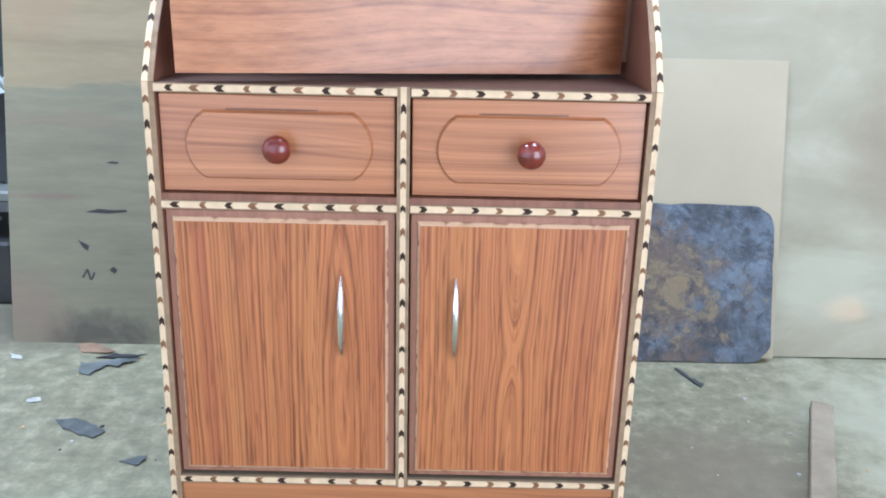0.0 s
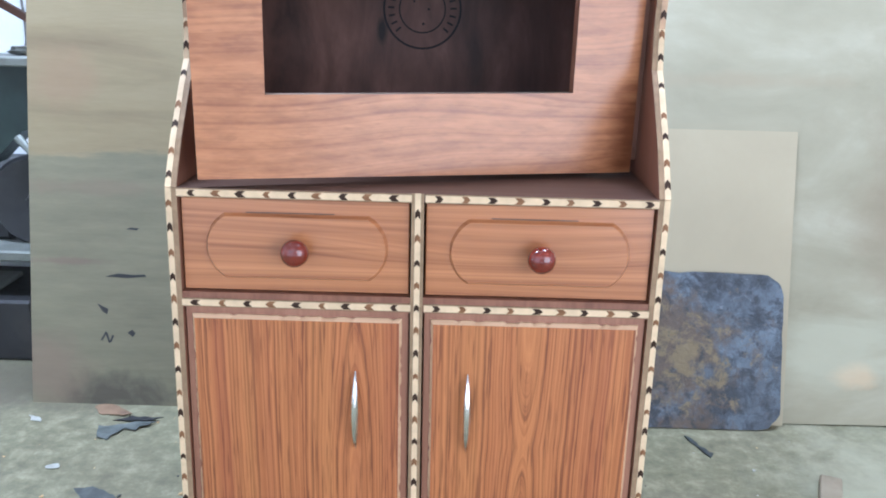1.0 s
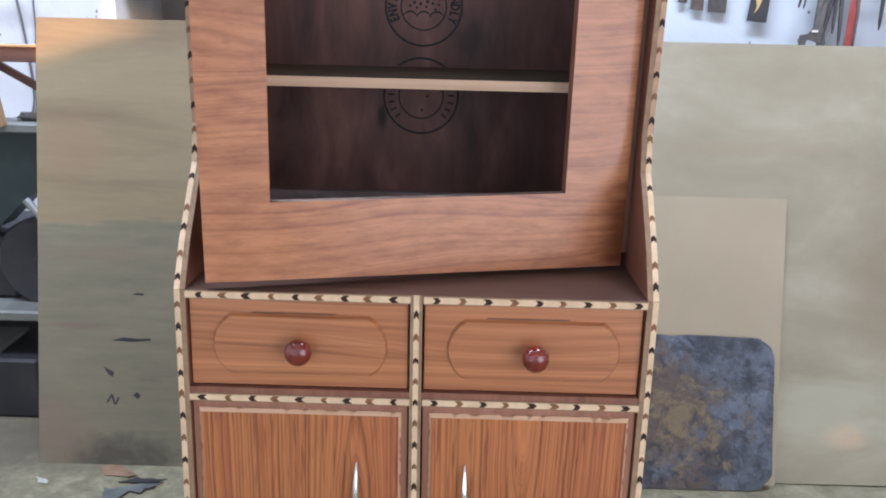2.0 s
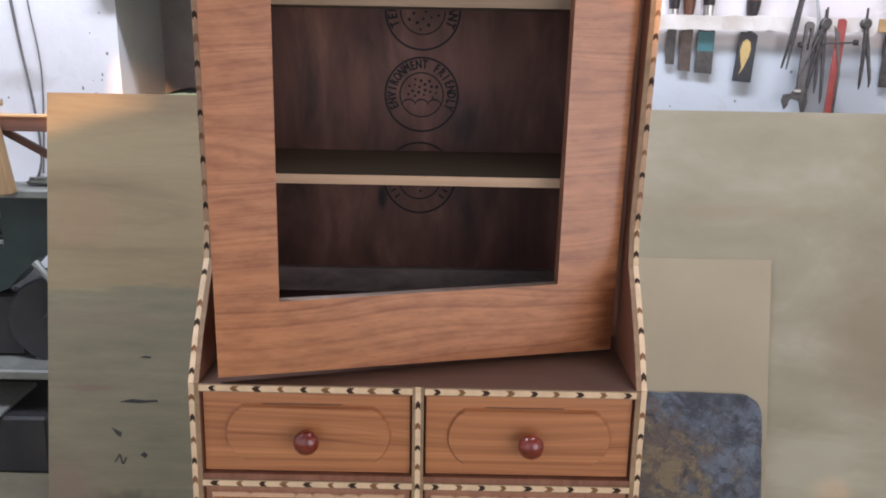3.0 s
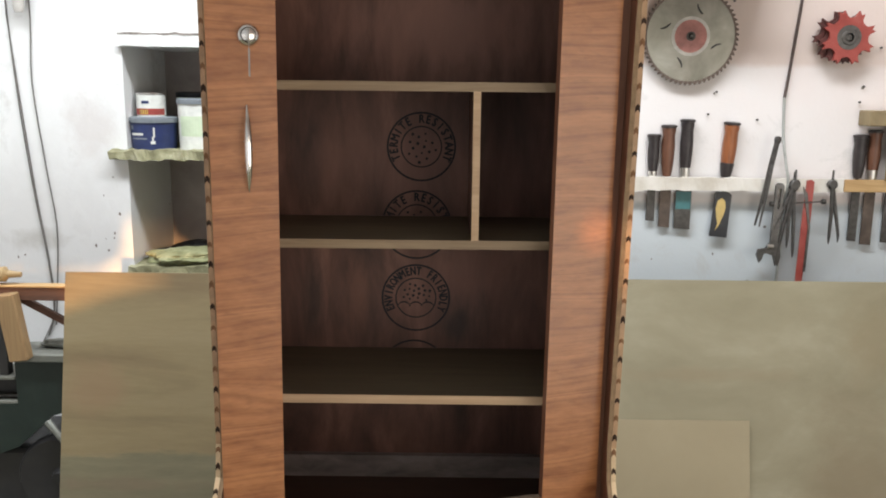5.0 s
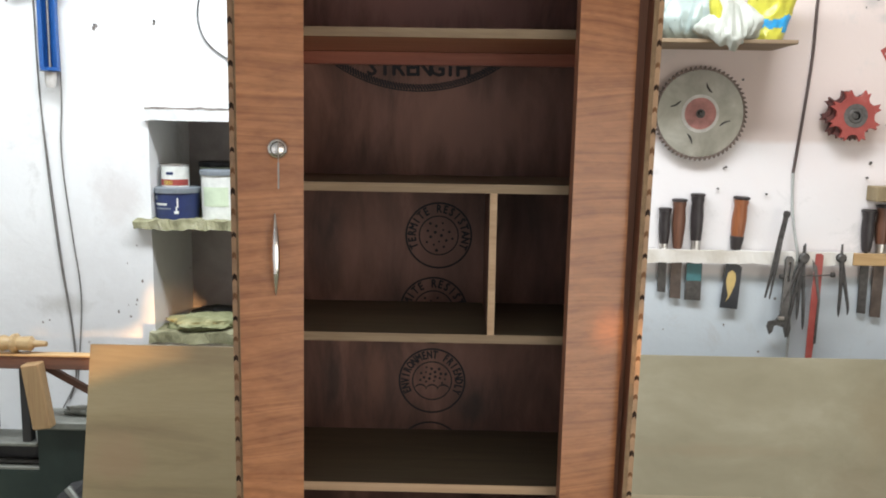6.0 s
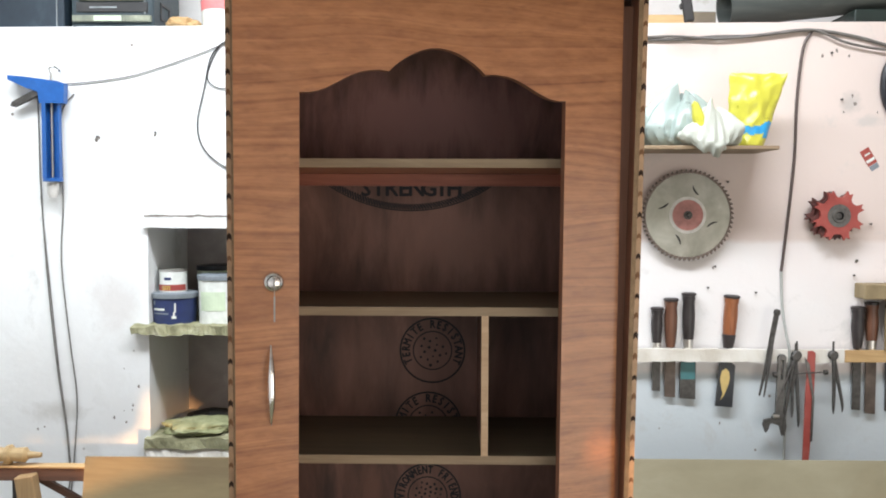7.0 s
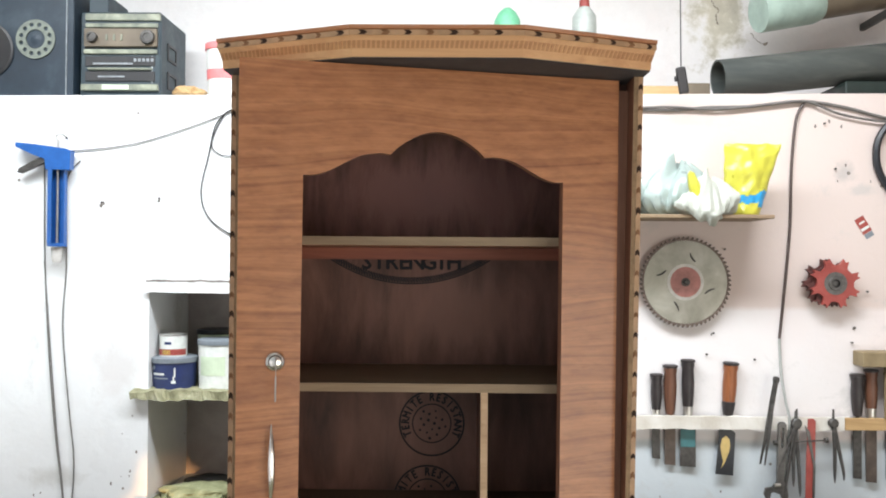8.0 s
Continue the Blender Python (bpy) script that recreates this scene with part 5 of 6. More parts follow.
single("dark_crate", box(1.49, 1.72, 1.62, 1.86, ledge(1.49), ledge(1.49) + 0.055, 0.004), machine_green, "low dark green box under a pipe on the ledge", "box")
p0, p1 = Vector((1.035, 1.67, ledge(1.03) + 0.0735)), Vector((1.95, 1.75, ledge(1.03) + 0.185))
d = (p1 - p0).normalized()
single("grey_pipe", lathe([(0.066, 0.0), (0.072, 0.0), (0.072, 0.95), (0.066, 0.95), (0.066, 0.0)], p0, d, 32, None, False), pipe_dust, "thick dusty grey plastic pipe lying on the ledge", "pipe", smooth=True)
roll = thing("rolled_sheet", "rolled pale green sheet on wall brackets above the ledge", "roll", (1.4, 1.85, 2.95))
p0, p1 = Vector((1.225, 1.78, 2.975)), Vector((2.05, 1.90, 3.145))
part("roll", lathe([(0.0, 0.0), (0.03, 0.004), (0.075, 0.0), (0.078, 0.01), (0.078, 0.22), (0.07, 0.25), (0, 0.25)], p0, (p1 - p0), 28), plain("dull_green_sheet", (0.34, 0.44, 0.38), 0.6, 0, 0.2, 12), roll, smooth=True)
part("wood_core", lathe([(0.0, 0.2505), (0.066, 0.2505), (0.066, 0.9), (0, 0.9)], p0, (p1 - p0), 24), tan_panel, roll, "brown wooden part", True)
for x, z in ((1.74, 3.005), (1.98, 3.054)):
    part("bracket", box(x, x + 0.02, 1.74, 2.034, z - 0.03, z, 0.002), dark_steel, roll)
plug = thing("hanging_switch", "black switch hanging on a thin cord", "switch", (0.846, 1.47, 2.59))
part("cord", tube([(0.842, 1.47, 3.6), (0.838, 1.47, 3.1), (0.842, 1.47, 2.69)], 0.0022, 6), cable_dark, plug)
bm = box(-0.017, 0.017, -0.011, 0.011, -0.05, 0.045, 0.006, None, 2)
box(-0.026, -0.017, -0.006, 0.006, -0.004, 0.016, 0.003, bm)
bmesh.ops.transform(bm, matrix=Matrix.Translation((0.846, 1.47, 2.645)) @ Matrix.Rotation(radians(-9), 4, "Y"), verts=bm.verts)
part("housing", bm, plain("dull_brown_bakelite", (0.02, 0.017, 0.017), 0.55, 0, 0.3), plug)

# cords and wires on the plaster
def cord(name, pts, r, mat, label, y=WALL - 0.006):
    return single(name, tube([(x, y if len(p) < 1 else p[0], z) for x, z, *p in pts], r, 7), mat, label, "cable", smooth=True)


cord("wall_cable", [(-1.463, 2.36), (-1.461, 2.2), (-1.457, 1.99), (-1.437, 1.646), (-1.409, 1.35), (-1.380, 1.12), (-1.373, 0.93), (-1.40, 0.84)], 0.0026, cable_grey, "grey electric cable running down the plaster wall")
cord("wall_cable", [(-1.459, 1.99), (-1.431, 1.646), (-1.404, 1.35), (-1.377, 1.12), (-1.372, 0.93), (-1.43, 0.80)], 0.0022, cable_grey, "dark electric cable beside a grey one")
cord("wall_cable", [(-1.33, 2.36), (-1.372, 2.31), (-1.380, 2.23), (-1.377, 1.973), (-1.388, 1.75), (-1.362, 1.46), (-1.340, 1.25), (-1.352, 1.05), (-1.37, 0.88)], 0.0025, cable_grey, "grey electric cable running down the plaster wall")
cord("thin_wire", [(-1.364, 2.396), (-1.23, 2.408), (-1.095, 2.432), (-0.909, 2.492), (-0.795, 2.536), (-0.70, 2.57)], 0.0022, cable_grey, "thin wire strung across the wall")
cord("looped_wire", [(-0.77, 2.552), (-0.80, 2.535), (-0.836, 2.484), (-0.857, 2.382), (-0.884, 2.249), (-0.857, 2.157), (-0.78, 2.096), (-0.70, 2.07)], 0.0026, cable_dark, "thin dark wire hanging in a loop")
cord("looped_wire", [(-0.79, 2.545), (-0.825, 2.49), (-0.847, 2.42), (-0.815, 2.385), (-0.77, 2.38)], 0.0022, cable_dark, "thin dark wire hanging in a loop")
cord("wall_cable", [(1.317, 2.585), (1.287, 2.521), (1.27, 2.341), (1.266, 2.137), (1.245, 1.892), (1.228, 1.728)], 0.0052, cable_brown, "brown electric cable running down to the tool rack", WALL - 0.007)
cord("wall_cable", [(1.228, 1.728), (1.235, 1.60), (1.238, 1.50, 1.535), (1.249, 1.43, 1.53), (1.252, 1.30), (1.255, 1.16), (1.25, 0.95)], 0.0048, cable_white, "white electric cable passing the tool rack", WALL - 0.007)
cord("wall_cable", [(0.55, 2.545), (0.723, 2.556), (0.85, 2.556), (0.976, 2.566), (1.12, 2.570), (1.307, 2.590), (1.473, 2.566), (1.614, 2.529), (1.9, 2.47)], 0.006, cable_grey, "bundled cables along the wall under the ledge", WALL - 0.008)
cord("wall_cable", [(0.60, 2.552), (0.80, 2.566), (1.0, 2.558), (1.2, 2.578), (1.32, 2.588), (1.42, 2.55), (1.50, 2.530), (1.614, 2.515), (1.9, 2.49)], 0.0045, cable_grey, "bundled cables along the wall under the ledge", WALL - 0.016)
cord("black_hose", [(1.80, 2.60), (1.66, 2.54), (1.59, 2.47), (1.573, 2.40), (1.585, 2.33), (1.64, 2.25), (1.75, 2.18)], 0.013, black_plastic, "thick black hose hanging on the wall", WALL - 0.016)

# chipped spots in the plaster beside and inside the niche
spot = random.Random(17)
for x, z, y, r in ((-1.166, 1.358, WALL, 0.005), (-1.113, 1.292, WALL, 0.009), (-1.135, 1.222, WALL, 0.008), (-1.138, 1.205, WALL, 0.006), (-1.168, 1.202, WALL, 0.004), (-1.205, 1.176, WALL, 0.009),
                   (-1.160, 1.159, WALL, 0.010), (-1.465, 1.14, WALL, 0.007), (-1.49, 1.13, WALL, 0.008), (-1.374, 0.953, WALL, 0.005), (1.335, 1.265, WALL, 0.004), (0.80, 1.15, WALL, 0.006), (1.02, 1.17, WALL, 0.008),
                   (1.60, 2.285, WALL, 0.012), (1.47, 2.36, WALL, 0.010), (1.56, 2.30, WALL, 0.006), (1.36, 2.50, WALL, 0.012), (-1.41, 2.36, WALL, 0.006), (-1.254, 2.196, WALL, 0.016), (-1.245, 2.204, WALL, 0.012), (-1.040, 2.216, WALL, 0.012), (0.985, 1.74, WALL, 0.008), (1.50, 1.765, WALL, 0.012), (1.41, 2.52, WALL, 0.014), (1.455, 2.50, WALL, 0.010), (1.48, 2.33, WALL, 0.016), (1.44, 2.30, WALL, 0.007),
                   (-1.058, 1.425, DEEP, 0.015), (-1.060, 1.375, DEEP, 0.012), (-1.058, 1.314, DEEP, 0.009), (-1.060, 1.265, DEEP, 0.007), (-1.058, 1.215, DEEP, 0.010), (-1.060, 1.17, DEEP, 0.008)):
    r *= 0.75
    loop = [(x + r * spot.uniform(0.3, 0.75) * math.cos(k * 0.8976), z + r * spot.uniform(0.5, 1.25) * math.sin(k * 0.8976)) for k in range(7)]
    chipped = new("plaster_chip", finish("plaster_chip", extrude_poly(loop, 1, y - 0.0009, y + 0.0005), chip_dark))
    chipped.parent = wall_low

crack_grey = plain("dirty_crack", (0.24, 0.21, 0.17), 0.9, 0, 0.4, 80)


def crack(path, width, y, parent):
    """A ragged dark crack that follows a path over the plaster."""
    fine, pts = random.Random(len(path)), []
    for (xa, za), (xb, zb) in zip(path, path[1:]):
        pts += [(xa + (xb - xa) * k / 5 + fine.uniform(-0.003, 0.003), za + (zb - za) * k / 5 + fine.uniform(-0.003, 0.003)) for k in range(5)]
    wide = [width * fine.uniform(0.25, 1.0) for _ in pts]
    loop = [(x - w, z - w * 0.6) for (x, z), w in zip(pts, wide)] + [(x + w, z + w * 0.6) for (x, z), w in reversed(list(zip(pts, wide)))]
    ob = new("crack", finish("crack", extrude_poly(loop, 1, y - 0.0009, y + 0.0005), crack_grey))
    ob.parent = parent


crack([(1.118, 3.12), (1.128, 3.085), (1.150, 3.065), (1.140, 3.03), (1.152, 2.99)], 0.004, DEEP, wall_high)
crack([(1.285, 2.965), (1.31, 2.935), (1.345, 2.915), (1.375, 2.935), (1.415, 2.945)], 0.0025, DEEP, wall_high)

nail = thing("nail", "small dark nail in the plaster wall", "nail", (0, 0, 0), "nails in the wall")
part("shank", lathe([(0.0025, 0), (0.0025, 0.009)], (0, 0, 0), F, 8), dark_steel, nail)
part("head", lathe([(0.0025, 0.0088), (0.0042, 0.009), (0.0042, 0.0102), (0, 0.0108)], (0, 0, 0), F, 10), dark_steel, nail)
SPOTS = [(0.966, 1.668), (1.139, 1.651), (1.499, 1.768), (1.43, 2.345), (1.39, 2.51), (-1.249, 2.207), (-1.037, 2.223), (1.545, 1.90), (0.99, 1.745), (1.49, 1.715), (1.03, 2.05)]
nail.matrix_basis = pose(SPOTS[0][0], WALL, SPOTS[0][1])
for x, z in SPOTS[1:]:
    copy_thing(nail, pose(x, WALL, z))

tag = thing("paper_label", "small red and white paper label stuck to the wall", "label", (1.535, WALL - 0.001, 2.137))
for x0, x1, z0, z1, mat, y in ((-0.018, 0.018, -0.026, 0.036, red_paint, 0.0), (-0.016, 0.016, -0.014, -0.004, white_plastic, 0.0006), (-0.010, 0.012, 0.012, 0.018, white_plastic, 0.0006), (-0.016, 0.016, -0.046, -0.0275, grey_plastic, 0.0)):
    bm = box(x0, x1, -0.001 - y, -y, z0, z1)
    bmesh.ops.transform(bm, matrix=Matrix.Translation((1.535, WALL - 0.0005, 2.137)) @ Matrix.Rotation(radians(-32), 4, "Y"), verts=bm.verts)
    part("paper", bm, mat, tag)

# sealant gun
gun = thing("sealant_gun", "blue sealant gun hanging from a nail on the wall", "sealant gun", (-1.392, WALL - 0.04, 2.06))
gy = WALL - 0.035
gx = -1.399
trough = [(gx - 0.030, gy - 0.016), (gx - 0.013, gy - 0.020), (gx - 0.013, gy - 0.014), (gx - 0.026, gy - 0.010), (gx - 0.026, gy + 0.012), (gx + 0.024, gy + 0.012), (gx + 0.024, gy - 0.006), (gx + 0.028, gy - 0.006), (gx + 0.028, gy + 0.016), (gx - 0.030, gy + 0.016)]
part("barrel", extrude_poly(trough, 2, 2.066, 2.338), blue_plastic, gun)
part("end_cap", lathe([(0.034, 0), (0.034, 0.012), (0, 0.012)], (-1.399, gy, 2.056), (0, 0, 1), 24), blue_plastic, gun, smooth=True)
part("body", extrude_poly([(-1.437, 2.335), (-1.349, 2.335), (-1.346, 2.405), (-1.367, 2.412), (-1.422, 2.420), (-1.482, 2.428), (-1.549, 2.434), (-1.549, 2.418), (-1.482, 2.388), (-1.442, 2.375)], 1, gy - 0.016, gy + 0.016), blue_plastic, gun)
part("trigger", extrude_poly([(-1.450, 2.386), (-1.482, 2.370), (-1.538, 2.340), (-1.544, 2.325), (-1.532, 2.322), (-1.472, 2.350), (-1.437, 2.365)], 1, gy - 0.010, gy + 0.010), dark_steel, gun, "dark metal trigger")
part("rod", tube([(-1.399, gy, 2.07), (-1.399, gy, 2.445)], 0.005, 8), bright_steel, gun)
part("rod_hook", tube([(-1.399, gy, 2.44), (-1.407, gy, 2.458), (-1.392, gy, 2.468), (-1.380, gy + 0.02, 2.46)], 0.004, 8), bright_steel, gun)
part("nozzle", lathe([(0.020, 0.055), (0.019, 0.02), (0.014, 0.0), (0, 0.0)], (-1.399, gy, 1.998), (0, 0, 1), 18), plain("cloudy_nozzle", (0.55, 0.53, 0.50), 0.5), gun, "cloudy white sealant nozzle", True)
gun.location.z -= 0.013
copy_thing(nail, pose(-1.382, WALL, 2.443))

# saw blade
saw = thing("circular_saw", "large round steel saw blade with red hub hanging on the wall", "saw blade", (0.8825, WALL - 0.02, 1.77))
teeth = []
for i in range(60):
    a = 360 * i / 60
    for da, r in ((0, 0.156), (3.2, 0.165), (4.4, 0.164), (4.9, 0.156)):
        teeth.append((0.8825 + r * math.cos(radians(-(a + da))), 1.930 + r * math.sin(radians(-(a + da)))))
blade_steel = mottled("worn_blade_steel", (0.15, 0.15, 0.12), (0.26, 0.255, 0.22), (0.40, 0.39, 0.34), 7, 0.38, 90, 0.1, 0.0006, 0.5)
bs = blade_steel.node_tree
tan_node = bs.nodes.new("ShaderNodeTangent")
tan_node.direction_type, tan_node.axis = "RADIAL", "Y"
principled = bs.nodes["Principled BSDF"]
principled.inputs["Metallic"].default_value, principled.inputs["Anisotropic"].default_value = 0.9, 0.85
bs.links.new(tan_node.outputs[0], principled.inputs["Tangent"])
disc = part("disc", extrude_poly(arc(0, 0, 0.150, 0, 360, 60)[:-1], 1, -0.028, -0.025), blade_steel, saw)
disc.location = (0.8825, WALL, 1.930)
part("toothed_rim", extrude_poly(teeth, 1, WALL - 0.0285, WALL - 0.0245, [arc(0.8825, 1.930, 0.1505, 0, 360, 60)[:-1]]), plain("brown_worn_steel", (0.13, 0.10, 0.085), 0.5, 0.5, 0.35, 60), saw, "dark worn toothed rim")
part("hub_ring", lathe([(0.066, 0), (0.066, 0.0008), (0.055, 0.0012)], (0.8825, WALL - 0.028, 1.930), F, 40), plain("bright_worn_ring", (0.42, 0.41, 0.38), 0.45, 0.5, 0.2, 30), saw, "bright worn ring round the hub", True)
part("hub", lathe([(0.055, 0), (0.055, 0.0015), (0.02, 0.002), (0.016, 0.002)], (0.8825, WALL - 0.028, 1.930), F, 32), plain("worn_red_hub", (0.36, 0.16, 0.14), 0.5, 0.2, 0.3, 25), saw, "faded red hub print", True)
for a in (72, 158, 248, 338):
    pts = [(0.8825 + r * math.cos(radians(a + da)), WALL - 0.0283, 1.930 + r * math.sin(radians(a + da))) for r, da in ((0.108, 9), (0.096, 6), (0.086, -1), (0.082, -9))]
    part("slot", tube(pts, [0.0012, 0.003, 0.0034, 0.0015], 8), machine_dark, saw, "dark curved slot in the blade")
part("arbor_ring", lathe([(0.0155, 0), (0.0155, 0.004), (0.010, 0.004), (0.010, 0.0)], (0.8825, WALL - 0.030, 1.930), F, 20), dark_steel, saw)
single("hanging_nail", lathe([(0.008, 0), (0.008, 0.042), (0.006, 0.044), (0, 0.044)], (0.8825, WALL, 1.930), F, 12), dark_steel, "steel pin in the wall behind a hung tool", "nail")

rust_red = mottled("dark_rusty_red", (0.05, 0.022, 0.02), (0.10, 0.032, 0.028), (0.17, 0.05, 0.042), 14, 0.6, 90, 0.2, 0.001)
# cutter head: three toothed plates
cutter = thing("cutter_head", "red moulding cutter head with hooked teeth on the wall", "cutter", (1.404, WALL - 0.03, 1.84))


def cutter_plate(y0, y1, turn, mat, cx, cz, s=1.0):
    loop = []
    for i in range(8):
        a = 45 * i + turn
        for da, r in ((0, 0.067), (4, 0.073), (7, 0.092), (14, 0.081), (20, 0.090), (24, 0.071), (30, 0.065), (38, 0.065)):
            loop.append((cx + s * r * math.cos(radians(-(a + da))), cz + s * r * math.sin(radians(-(a + da)))))
    return extrude_poly(loop, 1, y0, y1, [arc(cx, cz, 0.014, 0, 360, 16)[:-1]])


part("plate", cutter_plate(WALL - 0.058, WALL - 0.045, 12, red_paint, 1.408, 1.930), red_paint, cutter)
part("plate", cutter_plate(WALL - 0.043, WALL - 0.032, 20, red_paint, 1.396, 1.930, 0.96), rust_red, cutter, "dark rusty rear plate")
part("plate", cutter_plate(WALL - 0.030, WALL - 0.018, 27, red_paint, 1.384, 1.932, 0.94), rust_red, cutter)
part("collar", lathe([(0.041, 0), (0.041, 0.0012), (0.026, 0.0016), (0.024, 0.004), (0.015, 0.004), (0.015, 0.0)], (1.408, WALL - 0.058, 1.930), F, 28), steel, cutter, "steel collar", True)
single("hanging_nail", lathe([(0.011, 0), (0.011, 0.06), (0, 0.062)], (1.406, WALL, 1.930), F, 12), dark_steel, "steel pin in the wall behind a hung tool", "nail")

# wall shelf with bags
single("wall_shelf", box(0.42, 1.128, 1.352, WALL, 2.151, 2.164, 0.002), dull_edge, "brown wooden board shelf fixed to the wall", "shelf", kind="structure")
def film_bag(x, y, z, sx, sy, h, mat, label, seed, lean_x=0.0, drape=None):
    """A thin bag gathered to a peak, with sharp folds running down from it; drape: the shelf's edge and how far the front hangs below it."""
    bm = bmesh.new()
    n, rows = 110, 46
    rings = []
    for j in range(rows + 1):
        u = j / rows
        prof = math.sin(math.pi * (0.03 + 0.80 * u)) ** 0.75
        ring_ = []
        for i in range(n):
            a = 2 * math.pi * i / n
            c, q = math.cos(a), math.sin(a)
            fold = 0.55 * (0.30 - abs(noise.noise(Vector((c * 1.6 + seed, q * 1.6, u * 0.7 + seed))))) + 0.34 * (0.25 - abs(noise.noise(Vector((c * 4.3, q * 4.3 + seed, u * 1.6))))) + 0.05 * noise.noise(Vector((c * 9, q * 9, u * 7 + seed)))
            w = prof * (1 + fold * (0.4 + 0.9 * u))
            high = h * (1 - u) ** 1.15 * (1 + 0.5 * noise.noise(Vector((c * 1.3, q * 1.3, seed * 2.0))))
            px, py, pz = x + sx * w * c + lean_x * (1 - u), y + sy * w * q, z + max(0.0, high)
            if drape and py < drape[0]:
                pz -= drape[1] * min(1, (drape[0] - py) / 0.035) * max(0, 1 - ((px - x) / (sx * 0.95)) ** 2)
            ring_.append(bm.verts.new((px, py, pz)))
        rings.append(ring_)
    for lo, hi in zip(rings, rings[1:]):
        for i in range(n):
            bm.faces.new((lo[i], lo[(i + 1) % n], hi[(i + 1) % n], hi[i]))
    bm.faces.new(rings[0])
    bm.faces.new(rings[-1])
    return single("plastic_bag", bm, mat, label, "plastic bag", smooth=True)


film_bag(0.815, 1.46, 2.1645, 0.135, 0.085, 0.185, bag_white, "crumpled thin whitish plastic bag on the wall shelf", 7, 0.02)
film_bag(0.905, 1.395, 2.1645, 0.105, 0.085, 0.125, plain("cream_film", (0.43, 0.445, 0.39), 0.35, 0, 0.12, 14), "crumpled cream plastic bag hanging over the wall shelf", 3, 0.01, (1.356, 0.05))
tip = lathe([(0.022, 0), (0.02, 0.05), (0.012, 0.09), (0.0, 0.10)], (0.868, 1.352, 2.215), (-0.28, 0, 1), 10)
single("yellow_wrapper", tip, bag_yellow, "small yellow wrapper sticking out of a plastic bag", "wrapper")
jar = thing("dark_jar", "small dark glass jar with pale lid on the wall shelf", "jar", (0.655, 1.42, 2.1645))
part("body", lathe([(0.03, 0), (0.032, 0.005), (0.032, 0.08), (0.025, 0.09)], (0.655, 1.42, 2.1645), (0, 0, 1), 20), machine_green, jar, smooth=True)
part("lid", lathe([(0.028, 0.09), (0.028, 0.115), (0, 0.116)], (0.655, 1.42, 2.1645), (0, 0, 1), 20), white_plastic, jar, "pale lid", True)


def film_pack(x0, x1, y, z0, z1, tilt):
    """A soft, upright film pack with pinched top and bulging belly."""
    bm = bmesh.new()
    nx, nz = 42, 54
    grid = {}
    for side in (-1, 1):
        for i in range(nx + 1):
            for j in range(nz + 1):
                u, w = i / nx, j / nz
                belly = 0.045 * (math.sin(math.pi * u) ** 0.6) * (1 - w) ** 0.45 * (1 if w > 0 else 0.9)
                wr = 0.010 * noise.noise(Vector((u * 5 + side, w * 6, 3.3))) + 0.002 * noise.noise(Vector((u * 9, w * 8, side)))
                x = x0 + (x1 - x0) * (u * (1 + 0.62 * w) + tilt * w * 0.4 - 0.24 * w) + 0.004 * noise.noise(Vector((0, w * 7, u)))
                z = z0 + (z1 - z0) * w + (0.012 * noise.noise(Vector((u * 6, 2, 2))) if w > 0.9 else 0)
                grid[side, i, j] = bm.verts.new((x, y + side * (belly + 0.003) + wr, z))
        for i in range(nx):
            for j in range(nz):
                f = bm.faces.new([grid[side, i, j], grid[side, i + 1, j], grid[side, i + 1, j + 1], grid[side, i, j + 1]])
                u_mid, w_mid = (i + 0.5) / nx, (j + 0.5) / nz
                band = w_mid - 0.17 - 0.10 * u_mid + 0.05 * noise.noise(Vector((u_mid * 6, w_mid * 7, 1.5)))
                f.material_index = 1 if abs(band) < 0.055 or (0.12 < w_mid < 0.34 and u_mid > 0.80 + 0.1 * noise.noise(Vector((w_mid * 9, 0, 2)))) else 0
    rim = [(i, 0) for i in range(nx)] + [(nx, j) for j in range(nz)] + [(i, nz) for i in range(nx, 0, -1)] + [(0, j) for j in range(nz, 0, -1)]
    for a, b in zip(rim, rim[1:] + rim[:1]):
        bm.faces.new((grid[-1, a[0], a[1]], grid[-1, b[0], b[1]], grid[1, b[0], b[1]], grid[1, a[0], a[1]]))
    return bm


single("yellow_film_pack", film_pack(0.985, 1.105, 1.44, 2.1645, 2.415, 0.6), [bag_yellow, bag_blue], "bright yellow and blue plastic pack standing on the wall shelf", "packet", smooth=True)

# tool rack
RY = 1.536
single("rack_bar", slab(0.50, 1.448, RY, RY + 0.014, 1.404, 1.450, 60, 1, 0.0022), painted_bar, "whitewashed wooden tool rack bar on the wall", "rack", kind="structure")
single("rack_bar_end", box(1.449, 2.0, RY - 0.002, RY + 0.014, 1.405, 1.448, 0.0015), pale_timber, "bare yellow wooden continuation of the rack bar", "rack", kind="structure")
for x in (0.62, 1.10, 1.46, 1.9):
    single("rack_spacer", box(x, x + 0.02, RY + 0.0145, WALL, 1.41, 1.445), painted_bar, "small wooden spacer behind the rack bar", "spacer", kind="structure")


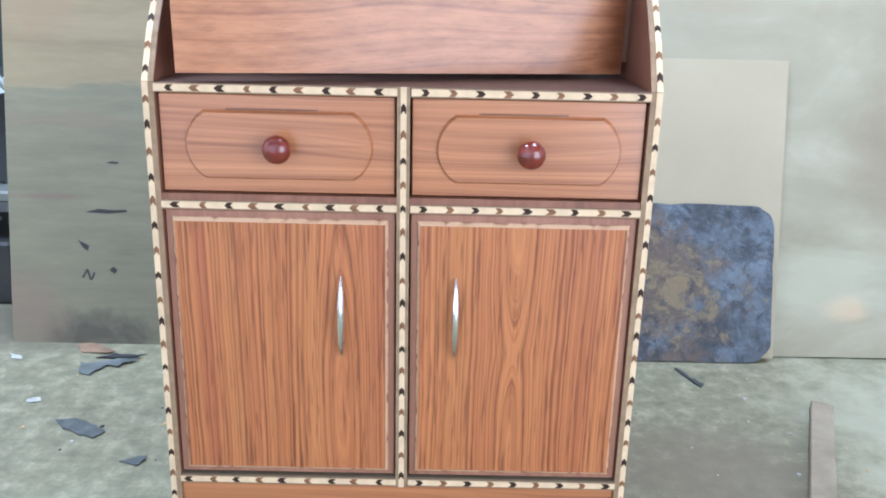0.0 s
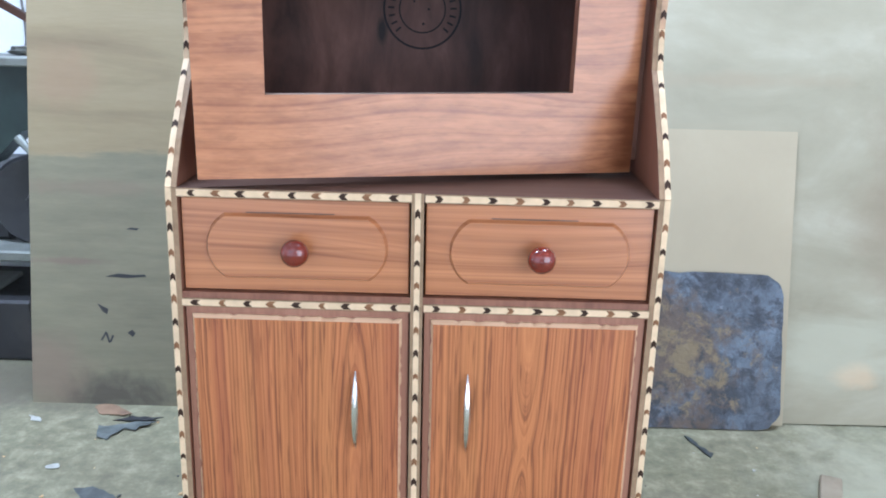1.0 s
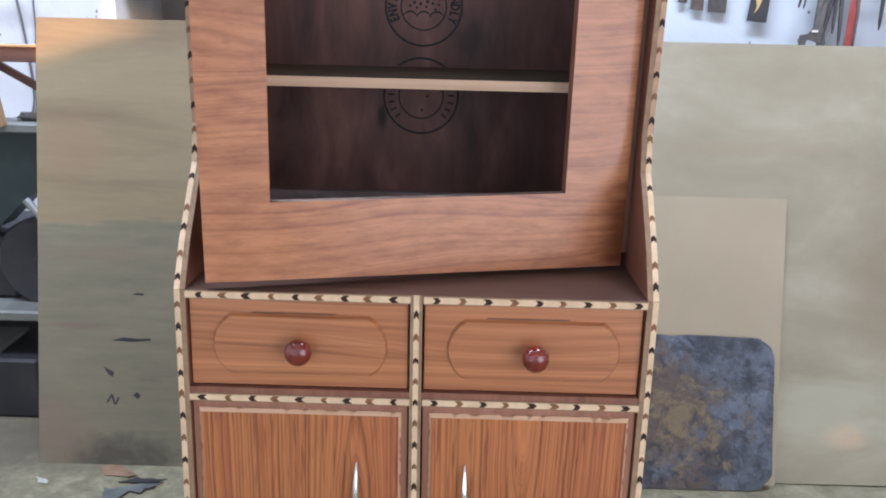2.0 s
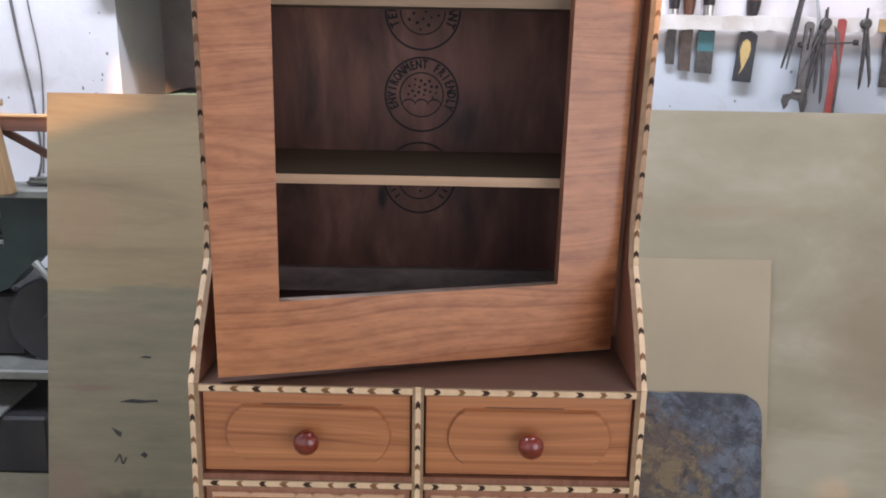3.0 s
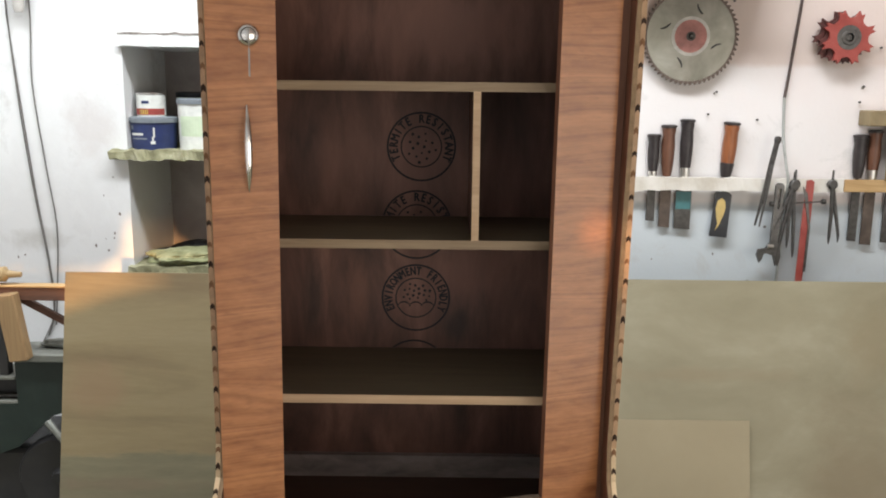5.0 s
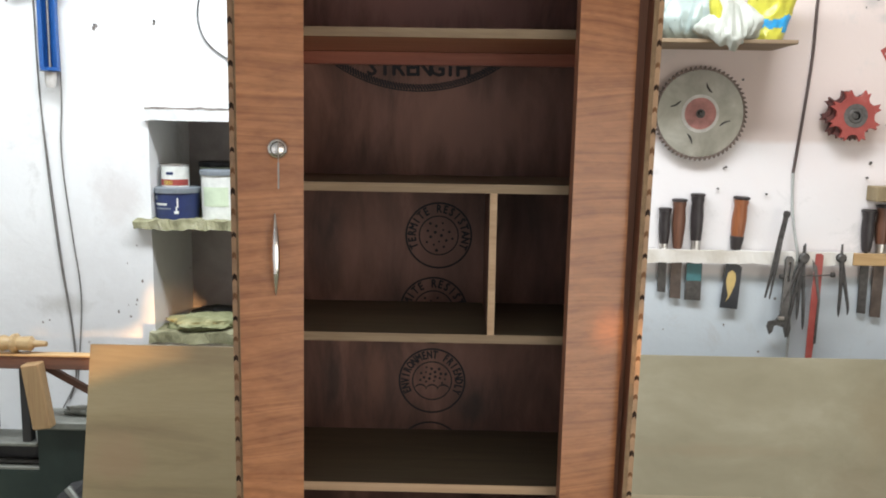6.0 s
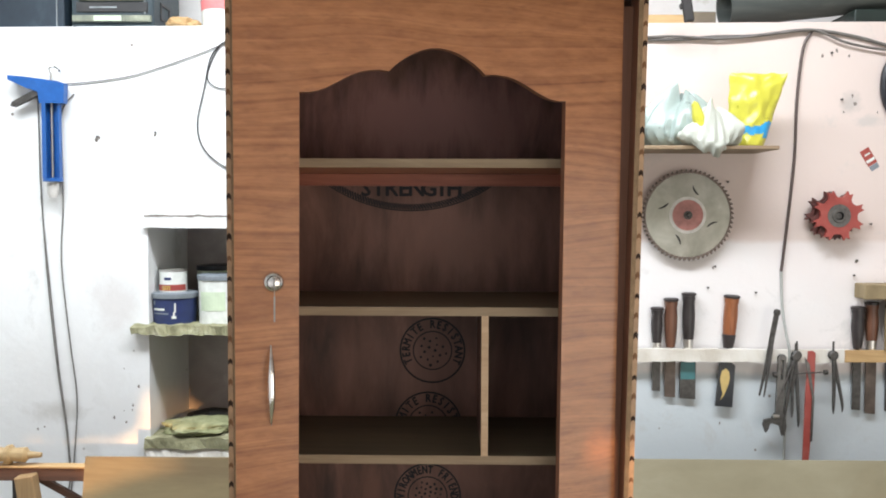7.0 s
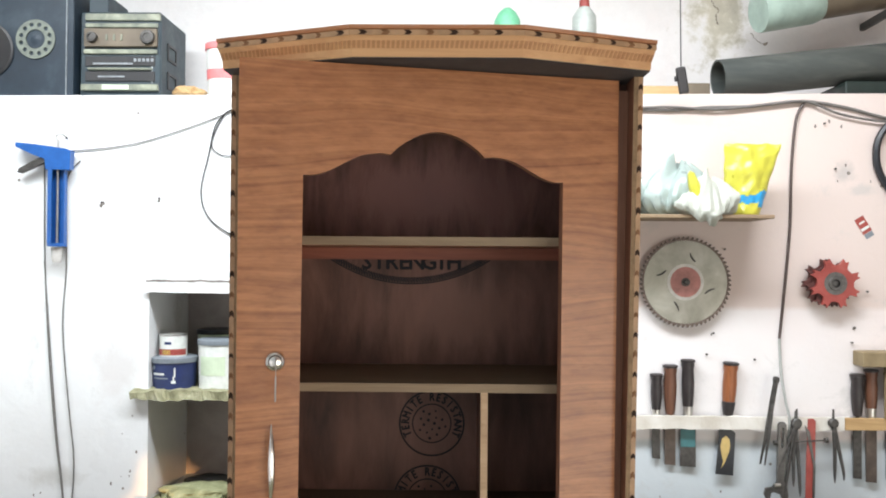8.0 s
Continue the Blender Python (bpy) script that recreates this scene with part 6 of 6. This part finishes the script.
def chisel(x, top, tip, r, wide, handle_mat, blade_mat, label, ferrule=True, tilt=0.0, neck=1.452):
    """A chisel that stands in the rack, the handle above the bar and the blade below it."""
    y = RY + 0.028
    ob = thing("chisel", label, "chisel", (x, y, tip), "tools in the rack")
    h = top - neck
    prof = [(r * 0.62, 0.0), (r * 0.78, h * 0.12), (r * 0.95, h * 0.4), (r, h * 0.62), (r * 0.9, h * 0.86), (r * 1.02, h * 0.93), (r * 0.98, h), (0, h)]
    part("handle", lathe(prof, (x, y, neck), (tilt, 0, 1), 18), handle_mat, ob, smooth=True)
    part("cap", lathe([(r * 0.9, h - 0.003), (r * 1.14, h - 0.001), (r * 1.16, h + 0.006), (r * 0.9, h + 0.009), (0, h + 0.009)], (x, y, neck), (tilt, 0, 1), 18), black_handle, ob, "dark hoop on the handle end", True)
    if ferrule:
        part("ferrule", lathe([(r * 0.70, -0.012), (r * 0.82, 0.030), (r * 0.7, 0.031)], (x, y, neck), (tilt, 0, 1), 18), bright_steel, ob, smooth=True)
    w = wide / 2
    loop = [(x - w, tip + 0.003), (x + w, tip), (x + w, 1.40), (x + w * 0.5, 1.435), (x + 0.005, neck + 0.004), (x - 0.005, neck + 0.004), (x - w * 0.5, 1.435), (x - w, 1.40)]
    part("blade", extrude_poly(loop, 1, y - 0.0025, y + 0.0025), blade_mat, ob)
    return ob


rust_steel = mottled("rusty_blade", (0.06, 0.045, 0.038), (0.11, 0.085, 0.07), (0.17, 0.13, 0.105), 20, 0.5, 80, 0.2, 0.001, 0.5)
chisel(0.782, 1.589, 1.290, 0.0205, 0.029, black_handle, dark_steel, "short black-handled chisel with steel ferrule in the rack")
chisel(0.832, 1.622, 1.268, 0.0235, 0.039, brown_handle, rust_steel, "brown-handled chisel with worn blade in the rack", False)
chisel(0.896, 1.642, 1.262, 0.0225, 0.057, black_handle, dark_steel, "black-handled wide chisel with steel ferrule in the rack")
chisel(1.040, 1.634, 1.300, 0.025, 0.018, orange_handle, black_handle, "orange-brown wooden-handled tool in a black sheath", False, 0.06)
ch4 = bpy.data.objects["chisel.003"]
part("lower_grip", lathe([(0.0165, 0.0), (0.0205, 0.02), (0.0240, 0.048), (0.022, 0.050)], (1.040, RY + 0.028, 1.4505), (0.06, 0, 1), 18), black_handle, ch4, "black lower grip", True)
part("teal_band", box(0.8695, 0.9225, RY + 0.0245, RY + 0.0256, 1.335, 1.398), plain("teal_paint", (0.05, 0.17, 0.18), 0.5), bpy.data.objects["chisel.002"], "teal painted band")
sheath = thing("leather_sheath", "black sheath with a gold leaf mark hanging in the rack", "sheath", (1.023, RY + 0.02, 1.235))
bm = extrude_poly([(0.994, 1.240), (1.056, 1.235), (1.064, 1.388), (1.052, 1.398), (1.008, 1.400)], 1, RY + 0.017, RY + 0.0225)
part("cover", bm, black_plastic, sheath)
leaf = [(1.012, 1.262), (1.020, 1.285), (1.014, 1.310), (1.010, 1.340), (1.016, 1.368), (1.030, 1.378), (1.042, 1.366), (1.045, 1.342), (1.040, 1.318), (1.032, 1.298), (1.024, 1.278)]
part("leaf_mark", extrude_poly(leaf, 1, RY + 0.0160, RY + 0.0172), plain("gold_ink", (0.55, 0.40, 0.14), 0.4), sheath, "gold leaf-shaped mark")


def dividers(px, pz, tips, spread, label, screw=None, r=0.0055):
    ob = thing("dividers", label, "dividers", (px, RY - 0.012, min(z for _, z in tips)), "tools in the rack")
    y = RY - 0.010
    part("pivot", lathe([(0.016, -0.010), (0.017, -0.004), (0.017, 0.006), (0.013, 0.010), (0, 0.011)], (px, y, pz), F, 18), dark_steel, ob, smooth=True)
    part("stem", tube([(px, y, pz), (px, y, pz + 0.05)], [0.005, 0.0035], 8, None, 1), dark_steel, ob)
    for k, (tx, tz) in enumerate(tips):
        y2 = y - 0.003 + 0.006 * k
        part("leg", tube([(px + (tx - px) * 0.04, y2, pz), (px + (tx - px) * 0.55 + spread * (1 if tx > px else -1), y2, pz + (tz - pz) * 0.5), (tx, y2, tz + 0.03), (tx, y2, tz)], [0.008, 0.007, 0.0055, 0.0012], 8), dark_steel if k == 0 else steel, ob, smooth=True)
    if screw:
        part("screw", tube([(screw[0], y - 0.004, screw[2]), (screw[1], y - 0.004, screw[3])], 0.0026, 7, None, 1), dark_steel, ob)
        for x in (screw[0], screw[1]):
            part("thumb_nut", lathe([(0.009, -0.006), (0.009, 0.006)], (x, y - 0.004, screw[2] if x == screw[0] else screw[3]), (1, 0, 0), 12), dark_steel, ob)
    return ob


dividers(1.272, 1.432, [(1.205, 1.235), (1.262, 1.205)], 0.004, "dark steel dividers with a cross screw hanging on the rack", (1.195, 1.375, 1.362, 1.372))
dividers(1.402, 1.432, [(1.406, 1.220), (1.440, 1.226)], 0.002, "slim dark steel dividers hanging on the rack")
dividers(1.268, 1.425, [(1.225, 1.14), (1.285, 1.17)], 0.002, "bright worn pliers hanging behind the dividers")
slim = thing("pincer_tool", "long slim dark steel tool with a round knob", "tool", (1.168, RY - 0.012, 1.288), "tools in the rack")
part("shaft", tube([(1.196, RY - 0.012, 1.575), (1.183, RY - 0.012, 1.50), (1.165, RY - 0.012, 1.40), (1.142, RY - 0.012, 1.285)], [0.009, 0.0095, 0.007, 0.003], 10), dark_steel, slim, smooth=True)
part("second_leg", tube([(1.184, RY - 0.018, 1.50), (1.172, RY - 0.018, 1.40), (1.156, RY - 0.018, 1.282)], [0.006, 0.006, 0.0025], 8), steel, slim, smooth=True)
part("knob", lathe([(0, -0.014), (0.010, -0.010), (0.0125, 0.0), (0.010, 0.010), (0, 0.013)], (1.198, RY - 0.012, 1.585), (0.15, 0, 1), 14), dark_steel, slim, smooth=True)
wrench = thing("adjustable_wrench", "steel adjustable wrench hanging jaw down on the rack", "wrench", (1.195, RY - 0.012, 1.14), "tools in the rack")
bm = extrude_poly([(1.205, 1.425), (1.212, 1.435), (1.226, 1.435), (1.234, 1.425), (1.226, 1.225), (1.235, 1.205), (1.240, 1.175), (1.232, 1.140), (1.222, 1.150), (1.214, 1.178), (1.190, 1.186), (1.186, 1.205), (1.200, 1.225)], 1, RY - 0.018, RY - 0.006,
                  [[(1.213, 1.415), (1.225, 1.415), (1.222, 1.345), (1.214, 1.345)]])
part("body", bm, steel, wrench)
part("jaw", extrude_poly([(1.193, 1.206), (1.160, 1.200), (1.155, 1.180), (1.166, 1.152), (1.176, 1.165), (1.180, 1.184), (1.196, 1.188)], 1, RY - 0.017, RY - 0.007), steel, wrench)
part("worm", lathe([(0.007, -0.010), (0.007, 0.010)], (1.201, RY - 0.018, 1.212), (1, 0, 0), 10), bright_steel, wrench)
red = thing("red_handled_saw", "red flat-handled tool with chipped edge hanging on the rack", "tool", (1.31, RY - 0.012, 1.05), "tools in the rack")
part("handle", extrude_poly([(1.303, 1.05), (1.325, 1.05), (1.338, 1.30), (1.340, 1.440), (1.330, 1.447), (1.314, 1.445), (1.308, 1.30)], 1, RY - 0.009, RY - 0.003), red_paint, red)
part("edge", extrude_poly([(1.326, 1.12), (1.334, 1.12), (1.338, 1.28), (1.318, 1.40), (1.300, 1.425), (1.310, 1.38), (1.330, 1.28)], 1, RY - 0.013, RY - 0.0095), steel, red, "worn metal edge")
chisel(1.505, 1.595, 1.225, 0.0225, 0.030, black_handle, dark_steel, "long dark file-like tool standing in the rack", False)
chisel(1.555, 1.612, 1.212, 0.022, 0.038, brown_handle, rust_steel, "grey-brown handled chisel standing in the rack")
chisel(1.625, 1.60, 1.220, 0.021, 0.032, black_handle, dark_steel, "black-handled chisel standing in the rack", False)
single("wood_block", box(1.495, 1.70, 1.50, WALL, 1.635, 1.688, 0.003), aged_timber, "rough wooden block fixed to the wall above the rack", "block", kind="structure")
single("rack_post", box(1.585, 1.70, 1.515, 1.535, 1.449, 1.634, 0.002), aged_timber, "upright wooden board of the rack's end", "board", kind="structure")

# ---- machine and bench beside the plywood ----
bench = thing("machine_bench", "dark green cast-iron machine with worn plate and oily wheel", "machine", (-1.55, 1.35, 0))
part("body", extrude_poly([(-1.75, 0.50), (-1.40, 0.555), (-1.325, 0.585), (-1.215, 0.69), (-1.08, 0.73), (-1.08, 0.878), (-1.319, 0.878), (-1.319, 0.728), (-1.75, 0.728)], 1, 1.17, 1.275), machine_green, bench)
part("table_plate", box(-1.325, -1.06, 1.145, 1.285, 0.879, 0.906, 0.004), machine_plate, bench, "worn pale iron plate")
part("slot_back", box(-1.74, -1.3195, 1.235, 1.275, 0.7285, 0.812, 0.004), machine_dark, bench, "dark open slot of the machine")
part("slot_rail", box(-1.75, -1.32, 1.175, 1.195, 0.7285, 0.740, 0.002), machine_plate, bench, "pale worn slide rail")
part("slot_rail", box(-1.75, -1.32, 1.20, 1.215, 0.7405, 0.752, 0.002), dark_steel, bench)
part("low_table", box(-1.76, -1.3195, 1.165, 1.29, 0.8125, 0.826, 0.003), machine_plate, bench, "pale worn edge of the lower table")
part("column", box(-1.70, -1.50, 1.18, 1.285, 0.8265, 1.07, 0.012, None, 2), machine_green, bench)
part("wheel", lathe([(0.02, 0), (0.130, 0.0), (0.140, 0.015), (0.140, 0.045), (0.130, 0.06), (0.03, 0.05), (0.02, 0.075), (0, 0.075)], (-1.205, 1.235, 0.475), F, 36), machine_dark, bench, "round dark motor cover", True)
part("wheel_bracket", tube([(-1.225, 1.165, 0.672), (-1.19, 1.15, 0.64), (-1.16, 1.15, 0.60)], [0.014, 0.010, 0.012], 8), machine_plate, bench)
part("lower_frame", box(-1.75, -1.30, 1.20, 1.50, 0.346, 0.56, 0.012), machine_dark, bench)
part("base_plate", box(-1.80, -1.10, 1.09, 1.56, 0.312, 0.3455, 0.006), machine_plate, bench, "dusty pale base plate")
for x in (-1.76, -1.18):
    for y in (1.16, 1.46):
        part("leg", box(x, x + 0.06, y, y + 0.06, 0.0, 0.3115, 0.003), machine_dark, bench)
part("foot_box", box(-1.62, -1.20, 1.07, 1.40, 0.0, 0.195, 0.008), machine_dark, bench)
part("tray", box(-1.60, -1.335, 1.06, 1.30, 0.196, 0.212, 0.004), machine_plate, bench)
plank = thing("saw_table", "brown wooden bench plank on braced legs", "bench", (-1.6, 1.3, 0.8265))
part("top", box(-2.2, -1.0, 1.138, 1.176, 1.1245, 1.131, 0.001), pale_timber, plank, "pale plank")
part("apron", box(-2.2, -1.0, 1.142, 1.172, 1.082, 1.124, 0.002), brown_timber, plank, "brown apron rail")
bm = box(-0.11, 0.11, -0.008, 0.008, -0.011, 0.011, 0.001)
bmesh.ops.transform(bm, matrix=Matrix.Translation((-1.195, 1.181, 1.030)) @ Matrix.Rotation(radians(29), 4, "Y"), verts=bm.verts)
part("brace", bm, brown_timber, plank)
for x in (-2.1, -1.372):
    part("leg", box(x, x + 0.03, 1.174, 1.205, 0.8265, 1.124, 0.002), machine_dark, plank)
bm = box(-0.030, 0.030, -0.02, 0.02, -0.105, 0.110, 0.004)
bmesh.ops.transform(bm, matrix=Matrix.Translation((-1.283, 1.120, 1.000)) @ Matrix.Rotation(radians(-8), 4, "Y"), verts=bm.verts)
part("clamped_block", bm, wood("tan_block_wood", "z", (0.38, 0.26, 0.13), (0.30, 0.19, 0.09), (0.2, 0.12, 0.06), 0.6, 12), plank, "pale wooden block fixed to the rail")
spindle = lathe([(0.0, 0), (0.022, 0.0), (0.026, 0.02), (0.02, 0.045), (0.03, 0.05), (0.032, 0.062), (0.022, 0.07), (0.024, 0.11), (0.012, 0.12), (0.008, 0.16), (0, 0.162)], (-1.425, 1.155, 1.1630), (1, 0, 0), 24)
single("turned_spindle", spindle, brass_wood, "yellow turned wooden spindle lying on the bench plank", "spindle", smooth=True)
crumpled("dust_heap", -1.17, 1.235, 0.906, 0.075, 0.032, 0.014, machine_plate, "small heap of pale sawdust on the machine plate", "sawdust", 12)

# ---- litter on the floor ----
ragged = random.Random(8)
scrap_grey = mottled("grey_scrap_sheet", (0.034, 0.037, 0.035), (0.066, 0.070, 0.066), (0.115, 0.118, 0.11), 20, 0.6, 60, 0.3, 0.002)
scrap_paper = plain("dirty_paper", (0.36, 0.355, 0.31), 0.7, 0, 0.2, 60)


def shard(name, pts, thick, mat, label, category, tilt=0.0):
    """A thin torn scrap with an uneven outline."""
    loop = []
    for (x0, y0), (x1, y1) in zip(pts, pts[1:] + pts[:1]):
        n = max(2, int(math.dist((x0, y0), (x1, y1)) / 0.012))
        loop += [(x0 + (x1 - x0) * i / n + ragged.uniform(-0.003, 0.003), y0 + (y1 - y0) * i / n + ragged.uniform(-0.003, 0.003)) for i in range(n)]
    bm = extrude_poly(loop, 2, 0.0005, 0.0005 + thick * 0.3)
    cx, cy = pts[0]
    for v in bm.verts:
        v.co.z += tilt * abs((v.co.x - cx) * 0.6 + (v.co.y - cy) * 0.4) + 0.006 * abs(noise.noise(Vector((v.co.x, v.co.y, 0)) * 22))
    return single(name, bm, mat, label, category)


shard("grey_shard", [(-0.796, 0.404), (-0.759, 0.413), (-0.714, 0.394), (-0.664, 0.358), (-0.681, 0.329), (-0.719, 0.346), (-0.765, 0.368)], 0.004, scrap_grey, "flat dark grey sheet scrap on the floor", "scrap", 0.04)
shard("grey_shard", [(-0.592, 0.244), (-0.554, 0.263), (-0.538, 0.257), (-0.549, 0.231)], 0.004, scrap_grey, "small dark grey sheet scrap on the floor", "scrap", 0.06)
shard("grey_shard", [(-0.857, 0.690), (-0.812, 0.690), (-0.767, 0.709), (-0.701, 0.712), (-0.744, 0.688), (-0.751, 0.667), (-0.785, 0.680), (-0.796, 0.650), (-0.807, 0.624), (-0.836, 0.631), (-0.847, 0.661)], 0.006, mottled("dusty_blue_scrap", (0.05, 0.055, 0.05), (0.09, 0.098, 0.09), (0.15, 0.16, 0.145), 20, 0.6, 60, 0.3, 0.002), "ragged dusty blue-grey sheet scrap beside the plywood", "scrap", 0.07)
shard("black_shard", [(-0.833, 0.722), (-0.787, 0.740), (-0.700, 0.730), (-0.735, 0.715), (-0.792, 0.716)], 0.006, machine_dark, "thin torn black scrap beside the plywood", "scrap", 0.08)
shard("cardboard_piece", [(-0.911, 0.795), (-0.888, 0.806), (-0.842, 0.790), (-0.788, 0.750), (-0.810, 0.744), (-0.883, 0.753)], 0.006, mottled("brown_cardboard", (0.12, 0.075, 0.045), (0.20, 0.125, 0.072), (0.28, 0.18, 0.105), 16, 0.85), "torn brown cardboard piece at the plywood's foot", "cardboard", 0.09)
shard("splinter", [(0.683, 0.724), (0.690, 0.728), (0.712, 0.676), (0.735, 0.640), (0.722, 0.618), (0.704, 0.668)], 0.006, pipe_grey, "thin dark splinter on the floor", "splinter")
plank_floor = box(-0.0245, 0.0245, -0.36, 0.36, 0.0005, 0.028, 0.003)
bmesh.ops.transform(plank_floor, matrix=Matrix.Translation((0.836, 0.18, 0)) @ Matrix.Rotation(radians(-23), 4, "Z"), verts=plank_floor.verts)
single("floor_batten", plank_floor, mottled("dusty_batten", (0.16, 0.128, 0.082), (0.25, 0.205, 0.138), (0.32, 0.27, 0.19), 9, 0.8, 40, 0.2, 0.001), "dusty flat wooden batten lying on the floor", "batten")
bm = bmesh.new()
chip = random.Random(21)
for i in range(170):
    x, y = chip.uniform(-1.3, 1.5), chip.uniform(-0.1, 0.95)
    r = chip.choice((0.001, 0.0015, 0.002, 0.0035)) * chip.uniform(0.8, 1.5)
    loop = [(x + r * chip.uniform(0.6, 1.4) * math.cos(a), y + r * chip.uniform(0.6, 1.4) * math.sin(a)) for a in [k * 1.2566 + chip.uniform(-0.3, 0.3) for k in range(5)]]
    n = len(bm.faces)
    vs = [bm.verts.new((px, py, z)) for z in (0.0004, 0.0004 + r * 0.5) for px, py in loop]
    k = chip.choice((0, 0, 1, 1, 2))
    faces = [bm.faces.new(vs[5:])] + [bm.faces.new((vs[j], vs[(j + 1) % 5], vs[5 + (j + 1) % 5], vs[5 + j])) for j in range(5)]
    for f in faces:
        f.material_index = k
single("wood_chips", bm, [scrap_paper, pale_timber, machine_dark], "scattered small chips and dirt on the concrete floor", "litter", kind="stuff")
shard("paper_scrap", [(-0.905, 0.497), (-0.895, 0.482), (-0.868, 0.486), (-0.875, 0.502)], 0.003, scrap_paper, "small white paper scrap on the floor", "scrap")
shard("paper_scrap", [(-1.065, 0.735), (-1.045, 0.712), (-1.018, 0.708), (-1.03, 0.728)], 0.003, scrap_paper, "small white paper scrap on the floor", "scrap")

# ink and paint marks on the plywood board
def paint_mark(pts):
    bm = extrude_poly(pts, 1, -0.0006, -0.0001)
    ob = new("paint_mark", finish("paint_mark", bm, machine_dark))
    ob.parent = plywood
    return ob


paint_mark([(-0.875, 0.360), (-0.82, 0.357), (-0.765, 0.362), (-0.768, 0.368), (-0.80, 0.366), (-0.84, 0.369)])
paint_mark([(-0.90, 0.285), (-0.885, 0.262), (-0.874, 0.256), (-0.870, 0.270), (-0.882, 0.276)])
paint_mark([(-0.82, 0.205), (-0.808, 0.214), (-0.798, 0.205), (-0.806, 0.194)])
paint_mark([(-0.895, 0.182), (-0.889, 0.182), (-0.876, 0.205), (-0.880, 0.208)])
paint_mark([(-0.880, 0.200), (-0.875, 0.205), (-0.868, 0.176), (-0.873, 0.176)])
paint_mark([(-0.870, 0.180), (-0.862, 0.198), (-0.857, 0.196), (-0.866, 0.176)])
paint_mark([(-0.815, 0.49), (-0.785, 0.488), (-0.78, 0.493), (-0.80, 0.495)])

# ---- outside, behind the camera: an unseen, made-up wall, its gaps cut to shape the low sun's patches ----
single("yard_ground", box(-9, 9, -9, -2.7, -0.2, -0.05), concrete, "unseen bare ground added outside the doorway", "ground", kind="structure")
gap_left = [(-0.50, 2.180), (-0.155, 2.180), (-0.135, 2.125), (0.05, 2.19), (0.24, 2.238), (0.10, 2.252), (0.0, 2.31), (-0.02, 2.385), (-0.055, 2.385), (-0.08, 2.25), (-0.17, 2.198), (-0.50, 2.196)]
gap_right = [(1.175, 2.39), (1.21, 2.39), (1.212, 2.445), (1.18, 2.44)]
gap_trim = [(1.245, 2.30), (1.285, 2.30), (1.285, 2.44), (1.25, 2.44)]
single("sun_mask_wall", extrude_poly([(-8, -0.05), (8, -0.05), (8, 5.5), (-8, 5.5)], 1, -7.02, -7.0, [gap_left, gap_right, gap_trim]), plaster, "unseen added wall with gaps that shape the sun patches", "wall", kind="structure")
